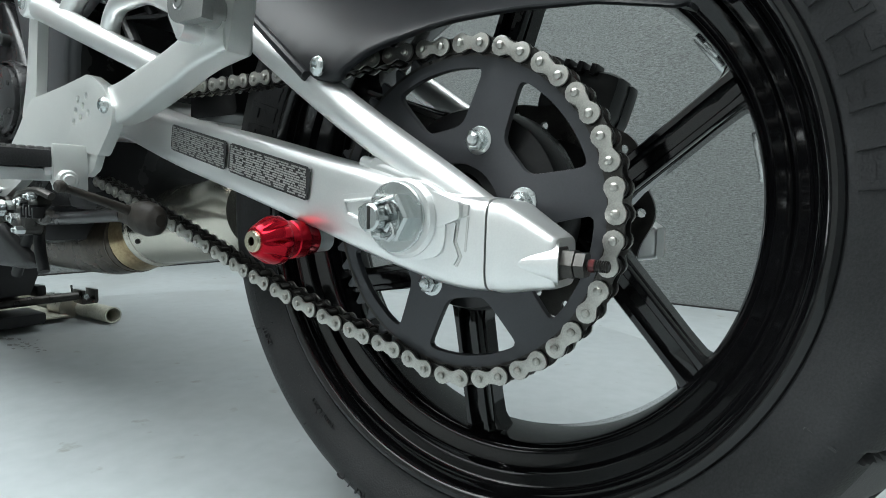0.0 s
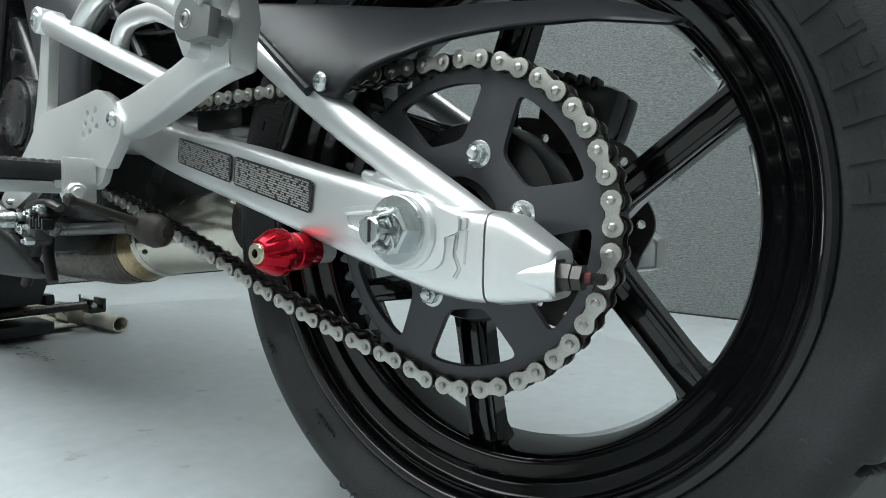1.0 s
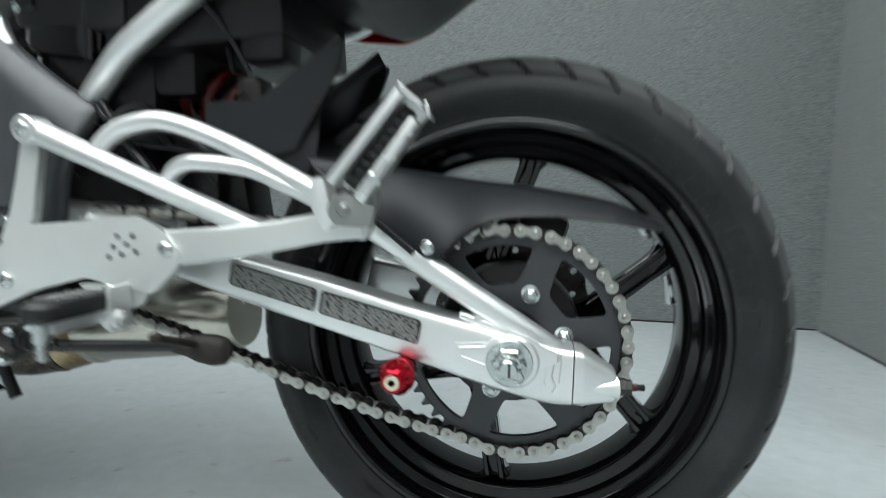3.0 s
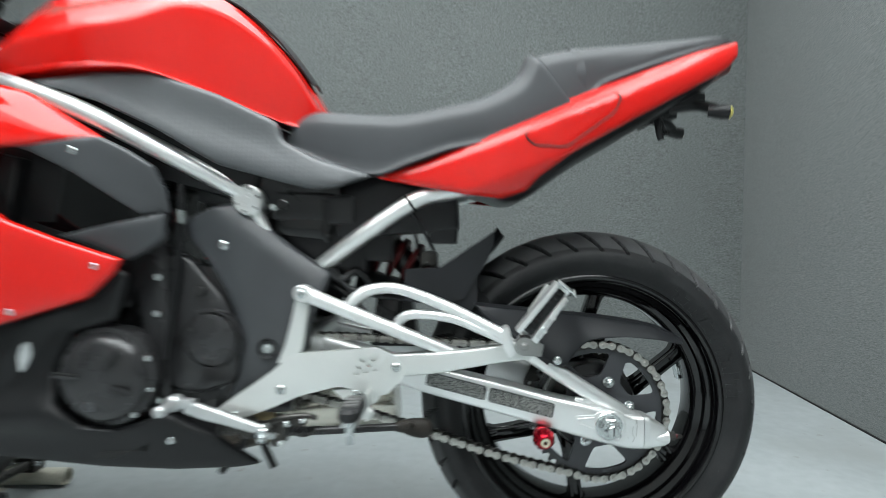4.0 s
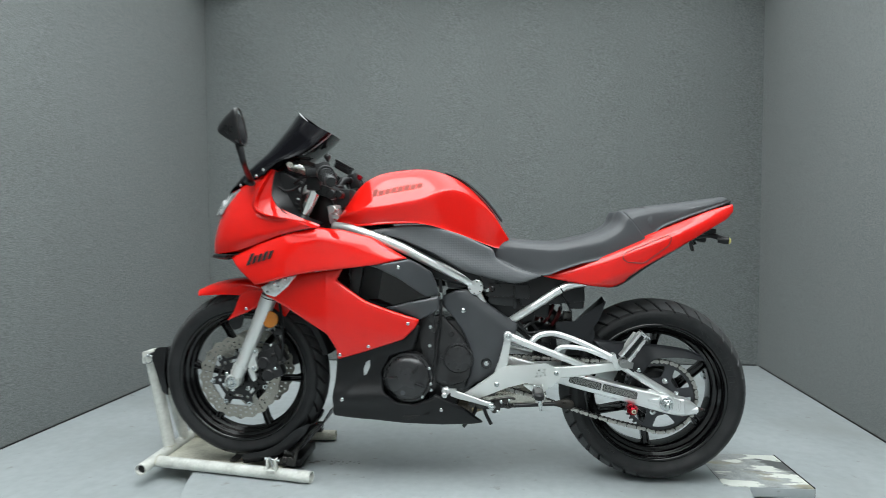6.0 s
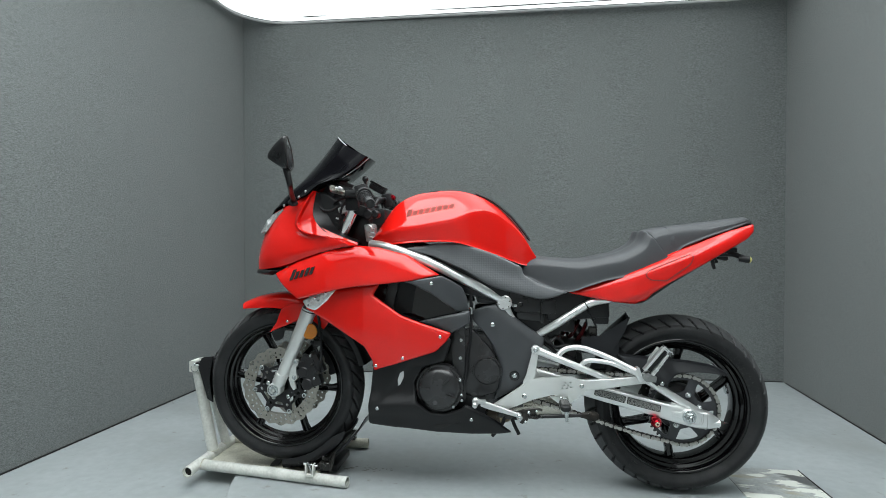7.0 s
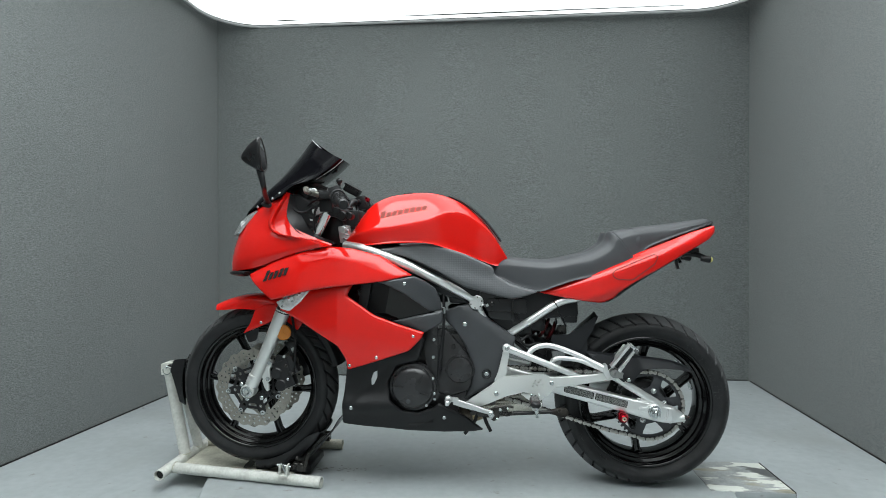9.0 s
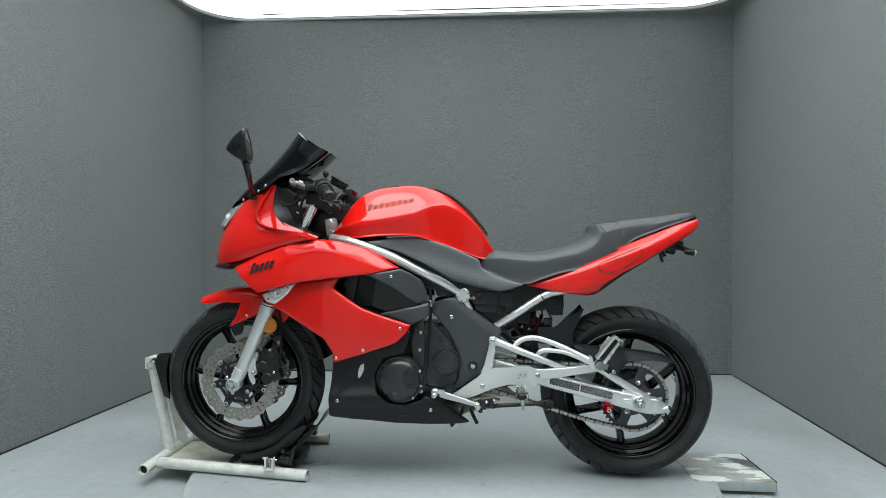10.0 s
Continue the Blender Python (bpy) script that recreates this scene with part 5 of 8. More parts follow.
for k, (dx, dy, dz) in enumerate(((0.03, 0.01, -0.06), (0.0, 0.03, -0.05))):
    part("cable", sweep([(-0.318, -0.115, 0.642), (-0.315 + dx * 0.4, -0.11 + dy, 0.62), (-0.31 + dx, -0.1 + dy, 0.6 + dz * 0.4)], 0.003, 8, 4), BLACK, seat_rail)

# airbox, battery box, loom behind the rails
part("air_box", joined(box((-0.55, 0, 0.70), (0.28, 0.2, 0.1), 0.02), box((-0.50, -0.075, 0.655), (0.12, 0.05, 0.06), 0.012), box((-0.44, -0.09, 0.645), (0.05, 0.03, 0.05), 0.008)), SEMI, bike, "black plastic air box")
part("air_box_end", joined(box((-0.50, -0.082, 0.628), (0.10, 0.03, 0.066), 0.012, Matrix.Rotation(0.1, 4, "Y")), disc((-0.537, -0.098, 0.652), 0.009, -0.006, 0.01, 16, 0.002), box((-0.463, -0.085, 0.625), (0.012, 0.036, 0.074), 0.004)), GLOSS, bike, "glossy black air box end")
part("rear_shroud", joined(box((-0.47, 0, 0.595), (0.15, 0.17, 0.13), 0.015), box((-0.40, -0.02, 0.60), (0.10, 0.12, 0.09), 0.012)), COCKPIT, bike, "black inner shroud behind the frame")
part("battery_box", joined(box((-0.345, 0, 0.655), (0.21, 0.2, 0.105), 0.012, Matrix.Rotation(-0.08, 4, "Y")), box((-0.265, -0.07, 0.63), (0.05, 0.05, 0.085), 0.008)), COCKPIT, bike, "black plastic battery box")
part("box_screw", bolt((-0.553, -0.098, 0.648), 0.006, 0.004), ZINC, bike)
shock = part("shock", joined(sweep([(-0.38, -0.02, 0.60), (-0.315, -0.02, 0.53)], 0.022, 16, 1), disc((-0.395, -0.02, 0.58), 0.03, -0.03, 0.03, 24, 0.004)), SEMI, bike, "black rear shock absorber")
coil = []
for k in range(90):
    t = k / 89
    a = 2 * math.pi * 4.5 * t
    base = Vector((-0.42, -0.02, 0.585)).lerp(Vector((-0.305, -0.02, 0.545)), t)
    coil.append(tuple(base + 0.033 * math.cos(a) * Vector((0.33, 0, 0.94)) + Vector((0, 0.033 * math.sin(a), 0))))
part("shock_spring", sweep(coil, 0.0065, 8, 1), SPRING, shock, "dark red coil spring")
part("shock_mount", joined(disc((-0.293, -0.06, 0.535), 0.02, -0.01, 0.08, 24, 0.003), bolt((-0.293, -0.07, 0.535), 0.008, 0.006, 0.012), sweep([(-0.26, -0.055, 0.52), (-0.225, -0.06, 0.515)], 0.009, 10, 1), box((-0.29, -0.06, 0.56), (0.03, 0.03, 0.03), 0.006)), DARKSTEEL, shock, "worn steel shock mount")
part("swing_bracket", joined(slab(rounded([(-0.40, 0.40), (-0.385, 0.50), (-0.33, 0.52), (-0.31, 0.40)], 0.01), -0.03, 0.03), box((-0.36, -0.035, 0.46), (0.035, 0.03, 0.07), 0.006)), SEMI, bike, "black linkage bracket")
part("inner_fender", patch([[(-0.42, -0.09, 0.50), (-0.42, 0, 0.54), (-0.42, 0.09, 0.50)], [(-0.33, -0.09, 0.49), (-0.33, 0, 0.515), (-0.33, 0.09, 0.49)], [(-0.25, -0.088, 0.495), (-0.25, 0, 0.51), (-0.25, 0.088, 0.495)], [(-0.18, -0.085, 0.475), (-0.2, 0, 0.525), (-0.18, 0.085, 0.475)]], 3, 4, thick=0.003), BLACK, bike, "black plastic inner fender")
for pts, r in (([(-0.47, -0.09, 0.56), (-0.44, -0.1, 0.525), (-0.41, -0.09, 0.54), (-0.38, -0.08, 0.50)], 0.006), ([(-0.45, -0.1, 0.545), (-0.42, -0.1, 0.51), (-0.37, -0.09, 0.515), (-0.33, -0.08, 0.49)], 0.005), ([(-0.47, -0.08, 0.53), (-0.43, -0.085, 0.50), (-0.40, -0.09, 0.47)], 0.007)):
    part("hose", sweep(pts, r, 10, 5), BLACK, bike, "black rubber hose")

# ---- rearset: bracket, tubes, pegs, lever, stand ----
PLATE = rounded([(-0.634, 0.314), (-0.54, 0.380), (-0.515, 0.402), (-0.50, 0.411), (-0.42, 0.418), (-0.368, 0.424), (-0.342, 0.412), (-0.321, 0.389), (-0.326, 0.372), (-0.352, 0.346), (-0.43, 0.359), (-0.49, 0.343), (-0.55, 0.317), (-0.605, 0.297)], 0.005, 3)
dots5 = [ring_points((-0.400 + 0.0125 * i + 0.005 * j, 0.381 + 0.0105 * j - 0.002 * i), 0.0036, 8) for i, j in ((0, 0), (0, 1), (1, 0.5), (0, 2), (1, 1.5), (2, 1), (1.2, 2.4))]
rearset = part("rearset_plate", slab(PLATE, -0.153, -0.142, dots5, 0.0015), BRACKET, bike, "silver footrest bracket with a cluster of holes")
part("strut", slab(rounded([(-0.497, 0.505), (-0.476, 0.505), (-0.489, 0.414), (-0.53, 0.392), (-0.514, 0.43)], 0.006), -0.152, -0.142, (), 0.003), BRACKET, rearset)
part("toe_arm", beam([(-0.37, 0.393, 0.016, -0.142, 0.006), (-0.325, 0.394, 0.0185, -0.140, 0.010), (-0.27, 0.4005, 0.0170, -0.146, 0.012), (-0.215, 0.410, 0.0150, -0.152, 0.012), (-0.170, 0.4195, 0.0145, -0.157, 0.012), (-0.128, 0.4270, 0.0165, -0.159, 0.012)], 3, 0.30), BRACKET, rearset, "silver cast footrest arm")
part("toe_hook", slab(rounded([(-0.152, 0.411), (-0.126, 0.4095), (-0.117, 0.444), (-0.121, 0.463), (-0.108, 0.486), (-0.087, 0.522), (-0.099, 0.529), (-0.128, 0.487), (-0.133, 0.454), (-0.152, 0.434)], 0.003, 2), -0.169, -0.152, (), 0.003), BRACKET, rearset, "silver cast hook behind the folded footpeg")
part("bracket_tube", joined(sweep([(-0.487, -0.147, 0.508), (-0.37, -0.152, 0.4635), (-0.238, -0.143, 0.4115)], [0.0135, 0.0115, 0.011], 18, 3), disc((-0.487, -0.147, 0.508), 0.0140, -0.015, 0.012, 26, 0.002)), SILVER, rearset)
part("bracket_tube", sweep([(-0.418, -0.150, 0.482), (-0.398, -0.146, 0.505), (-0.37, -0.145, 0.516), (-0.33, -0.148, 0.516), (-0.262, -0.156, 0.4935), (-0.205, -0.166, 0.468), (-0.168, -0.174, 0.451)], 0.0094, 16, 4), SILVER, rearset)
part("bracket_tube", sweep([(-0.338, -0.145, 0.447), (-0.334, -0.147, 0.463), (-0.322, -0.149, 0.4735), (-0.300, -0.153, 0.4775), (-0.245, -0.160, 0.4725), (-0.20, -0.168, 0.4565), (-0.166, -0.173, 0.443)], 0.0080, 16, 4), SILVER, rearset)
part("pivot_bolt", bolt((-0.487, -0.162, 0.508), 0.0072, 0.003, 0.0, False), ZINC, rearset)
for x, z, r in ((-0.336, 0.392, 0.0075), (-0.523, 0.352, 0.008), (-0.598, 0.312, 0.004)):
    part("bracket_bolt", bolt((x, -0.153, z), r, 0.005, 0.0, False), ZINC, rearset, "steel socket bolt")
# folded passenger peg: ribbed edge, flat bar, studded side and a flared tip
peg_m = Matrix.Translation((-0.1385, -0.184, 0.4480)) @ Matrix.Rotation(radians(-51), 4, "Y")


def on_peg(geo):
    """Peg parts, which narrow towards the tip on the studded side."""
    return moved(([(x, y, z * (1 - 4.2 * max(0.0, x)) if z < 0 else z) for x, y, z in geo[0]], geo[1]), peg_m)


knuckle = [(-0.137 + 0.0140 * math.cos(radians(a)), 0.437 + 0.0140 * math.sin(radians(a))) for a in range(75, 286, 15)] + [(-0.112, 0.4225), (-0.1085, 0.440)]
part("peg_hinge", joined(slab(knuckle, -0.197, -0.189, (), 0.0015), disc((-0.137, -0.176, 0.437), 0.0115, -0.014, 0.014, 28, 0.002)), HINGE, rearset, "dull grey footpeg hinge")
part("hinge_ear", slab(rounded([(-0.171, 0.462), (-0.160, 0.466), (-0.149, 0.424), (-0.158, 0.416), (-0.170, 0.436)], 0.004, 2), -0.186, -0.160, (), 0.002), SILVER, rearset, "silver clevis ear")
part("hinge_screw", joined(bolt((-0.137, -0.197, 0.437), 0.0045, 0.0018, 0.0, False), revolve([(0.0052, -0.0002), (0.0058, -0.0010), (0.0066, -0.0002)], (-0.137, -0.197, 0.437), 24)), HINGE, rearset)
part("hinge_clip", sweep([(-0.1440, -0.1945, 0.4520), (-0.1350, -0.1955, 0.4530), (-0.1230, -0.1945, 0.4470)], 0.0020, 8, 4), DARKSTEEL, rearset, "dark circlip")
foot = part("passenger_peg", on_peg(joined(box((0.052, -0.006, 0.0145), (0.098, 0.026, 0.0085), 0.0025), box((0.052, 0.004, -0.001), (0.094, 0.008, 0.034), 0.002), box((0.048, -0.006, -0.0135), (0.082, 0.020, 0.0125), 0.0025))), SILVER, rearset, "folded silver passenger footpeg")
part("peg_tip", on_peg(joined(box((0.101, -0.006, 0.002), (0.006, 0.030, 0.034), 0.0018), box((0.1015, -0.006, -0.022), (0.005, 0.026, 0.018), 0.0018, Matrix.Rotation(0.35, 4, "Y")))), CHROME, foot, "flared bright peg tip")
peg_pad = part("peg_pad", on_peg(box((0.052, -0.0035, 0.0015), (0.082, 0.012, 0.0150), 0.002)), RUBBER, foot, "black rubber pad")
for k in range(9):
    part("pad_rib", on_peg(box((0.018 + k * 0.0086, -0.0105, 0.0015), (0.0042, 0.004, 0.0135), 0.001)), RUBBER, peg_pad)
part("peg_tray", on_peg(box((0.032, -0.0165, -0.0130), (0.034, 0.002, 0.0085), 0.0008)), ALLOY, foot, "recessed alloy tray")
part("peg_screw", on_peg(bolt((0.030, -0.0175, -0.0130), 0.0040, 0.0018, 0.0, False)), ZINC, foot, "small cross-head screw")
for k in range(3):
    part("stud", on_peg(box((0.030 + k * 0.024, -0.0115, -0.0205), (0.005, 0.007, 0.003), 0.001)), ALLOY, foot)
# rider peg
part("peg_bracket", joined(box((-0.3790, -0.166, 0.3345), (0.005, 0.030, 0.044), 0.002), disc((-0.384, -0.170, 0.3225), 0.0098, -0.006, 0.012, 24, 0.002, "x"), disc((-0.384, -0.170, 0.3225), 0.0055, 0.0, 0.0145, 16, 0.001, "x")), BRACKET, rearset, "cast alloy footpeg clevis")
rider_peg = part("rider_peg", joined(box((-0.3955, -0.205, 0.3275), (0.024, 0.066, 0.012), 0.004), box((-0.396, -0.176, 0.3340), (0.030, 0.022, 0.018), 0.005)), ALLOY, rearset, "cast alloy rider footpeg")
pad_rubber = part("peg_rubber", joined(box((-0.3955, -0.206, 0.3420), (0.032, 0.066, 0.018), 0.006), disc((-0.3955, -0.236, 0.3420), 0.0160, -0.009, 0.009, 28, 0.004, "z")), RUBBER, rider_peg, "black ribbed rubber pad")
for k in range(8):
    part("pad_rib", box((-0.3955, -0.180 - 0.0072 * k, 0.3515), (0.023, 0.0044, 0.0035), 0.001), WORN, pad_rubber, "worn grey rib")
part("peg_feeler", joined(sweep([(-0.393, -0.240, 0.333), (-0.393, -0.240, 0.316)], 0.0065, 12, 1), sweep([(-0.393, -0.240, 0.318), (-0.392, -0.240, 0.300)], 0.0045, 10, 1)), ZINC, rider_peg, "short steel peg feeler")
part("peg_mount", slab(rounded([(-0.440, 0.352), (-0.352, 0.358), (-0.368, 0.333), (-0.385, 0.326), (-0.412, 0.331)], 0.005), -0.150, -0.143, (), 0.001), BRACKET, rearset, "cast web below the bracket")
part("mount_bolt", bolt((-0.402, -0.150, 0.349), 0.0055, 0.004, 0.0, False), ZINC, rearset)
part("plate_backing", box((-0.385, -0.1435, 0.392), (0.06, 0.003, 0.046), 0.0005), BRACKET, rearset)
part("peg_spring", sweep([(-0.392 + 0.006 * math.cos(k * 0.8), -0.166, 0.348 + 0.006 * math.sin(k * 0.8) - 0.0004 * k) for k in range(24)], 0.0017, 6, 1), ZINC, rearset, "steel return spring")
lever = part("shift_lever", joined(beam([(-0.668, 0.330, 0.011, -0.176, 0.006), (-0.64, 0.322, 0.0115, -0.178, 0.006), (-0.60, 0.311, 0.0095, -0.178, 0.006), (-0.555, 0.298, 0.0075, -0.178, 0.006), (-0.54, 0.295, 0.008, -0.178, 0.006)], 3), disc((-0.684, -0.178, 0.335), 0.0125, -0.01, 0.012, 24, 0.003), box((-0.665, -0.178, 0.336), (0.03, 0.014, 0.014), 0.004)), ALLOY, bike, "silver gear shift lever")
part("toe_rubber", disc((-0.684, -0.178, 0.335), 0.0085, -0.05, -0.008, 20, 0.003), ALLOY, lever)
part("lever_end", joined(disc((-0.54, -0.178, 0.292), 0.0095, -0.014, 0.01, 20, 0.002), revolve([(0.0, -0.02), (0.005, -0.0195), (0.007, -0.016), (0.007, -0.012)], (-0.54, -0.178, 0.286), 16)), ZINC, lever)
part("linkage", joined(disc((-0.575, -0.158, 0.290), 0.015, -0.010, 0.02, 20, 0.003), disc((-0.60, -0.16, 0.292), 0.012, -0.01, 0.02, 20, 0.003), sweep([(-0.62, -0.16, 0.31), (-0.59, -0.165, 0.30), (-0.56, -0.165, 0.30)], 0.005, 8, 3)), DARKSTEEL, bike, "oily dark shift linkage")
stand = part("side_stand", joined(sweep([(-0.56, -0.145, 0.279), (-0.45, -0.142, 0.2835), (-0.335, -0.139, 0.2905)], [0.0075, 0.0068, 0.0062], 14, 3), box((-0.555, -0.143, 0.283), (0.05, 0.02, 0.026), 0.005)), SEMI, bike, "folded black side stand")
part("stand_tang", joined(sweep([(-0.312, -0.132, 0.2905), (-0.313, -0.165, 0.3030), (-0.314, -0.198, 0.3150)], [0.0052, 0.0042, 0.0036], 12, 3), disc((-0.314, -0.200, 0.3155), 0.0055, -0.004, 0.004, 14, 0.002)), RUST, stand, "thin tang of the side stand")
part("stand_foot", sweep([(-0.340, -0.139, 0.2902), (-0.326, -0.137, 0.2905), (-0.312, -0.136, 0.2895), (-0.296, -0.135, 0.2880), (-0.284, -0.134, 0.2870), (-0.278, -0.134, 0.2868)], [0.0072, 0.0105, 0.0150, 0.0165, 0.0135, 0.0060], 24, 4, 0.75), RUST, stand, "worn brown-black stand foot")
for points in ([(-0.588, -0.125, 0.275), (-0.598, -0.13, 0.246), (-0.631, -0.13, 0.205)], [(-0.566, -0.125, 0.275), (-0.557, -0.13, 0.248), (-0.541, -0.132, 0.216)]):
    part("drain_hose", sweep(points, 0.0062, 12, 4), BLACK, bike, "black rubber drain hose")
# shift linkage below the footrest bracket
link_body = part("linkage", joined(box((-0.522, -0.150, 0.289), (0.030, 0.020, 0.034), 0.004, Matrix.Rotation(0.3, 4, "Y")), box((-0.497, -0.150, 0.300), (0.026, 0.016, 0.018), 0.003, Matrix.Rotation(-0.4, 4, "Y")), disc((-0.530, -0.150, 0.272), 0.011, -0.012, 0.012, 16, 0.002), sweep([(-0.545, -0.155, 0.297), (-0.52, -0.16, 0.308), (-0.485, -0.156, 0.312), (-0.465, -0.15, 0.306)], 0.0045, 10, 4), sweep([(-0.51, -0.148, 0.283), (-0.485, -0.15, 0.279), (-0.468, -0.15, 0.288)], 0.005, 10, 3)), DARKSTEEL, bike, "oily dark shift linkage")
for x, z, r in ((-0.534, 0.281, 0.0065), (-0.509, 0.300, 0.0055), (-0.520, 0.268, 0.005), (-0.484, 0.306, 0.0045), (-0.545, 0.295, 0.006)):
    part("link_nut", joined(disc((x, -0.161, z), r, -0.006, 0.004, 6, 0.001), disc((x, -0.166, z), r * 0.5, -0.004, 0.002, 10, 0.0006)), ZINC, link_body, "small steel nut")
for k in range(5):
    part("link_tooth", box((-0.510 + 0.008 * k, -0.158, 0.288 + 0.003 * (k % 2)), (0.004, 0.012, 0.012), 0.001), SEMI, link_body)

# ---- exhaust under the engine ----
can_m = Matrix.Translation((-0.578, 0.03, 0.262)) @ Matrix.Rotation(-0.13, 4, "Y")
can = part("muffler", moved(joined(revolve([(0.0, 0.0), (0.046, 0.0), (0.0525, 0.004), (0.053, 0.012), (0.0525, 0.02), (0.0525, 0.21), (0.044, 0.225), (0.0, 0.225)], (0, 0, 0), 44, "x"), revolve([(0.053, 0.0), (0.0555, 0.002), (0.0555, 0.008), (0.053, 0.011)], (0, 0, 0), 44, "x")), can_m), CAN, bike, "brushed steel underbelly muffler")
part("muffler_rivet", moved(disc((0.03, -0.049, -0.019), 0.0035, -0.003, 0.002, 12, 0.0008), can_m), DARKSTEEL, can)
part("exhaust_cone", sweep([(-0.574, 0.028, 0.258), (-0.592, 0.026, 0.252), (-0.620, 0.020, 0.245)], [0.046, 0.047, 0.049], 28, 4), HEADER, can, "heat tinted exhaust cone")
part("exhaust_weld", revolve([(0.0490, 0.0), (0.0508, 0.001), (0.0508, 0.003), (0.0490, 0.004)], (-0.620, 0.020, 0.245), 28, "x"), BURNT, can)
part("exhaust_header", joined(sweep([(-0.618, 0.020, 0.245), (-0.665, 0.012, 0.2385), (-0.74, 0.0, 0.236), (-0.81, -0.015, 0.232), (-0.89, -0.03, 0.238), (-0.96, -0.035, 0.29), (-0.985, -0.04, 0.40)], [0.0485, 0.051, 0.048, 0.040, 0.030, 0.024, 0.022], 24, 5), sweep([(-0.76, 0.05, 0.25), (-0.85, 0.06, 0.24), (-0.95, 0.06, 0.28), (-0.985, 0.06, 0.40)], 0.022, 16, 4)), BURNT, bike, "burnt exhaust headers")

# ---- engine ----
eng = part("engine", box((-0.72, 0, 0.42), (0.40, 0.19, 0.26), 0.02), ENGINE, bike, "black painted twin cylinder engine")
part("cylinder_block", box((-0.86, 0, 0.60), (0.2, 0.24, 0.22), 0.02, Matrix.Rotation(0.25, 4, "Y")), ENGINE, eng)
part("oil_pan", box((-0.80, 0, 0.31), (0.30, 0.2, 0.14), 0.02), ENGINE, eng)
part("gearbox", box((-0.58, 0, 0.44), (0.12, 0.2, 0.2), 0.02), ENGINE, eng)
part("airbox_shroud", joined(box((-0.78, 0, 0.765), (0.44, 0.24, 0.13), 0.03, Matrix.Rotation(0.25, 4, "Y")), box((-0.95, 0, 0.66), (0.12, 0.26, 0.26), 0.02)), BLACK, bike, "black inner shrouds above the engine")
COV = (-0.809, 0.369)
cover_ring = revolve([(0.0, -0.184), (0.02, -0.1835), (0.04, -0.1815), (0.055, -0.178), (0.065, -0.173), (0.071, -0.166), (0.0735, -0.157), (0.080, -0.155), (0.082, -0.150), (0.082, -0.12)], (COV[0], 0, COV[1]), 64)
clutch = part("generator_cover", cover_ring, ENGINE, eng, "round black engine cover with radial ribs")
for deg in (172, 52, -16):
    m = Matrix.Translation((COV[0], -0.1805, COV[1])) @ Matrix.Rotation(radians(-deg), 4, "Y") @ Matrix.Rotation(radians(-9), 4, "Z")
    part("rib", moved(box((0.046, 0, 0), (0.034, 0.005, 0.006), 0.0022), m), ENGINE, clutch)
    # black bar beside the rib instead of a shaded slot
    part("rib_slot", moved(box((0.046, 0.0003, -0.0052), (0.034, 0.003, 0.003), 0.0008), m), SLOT, clutch)
part("maker_plate", disc((COV[0] - 0.012, 0, COV[1] - 0.042), 0.009, -0.1825, -0.175, 6, 0.001), SATIN, clutch, "small cast mark")
for deg in (24, -14, -52):
    a = radians(deg)
    part("cover_bolt", bolt((COV[0] + 0.0775 * math.cos(a), -0.156, COV[1] + 0.0775 * math.sin(a)), 0.005, 0.005), ZINC, clutch)
# sprocket cover with the second round cap
SC = (-0.648, 0.4265)
side_case = rounded([(-0.7384, 0.5599), (-0.7027, 0.5700), (-0.6315, 0.4937), (-0.6010, 0.4326), (-0.6112, 0.3512), (-0.6824, 0.3258), (-0.7333, 0.3410)], 0.02)
case = part("sprocket_cover", shell(side_case, lambda x, z: -0.113 - 0.008 * math.exp(-((x - SC[0]) ** 2 + (z - SC[1]) ** 2) / 0.006), 0.02, 0.03, 0.008), ENGINE, eng, "black cast sprocket cover")
part("round_cap", revolve([(0.0, -0.1350), (0.0385, -0.1350), (0.0425, -0.1330), (0.0435, -0.1240), (0.0455, -0.1240), (0.0465, -0.1290), (0.0490, -0.1285), (0.0505, -0.1240), (0.0505, -0.1070)], (SC[0], 0, SC[1]), 56), ENGINE, case, "round charcoal cap")
for k in range(6):
    a = radians(30 + 60 * k)
    part("cap_screw", disc((SC[0] + 0.035 * math.cos(a), 0, SC[1] + 0.035 * math.sin(a)), 0.0035, -0.1342, -0.1362, 12, 0.0004), SLOT, case)
part("oil_plug", disc((-0.6702, 0, 0.5059), 0.008, -0.1250, -0.1070, 16, 0.001), SLOT, case)
for x, z in ((-0.7384, 0.5293), (-0.7404, 0.4683), (-0.7363, 0.3767), (-0.7363, 0.3227)):
    part("case_bolt", bolt((x, -0.1250, z), 0.0062, 0.005), ZINC, eng, "zinc plated bolt")
part("case_flange", joined(slab(rounded([(-0.785, 0.53), (-0.745, 0.60), (-0.728, 0.60), (-0.722, 0.32), (-0.75, 0.30), (-0.765, 0.45)], 0.01), -0.1220, -0.0870)), ENGINE, eng)
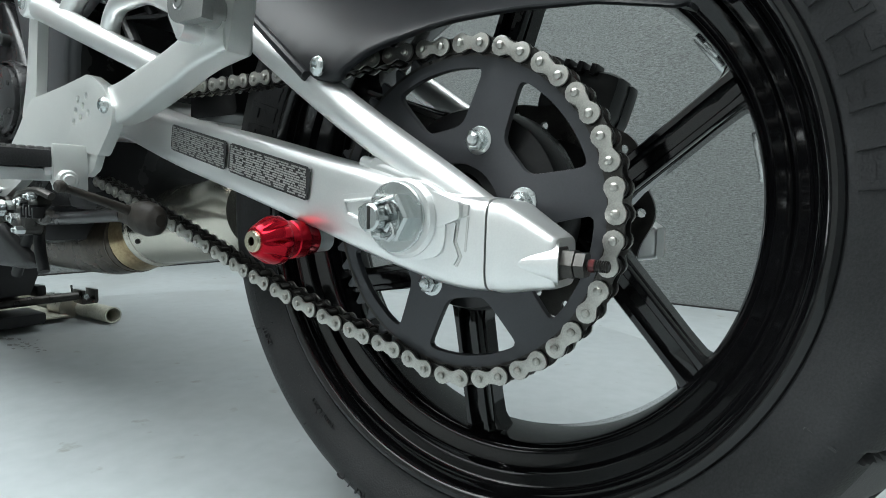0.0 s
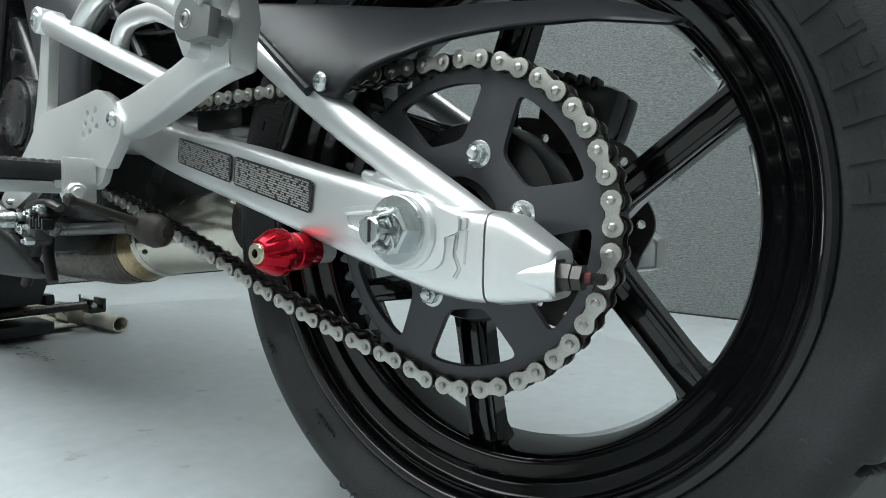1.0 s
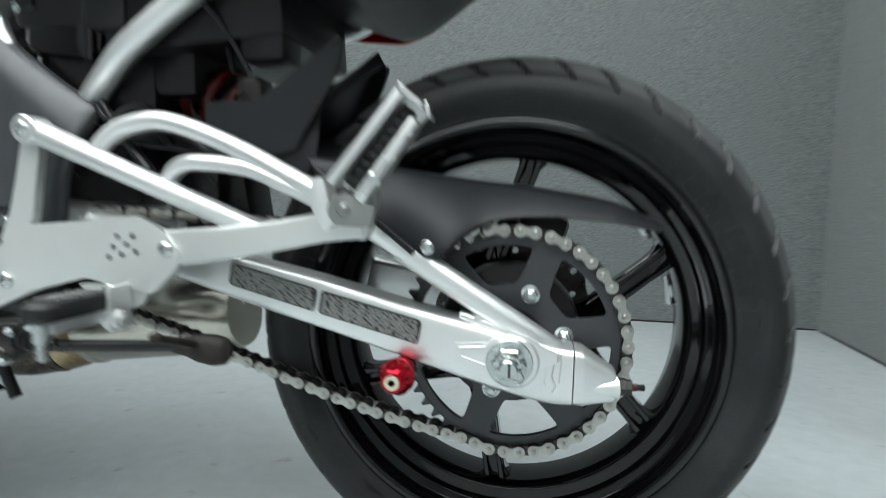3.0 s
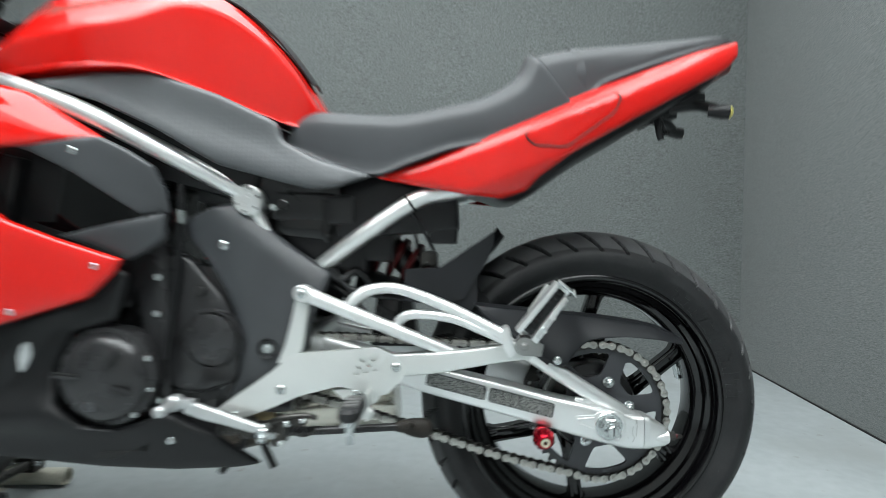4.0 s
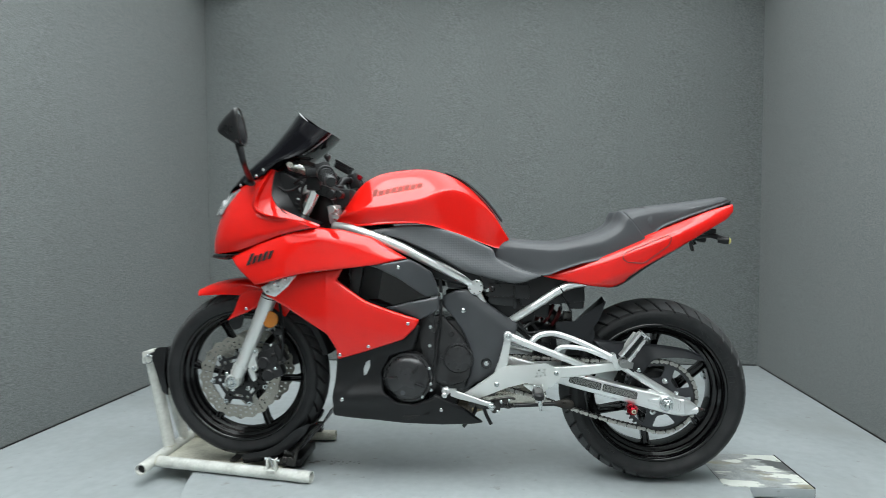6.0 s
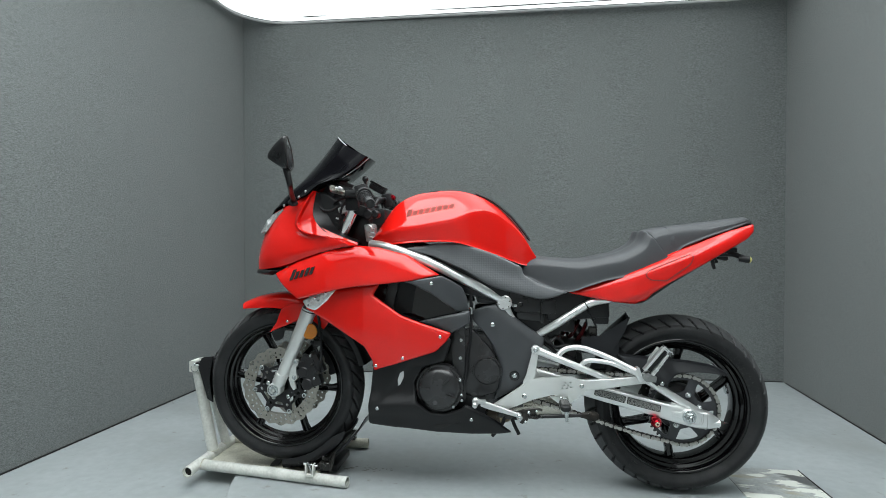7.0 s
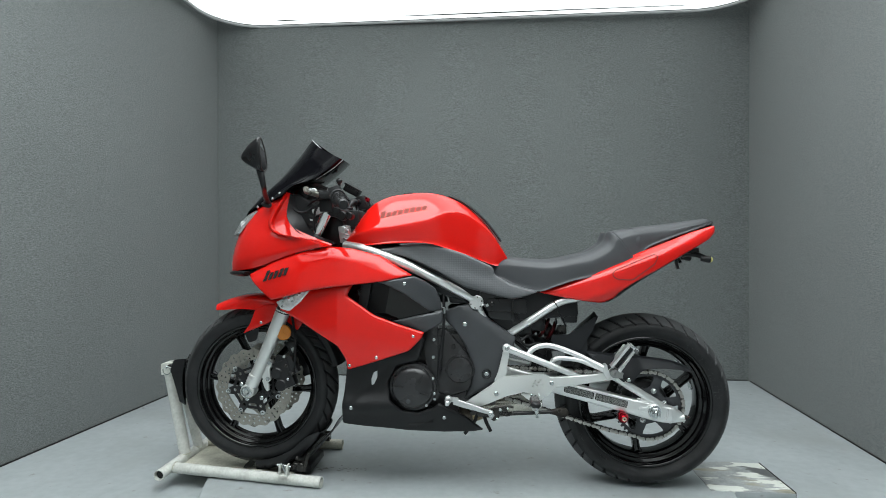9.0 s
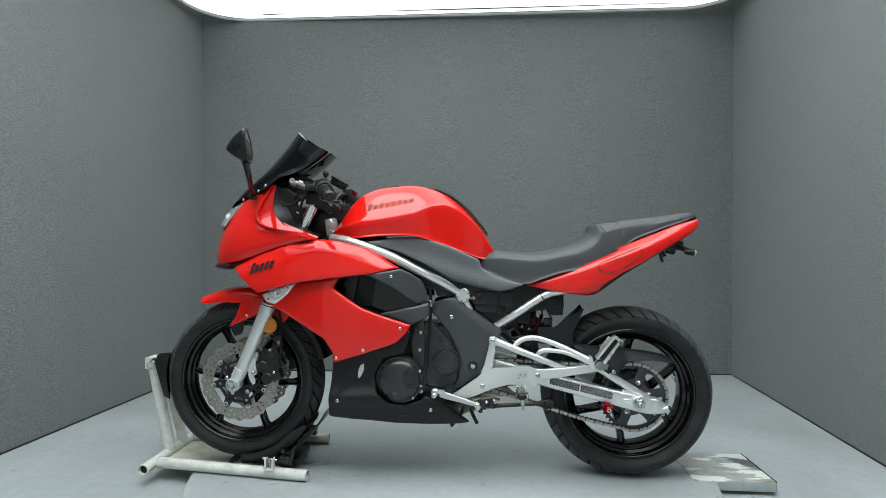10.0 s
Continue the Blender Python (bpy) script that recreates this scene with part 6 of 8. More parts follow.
# charcoal frame cover
FCOV = rounded([(-0.7070, 0.6251), (-0.6615, 0.6453), (-0.6007, 0.6575), (-0.5723, 0.6291), (-0.5501, 0.6048), (-0.4994, 0.5684), (-0.4518, 0.5390), (-0.4609, 0.5106), (-0.4812, 0.4651), (-0.4873, 0.4124), (-0.5197, 0.3840), (-0.5602, 0.3597), (-0.6331, 0.3152), (-0.6129, 0.3638), (-0.6048, 0.4144), (-0.6129, 0.4651), (-0.6311, 0.5106), (-0.6665, 0.5613), (-0.7020, 0.5967)], 0.008, 3)


def fcov_y(x, z):
    edge = 0.66 - 0.8 * (x + 0.6) - 0.05
    left = -0.63 + 0.25 * max(0.0, 0.56 - z)
    return -0.122 + 0.42 * max(0.0, z - edge) + 0.02 * max(0.0, 0.5 - z) + 0.22 * max(0.0, left + 0.015 - x)


for flip in (False, True):
    g = shell(FCOV, fcov_y, 0.004, 0.02, 0.007)
    fc = part("frame_cover", mirrored(g) if flip else g, SATIN, bike, "charcoal plastic frame cover")
    if not flip:
        near_cover = fc
part("cover_screw", bolt((-0.631, fcov_y(-0.631, 0.583), 0.583), 0.008, 0.004, 0.0, False), ZINC, near_cover, "steel cover screw")
BC = (-0.5559, 0.4114)
part("pivot_cup", revolve([(0.0175, -0.121), (0.0165, -0.125), (0.014, -0.1235), (0.0125, -0.114), (0.0, -0.113)], (BC[0], 0, BC[1]), 28), BLACK, near_cover, "recessed black cup")
part("pivot_nut", bolt((BC[0], -0.1145, BC[1]), 0.0095, 0.008, 0.0), ZINC, near_cover, "zinc pivot bolt")
# black hoses and clips by the cylinder
part("breather_hose", sweep([(-0.708, -0.105, 0.70), (-0.704, -0.116, 0.636), (-0.706, -0.122, 0.555), (-0.716, -0.128, 0.474), (-0.722, -0.14, 0.395)], 0.0055, 10, 5), BLACK, bike, "black rubber hose")
part("hose_clip", revolve([(0.0065, -0.012), (0.0085, -0.01), (0.0085, 0.01), (0.0065, 0.012)], (-0.704, -0.117, 0.630), 16, "z"), ZINC, bike, "bright hose clip")

# ---- fairings ----
def mid_top(x):
    """The seam between the cowl and the side fairing."""
    return float(np.interp(x, [-1.39, -1.30, -1.22, -1.08, -0.92, -0.80], [0.762, 0.800, 0.826, 0.856, 0.826, 0.765]))


def mid_y(x, z):
    back = max(0.0, min(1.0, (x + 1.05) / 0.26))
    front = max(0.0, min(1.0, (-1.18 - x) / 0.22))
    low = max(0.0, 0.79 - z)
    roll = max(0.0, z - mid_top(x) + 0.058)
    return -0.222 + 0.055 * back ** 1.3 + 0.050 * front ** 1.5 + 7.6 * roll ** 2 - 0.014 * math.sin(min(1.0, low / 0.1) * 1.5)


MID = rounded([(-1.392, 0.757), (-1.34, 0.712), (-1.288, 0.672), (-1.24, 0.684), (-1.154, 0.706), (-1.086, 0.718), (-0.99, 0.727), (-0.90, 0.737), (-0.808, 0.7555), (-0.86, 0.787), (-0.918, 0.824), (-1.012, 0.848), (-1.080, 0.8555), (-1.1625, 0.8435), (-1.2186, 0.8256), (-1.2992, 0.800), (-1.338, 0.782), (-1.380, 0.764)], 0.005, 2)
for flip in (False, True):
    g = shell(MID, mid_y, 0.004, 0.018, 0.007)
    ob = part("upper_side_fairing", mirrored(g) if flip else g, RED, bike, "glossy red upper side fairing")
    if not flip:
        near_mid = ob
slanted_word(-1.318, 0.735, 5, 0.013, 0.036, 0.0055, 0.28, 0.3, INK, near_mid, mid_y, 11, "fairing_mark", 0.0045)


def low_y(x, z):
    fold = 0.60 - (x + 1.02) * 0.32
    front = max(0.0, min(1.0, (-1.06 - x) / 0.22))
    return -0.215 + 0.045 * front + 0.07 * max(0.0, fold - 0.03 - z) + 0.10 * max(0.0, z - fold - 0.03) + 0.03 * max(0.0, min(1.0, (x + 0.95) / 0.2))


LOW = rounded([(-1.280, 0.636), (-1.215, 0.672), (-1.164, 0.703), (-1.10, 0.714), (-1.03, 0.722), (-1.006, 0.728), (-1.028, 0.688), (-0.931, 0.622), (-0.854, 0.592), (-0.766, 0.562), (-0.779, 0.538), (-0.817, 0.500), (-0.912, 0.470), (-1.026, 0.435), (-1.030, 0.468), (-1.059, 0.516), (-1.127, 0.554), (-1.206, 0.600)], 0.006, 2)
for flip in (False, True):
    g = shell(LOW, low_y, 0.004, 0.02, 0.007)
    ob = part("lower_side_fairing", mirrored(g) if flip else g, RED, bike, "glossy red lower side fairing")
    if not flip:
        near_low = ob
for x, z in ((-0.802, 0.551), (-0.926, 0.480), (-1.018, 0.452)):
    part("fairing_screw", bolt((x, low_y(x, z), z), 0.0055, 0.003, 0.0, False), ZINC, near_low, "small steel screw")
# clear turn signal between the panels
SIG = rounded([(-1.289, 0.662), (-1.24, 0.684), (-1.157, 0.708), (-1.191, 0.666), (-1.238, 0.630), (-1.272, 0.638)], 0.006, 2)
for flip in (False, True):
    g = shell(SIG, lambda x, z: low_y(x, z) - 0.006 if x > -1.3 else -0.15, 0.012, 0.015, 0.006)
    ob = part("front_indicator", mirrored(g) if flip else g, LENS, bike, "clear faceted front turn signal")
    if not flip:
        near_sig = ob
for k in range(7):
    for q in range(2):
        x, z = -1.262 + 0.013 * k, 0.651 + 0.0062 * k + 0.013 * q - 0.004
        if q == 0 and k > 4:
            continue
        part("lens_facet", moved(box((0, 0, 0), (0.0085, 0.003, 0.0095), 0.0012), Matrix.Translation((x, low_y(x, z) - 0.0065, z)) @ Matrix.Rotation(-0.45, 4, "Y") @ Matrix.Rotation(0.25 * (k % 3 - 1), 4, "Z")), CHROME if (k + q) % 3 == 0 else LENS, near_sig)

# front cowl
COWL = [[(-1.512, 0.0, 0.762), (-1.502, -0.055, 0.763), (-1.470, -0.115, 0.766), (-1.410, -0.150, 0.774), (-1.345, -0.166, 0.788), (-1.225, -0.182, 0.829), (-1.088, -0.184, 0.8585)],
        [(-1.513, 0.0, 0.80), (-1.499, -0.065, 0.805), (-1.456, -0.130, 0.812), (-1.395, -0.163, 0.818), (-1.330, -0.179, 0.826), (-1.225, -0.188, 0.847), (-1.115, -0.185, 0.868)],
        [(-1.508, 0.0, 0.85), (-1.487, -0.068, 0.855), (-1.437, -0.132, 0.866), (-1.375, -0.162, 0.872), (-1.310, -0.174, 0.876), (-1.235, -0.179, 0.879), (-1.160, -0.178, 0.881)],
        [(-1.498, 0.0, 0.895), (-1.472, -0.067, 0.900), (-1.418, -0.126, 0.910), (-1.375, -0.148, 0.912), (-1.338, -0.158, 0.910), (-1.305, -0.163, 0.906), (-1.272, -0.167, 0.901)],
        [(-1.485, 0.0, 0.935), (-1.456, -0.062, 0.942), (-1.405, -0.112, 0.952), (-1.372, -0.131, 0.957), (-1.345, -0.141, 0.957), (-1.322, -0.147, 0.952), (-1.300, -0.151, 0.945)],
        [(-1.462, 0.0, 0.968), (-1.440, -0.055, 0.972), (-1.395, -0.098, 0.985), (-1.355, -0.118, 0.999), (-1.318, -0.130, 1.014), (-1.283, -0.137, 1.029), (-1.249, -0.141, 1.0455)]]
full = [row + [(x, -y, z) for x, y, z in reversed(row[:-1])] for row in COWL]
cowl = part("front_cowl", patch(full, 5, 4, thick=0.004), RED, bike, "glossy red front cowl")
inner = [[(-1.247, -0.138, 1.043), (-1.257, -0.147, 0.966), (-1.228, -0.159, 0.922), (-1.190, -0.168, 0.897), (-1.100, -0.17, 0.868)], [(-1.235, -0.115, 1.03), (-1.215, -0.12, 0.97), (-1.18, -0.125, 0.915), (-1.14, -0.13, 0.89), (-1.09, -0.135, 0.872)]]
for flip in (False, True):
    g = patch(inner, 3, 4, thick=0.004)
    part("inner_panel", mirrored(g) if flip else g, COCKPIT, bike, "black inner cowl panel")
lip = [[(-1.250, -0.1415, 1.0455), (-1.302, -0.1515, 0.945), (-1.274, -0.1675, 0.901), (-1.160, -0.1785, 0.881), (-1.088, -0.1845, 0.8585)], [(-1.247, -0.136, 1.044), (-1.257, -0.143, 0.966), (-1.228, -0.156, 0.922), (-1.150, -0.171, 0.887), (-1.085, -0.180, 0.864)]]
for flip in (False, True):
    g = patch(lip, 2, 4, thick=0.004)
    part("cowl_edge", mirrored(g) if flip else g, RED, bike, "red inner edge of the cowl")
chin = [[(-1.512, 0.0, 0.763), (-1.47, -0.114, 0.766), (-1.39, -0.16, 0.769)], [(-1.520, 0.0, 0.755), (-1.478, -0.115, 0.757), (-1.40, -0.158, 0.760)], [(-1.50, 0.0, 0.748), (-1.45, -0.10, 0.75), (-1.40, -0.14, 0.752)]]
part("chin_duct", patch([r + [(x, -y, z) for x, y, z in reversed(r[:-1])] for r in chin], 2, 4, thick=0.003), BLACK, bike, "black chin duct")
for s in (-1, 1):
    lens = [[(-1.503, s * 0.012, 0.900), (-1.482, s * 0.07, 0.898), (-1.445, s * 0.115, 0.905)], [(-1.488, s * 0.014, 0.93), (-1.464, s * 0.066, 0.933), (-1.415, s * 0.113, 0.945)], [(-1.462, s * 0.02, 0.962), (-1.442, s * 0.057, 0.966), (-1.375, s * 0.115, 0.985)]]
    lens = [[(x - 0.006, y * 1.02, z) for x, y, z in row] for row in lens]
    part("headlight", patch(lens, 3, 4, thick=0.008 * (1 if s < 0 else -1)), HEADLAMP, bike, "clear faceted headlight")
for s in (-1, 1):
    part("headlight_reflector", disc((-1.44, s * 0.085, 0.93), 0.020, -0.012, 0.0, 28, 0.004, "x"), HEADLAMP, bike)

# smoked screen
SCREEN = [[(-1.475, 0.0, 0.966), (-1.452, -0.06, 0.972), (-1.392, -0.112, 0.996), (-1.325, -0.140, 1.020), (-1.262, -0.150, 1.036)],
          [(-1.415, 0.0, 1.034), (-1.395, -0.062, 1.038), (-1.335, -0.114, 1.05), (-1.265, -0.142, 1.062), (-1.220, -0.150, 1.069)],
          [(-1.325, 0.0, 1.124), (-1.305, -0.062, 1.122), (-1.245, -0.112, 1.114), (-1.195, -0.140, 1.112), (-1.150, -0.150, 1.090)],
          [(-1.26, 0.0, 1.195), (-1.243, -0.062, 1.188), (-1.19, -0.112, 1.165), (-1.140, -0.138, 1.146), (-1.090, -0.150, 1.128)],
          [(-1.212, 0.0, 1.256), (-1.194, -0.06, 1.243), (-1.145, -0.108, 1.205), (-1.098, -0.134, 1.177), (-1.056, -0.146, 1.158)]]
SCREEN = [[a, (Vector(a).lerp(Vector(c), 0.55) + Vector((-0.004, -0.006, 0.003))), c, Vector(c).lerp(Vector(e), 0.5), e] for a, b, c, d, e in SCREEN]
SCREEN_PATCH = patch([row + [(x, -y, z) for x, y, z in reversed(row[:-1])] for row in SCREEN], 4, 4, thick=0.003)
screen = part("windscreen", SCREEN_PATCH, TINT, bike, "dark smoked windscreen")
part("screen_edge", sweep([tuple(Vector(p) + Vector((0.0, -0.001, 0.001))) for p in SCREEN[-1][:3]], [0.0012, 0.0022, 0.0006], 8, 5), ALLOY, screen, "thin pale line along the edge of the screen")
part("screen_edge", sweep([tuple(Vector(row[-1]) + Vector((0.0015, -0.001, 0.0))) for row in SCREEN[:1:-1]], [0.0008, 0.0014, 0.0008], 8, 5), ALLOY, screen, "thin pale line along the edge of the screen")
for x, y, z in ((-1.376, -0.114, 0.997), (-1.309, -0.143, 1.024), (-1.283, -0.145, 1.043)):
    part("screen_screw", revolve([(0.0, -0.004), (0.004, -0.0035), (0.0055, -0.001), (0.0055, 0.002)], (x, y - 0.003, z), 14), CHROME, screen, "bright screw head")

# black panels under the tank and the belly pan
def duct_y(x, z):
    return -0.198 + 0.05 * max(0.0, min(1.0, (x + 0.83) / 0.11))


DUCT = rounded([(-0.9250, 0.7342), (-0.8519, 0.7449), (-0.8002, 0.7539), (-0.7670, 0.7366), (-0.7324, 0.7122), (-0.7153, 0.6727), (-0.7087, 0.6344), (-0.7472, 0.6309), (-0.7872, 0.6602), (-0.8302, 0.6938), (-0.9006, 0.7274)], 0.004, 2)
part("duct_floor", shell(rounded([(-1.06, 0.69), (-1.03, 0.735), (-0.95, 0.745), (-0.83, 0.70), (-0.73, 0.64), (-0.75, 0.60), (-0.86, 0.59), (-0.96, 0.62)], 0.01, 2), lambda x, z: -0.128 + 0.05 * (z - 0.66), 0.004, 0.02, 0.004), GLOSS, bike, "black inner duct panel")
part("duct_clip", joined(disc((-0.985, -0.12, 0.715), 0.006, -0.008, 0.002, 12, 0.001), disc((-0.962, -0.12, 0.703), 0.005, -0.008, 0.002, 12, 0.001), disc((-1.005, -0.12, 0.70), 0.004, -0.008, 0.002, 10, 0.001)), SEMI, bike)
d1 = part("duct_panel", shell(DUCT, duct_y, 0.004, 0.02, 0.006), SATIN, bike, "charcoal panel beside the radiator")
part("panel_screw", bolt((-0.831, duct_y(-0.831, 0.729), 0.729), 0.006, 0.003, 0.0, False), ZINC, d1)
BAND = rounded([(-0.88, 0.597), (-0.80, 0.616), (-0.746, 0.627), (-0.705, 0.636), (-0.704, 0.594), (-0.74, 0.572), (-0.77, 0.558), (-0.841, 0.585)], 0.004, 2)
part("duct_panel", shell(BAND, lambda x, z: -0.172 + 0.10 * abs(z - 0.612), 0.004, 0.02, 0.008), SATIN, bike, "charcoal lower duct panel")
part("duct_panel", mirrored(shell(DUCT, duct_y, 0.004, 0.03, 0.006)), SATIN, bike, "charcoal panel beside the radiator")
part("radiator", box((-1.0, 0, 0.58), (0.035, 0.30, 0.30), 0.004, Matrix.Rotation(0.2, 4, "Y")), SEMI, bike, "black radiator")
BELLY = rounded([(-1.040, 0.436), (-0.95, 0.462), (-0.875, 0.482), (-0.815, 0.505), (-0.782, 0.545), (-0.768, 0.535), (-0.79, 0.462), (-0.865, 0.44), (-0.895, 0.385), (-0.885, 0.325), (-0.845, 0.290), (-0.79, 0.283), (-0.735, 0.302), (-0.720, 0.317), (-0.685, 0.300), (-0.625, 0.268), (-0.565, 0.219), (-0.60, 0.214), (-0.70, 0.214), (-0.823, 0.216), (-0.942, 0.2265), (-1.056, 0.237), (-1.058, 0.25), (-1.052, 0.31)], 0.006, 2)


def belly_y(x, z):
    off = x + 1.0 - (z - 0.32) * 0.85          # distance from the scoop's valley
    fade = max(0.0, min(1.0, (z - 0.295) / 0.03)) * max(0.0, min(1.0, (0.475 - z) / 0.03))
    scoop = 0.009 * fade * math.exp(-(off / (0.055 if off > 0 else 0.020)) ** 2)
    return scoop - 0.165 + 0.35 * max(0.0, 0.285 - z) ** 1.0 * 0.6 - 0.02 * math.exp(-((z - 0.31) / 0.03) ** 2) * max(0.0, min(1.0, (-0.80 - x) / 0.1)) + 0.02 * max(0.0, min(1.0, (x + 0.70) / 0.14))


for flip in (False, True):
    g = shell(BELLY, belly_y, 0.004, 0.02, 0.008)
    ob = part("belly_pan", mirrored(g) if flip else g, BLACK, bike, "matt black belly pan side")
    if not flip:
        near_belly = ob
part("belly_floor", patch([[(-1.05, -0.14, 0.237), (-0.98, -0.14, 0.230), (-0.90, -0.14, 0.226)], [(-1.06, 0.0, 0.215), (-0.98, 0.0, 0.205), (-0.92, 0.0, 0.202)], [(-1.05, 0.14, 0.237), (-0.98, 0.14, 0.230), (-0.90, 0.14, 0.226)]], 4, 4, thick=0.004), BLACK, bike, "matt black belly pan floor")
part("belly_slot", shell(rounded([(-0.953, 0.396), (-0.944, 0.420), (-0.931, 0.427), (-0.932, 0.402), (-0.944, 0.378), (-0.953, 0.372)], 0.003, 2), lambda x, z: belly_y(x, z) - 0.0015, 0.003, 0.02, 0.002), ALLOY, near_belly, "pale slot in the belly pan")
# black panel in place of the vent's shaded opening
part("belly_vent", shell(rounded([(-0.82, 0.246), (-0.74, 0.250), (-0.735, 0.262), (-0.80, 0.232), (-0.83, 0.232)], 0.003, 2), lambda x, z: belly_y(x, z) - 0.002, 0.003, 0.02, 0.002), SLOT, near_belly)
for x, z in ((-0.70, 0.268), (-1.02, 0.30)):
    part("belly_screw", bolt((x, belly_y(x, z), z), 0.006, 0.003, 0.0, False), ZINC, near_belly)

# ---- fork, front wheel, brakes ----
front = part("front_wheel", rim(FRONT, 0.231, 0.047, 0.195), GLOSS, bike, "gloss black cast front rim")
worn(part("tyre", tyre(FRONT, 0.299, 0.060, 0.227, 0.049, 17, -0.7), RUBBER, front, "black road tyre with curved tread grooves", crisp=50), FRONT, 0.299, 0.060, 0.074)
for k in range(3):
    for s in (-1, 1):
        part("spoke", spoke(FRONT, (0.045, -36 + 120 * k + 14 * s), (0.199, -36 + 120 * k + 31.5 * s), 0.0125, 0.0105, -0.014, 0.014), GLOSS, front)
part("hub", revolve([(0.012, -0.062), (0.036, -0.062), (0.038, -0.05), (0.032, -0.03), (0.032, 0.03), (0.038, 0.05), (0.036, 0.062), (0.012, 0.062)], FRONT, 40), GLOSS, front)


RIVET = radians(126)        # sets where the seven rivets stand


def wave_disc(y):
    c = (FRONT[0], FRONT[2])
    outer = [(c[0] + (0.1428 + 0.0034 * math.cos(20 * a)) * math.cos(a), c[1] + (0.1428 + 0.0034 * math.cos(20 * a)) * math.sin(a)) for a in np.linspace(0, 2 * math.pi, 200, endpoint=False)]
    inner_edge = [(c[0] + (0.1010 + 0.0022 * math.cos(7 * a + RIVET)) * math.cos(a), c[1] + (0.1010 + 0.0022 * math.cos(7 * a + RIVET)) * math.sin(a)) for a in np.linspace(0, 2 * math.pi, 100, endpoint=False)]
    drilled = []
    for k in range(40):
        a = 2 * math.pi * k / 40
        for r in ((0.1085, 0.1240) if k % 2 else (0.1160, 0.1320)):
            drilled.append(ring_points((c[0] + r * math.cos(a), c[1] + r * math.sin(a)), 0.0041, 8))
    return slab(outer, y - 0.0025, y + 0.0025, [inner_edge] + drilled, 0)


def carrier(y):
    c = (FRONT[0], FRONT[2])
    out, cut = [], []
    for k in range(7):
        a = (2 * math.pi * k - RIVET) / 7
        for d, r in ((-0.42, 0.077), (-0.20, 0.080), (-0.11, 0.0985), (0.11, 0.0985), (0.20, 0.080)):
            out.append((c[0] + r * math.cos(a + d), c[1] + r * math.sin(a + d)))
        a += math.pi / 7
        cut.append(rounded([(c[0] + r * math.cos(a + d), c[1] + r * math.sin(a + d)) for r, d in ((0.059, -0.22), (0.071, -0.27), (0.071, 0.27), (0.059, 0.22))], 0.005, 2))
        a -= math.pi / 7
        cut.append(ring_points((c[0] + 0.073 * math.cos(a), c[1] + 0.073 * math.sin(a)), 0.006, 12))
    return slab(out, y - 0.003, y + 0.003, [ring_points(c, 0.028, 32)] + cut, 0.0008)


for y in (-0.068, 0.068):
    d = part("brake_disc", wave_disc(y), DISC, front, "drilled steel wave brake disc")
    part("disc_carrier", carrier(y - 0.001 if y < 0 else y + 0.001), SEMI, front, "black disc carrier")
    if y < 0:
        for k in range(7):
            a = (2 * math.pi * k - RIVET) / 7
            x, z = FRONT[0] + 0.0975 * math.cos(a), FRONT[2] + 0.0975 * math.sin(a)
            part("disc_rivet", revolve([(0.0, -0.002), (0.0045, -0.002), (0.0048, -0.0055), (0.0085, -0.006), (0.0098, -0.004), (0.0098, 0.002)], (x, y - 0.001, z), 18), ZINC, front)
        for k in range(5):
            a = 2 * math.pi * k / 5 + radians(22)
            part("disc_bolt", joined(bolt((FRONT[0] + 0.048 * math.cos(a), y - 0.004, FRONT[2] + 0.048 * math.sin(a)), 0.0085, 0.006, 0.0, False)), ZINC, front)
LOWER = [(-1.4145, -0.103, 0.333), (-1.372, -0.103, 0.430), (-1.325, -0.103, 0.535), (-1.288, -0.103, 0.625)]
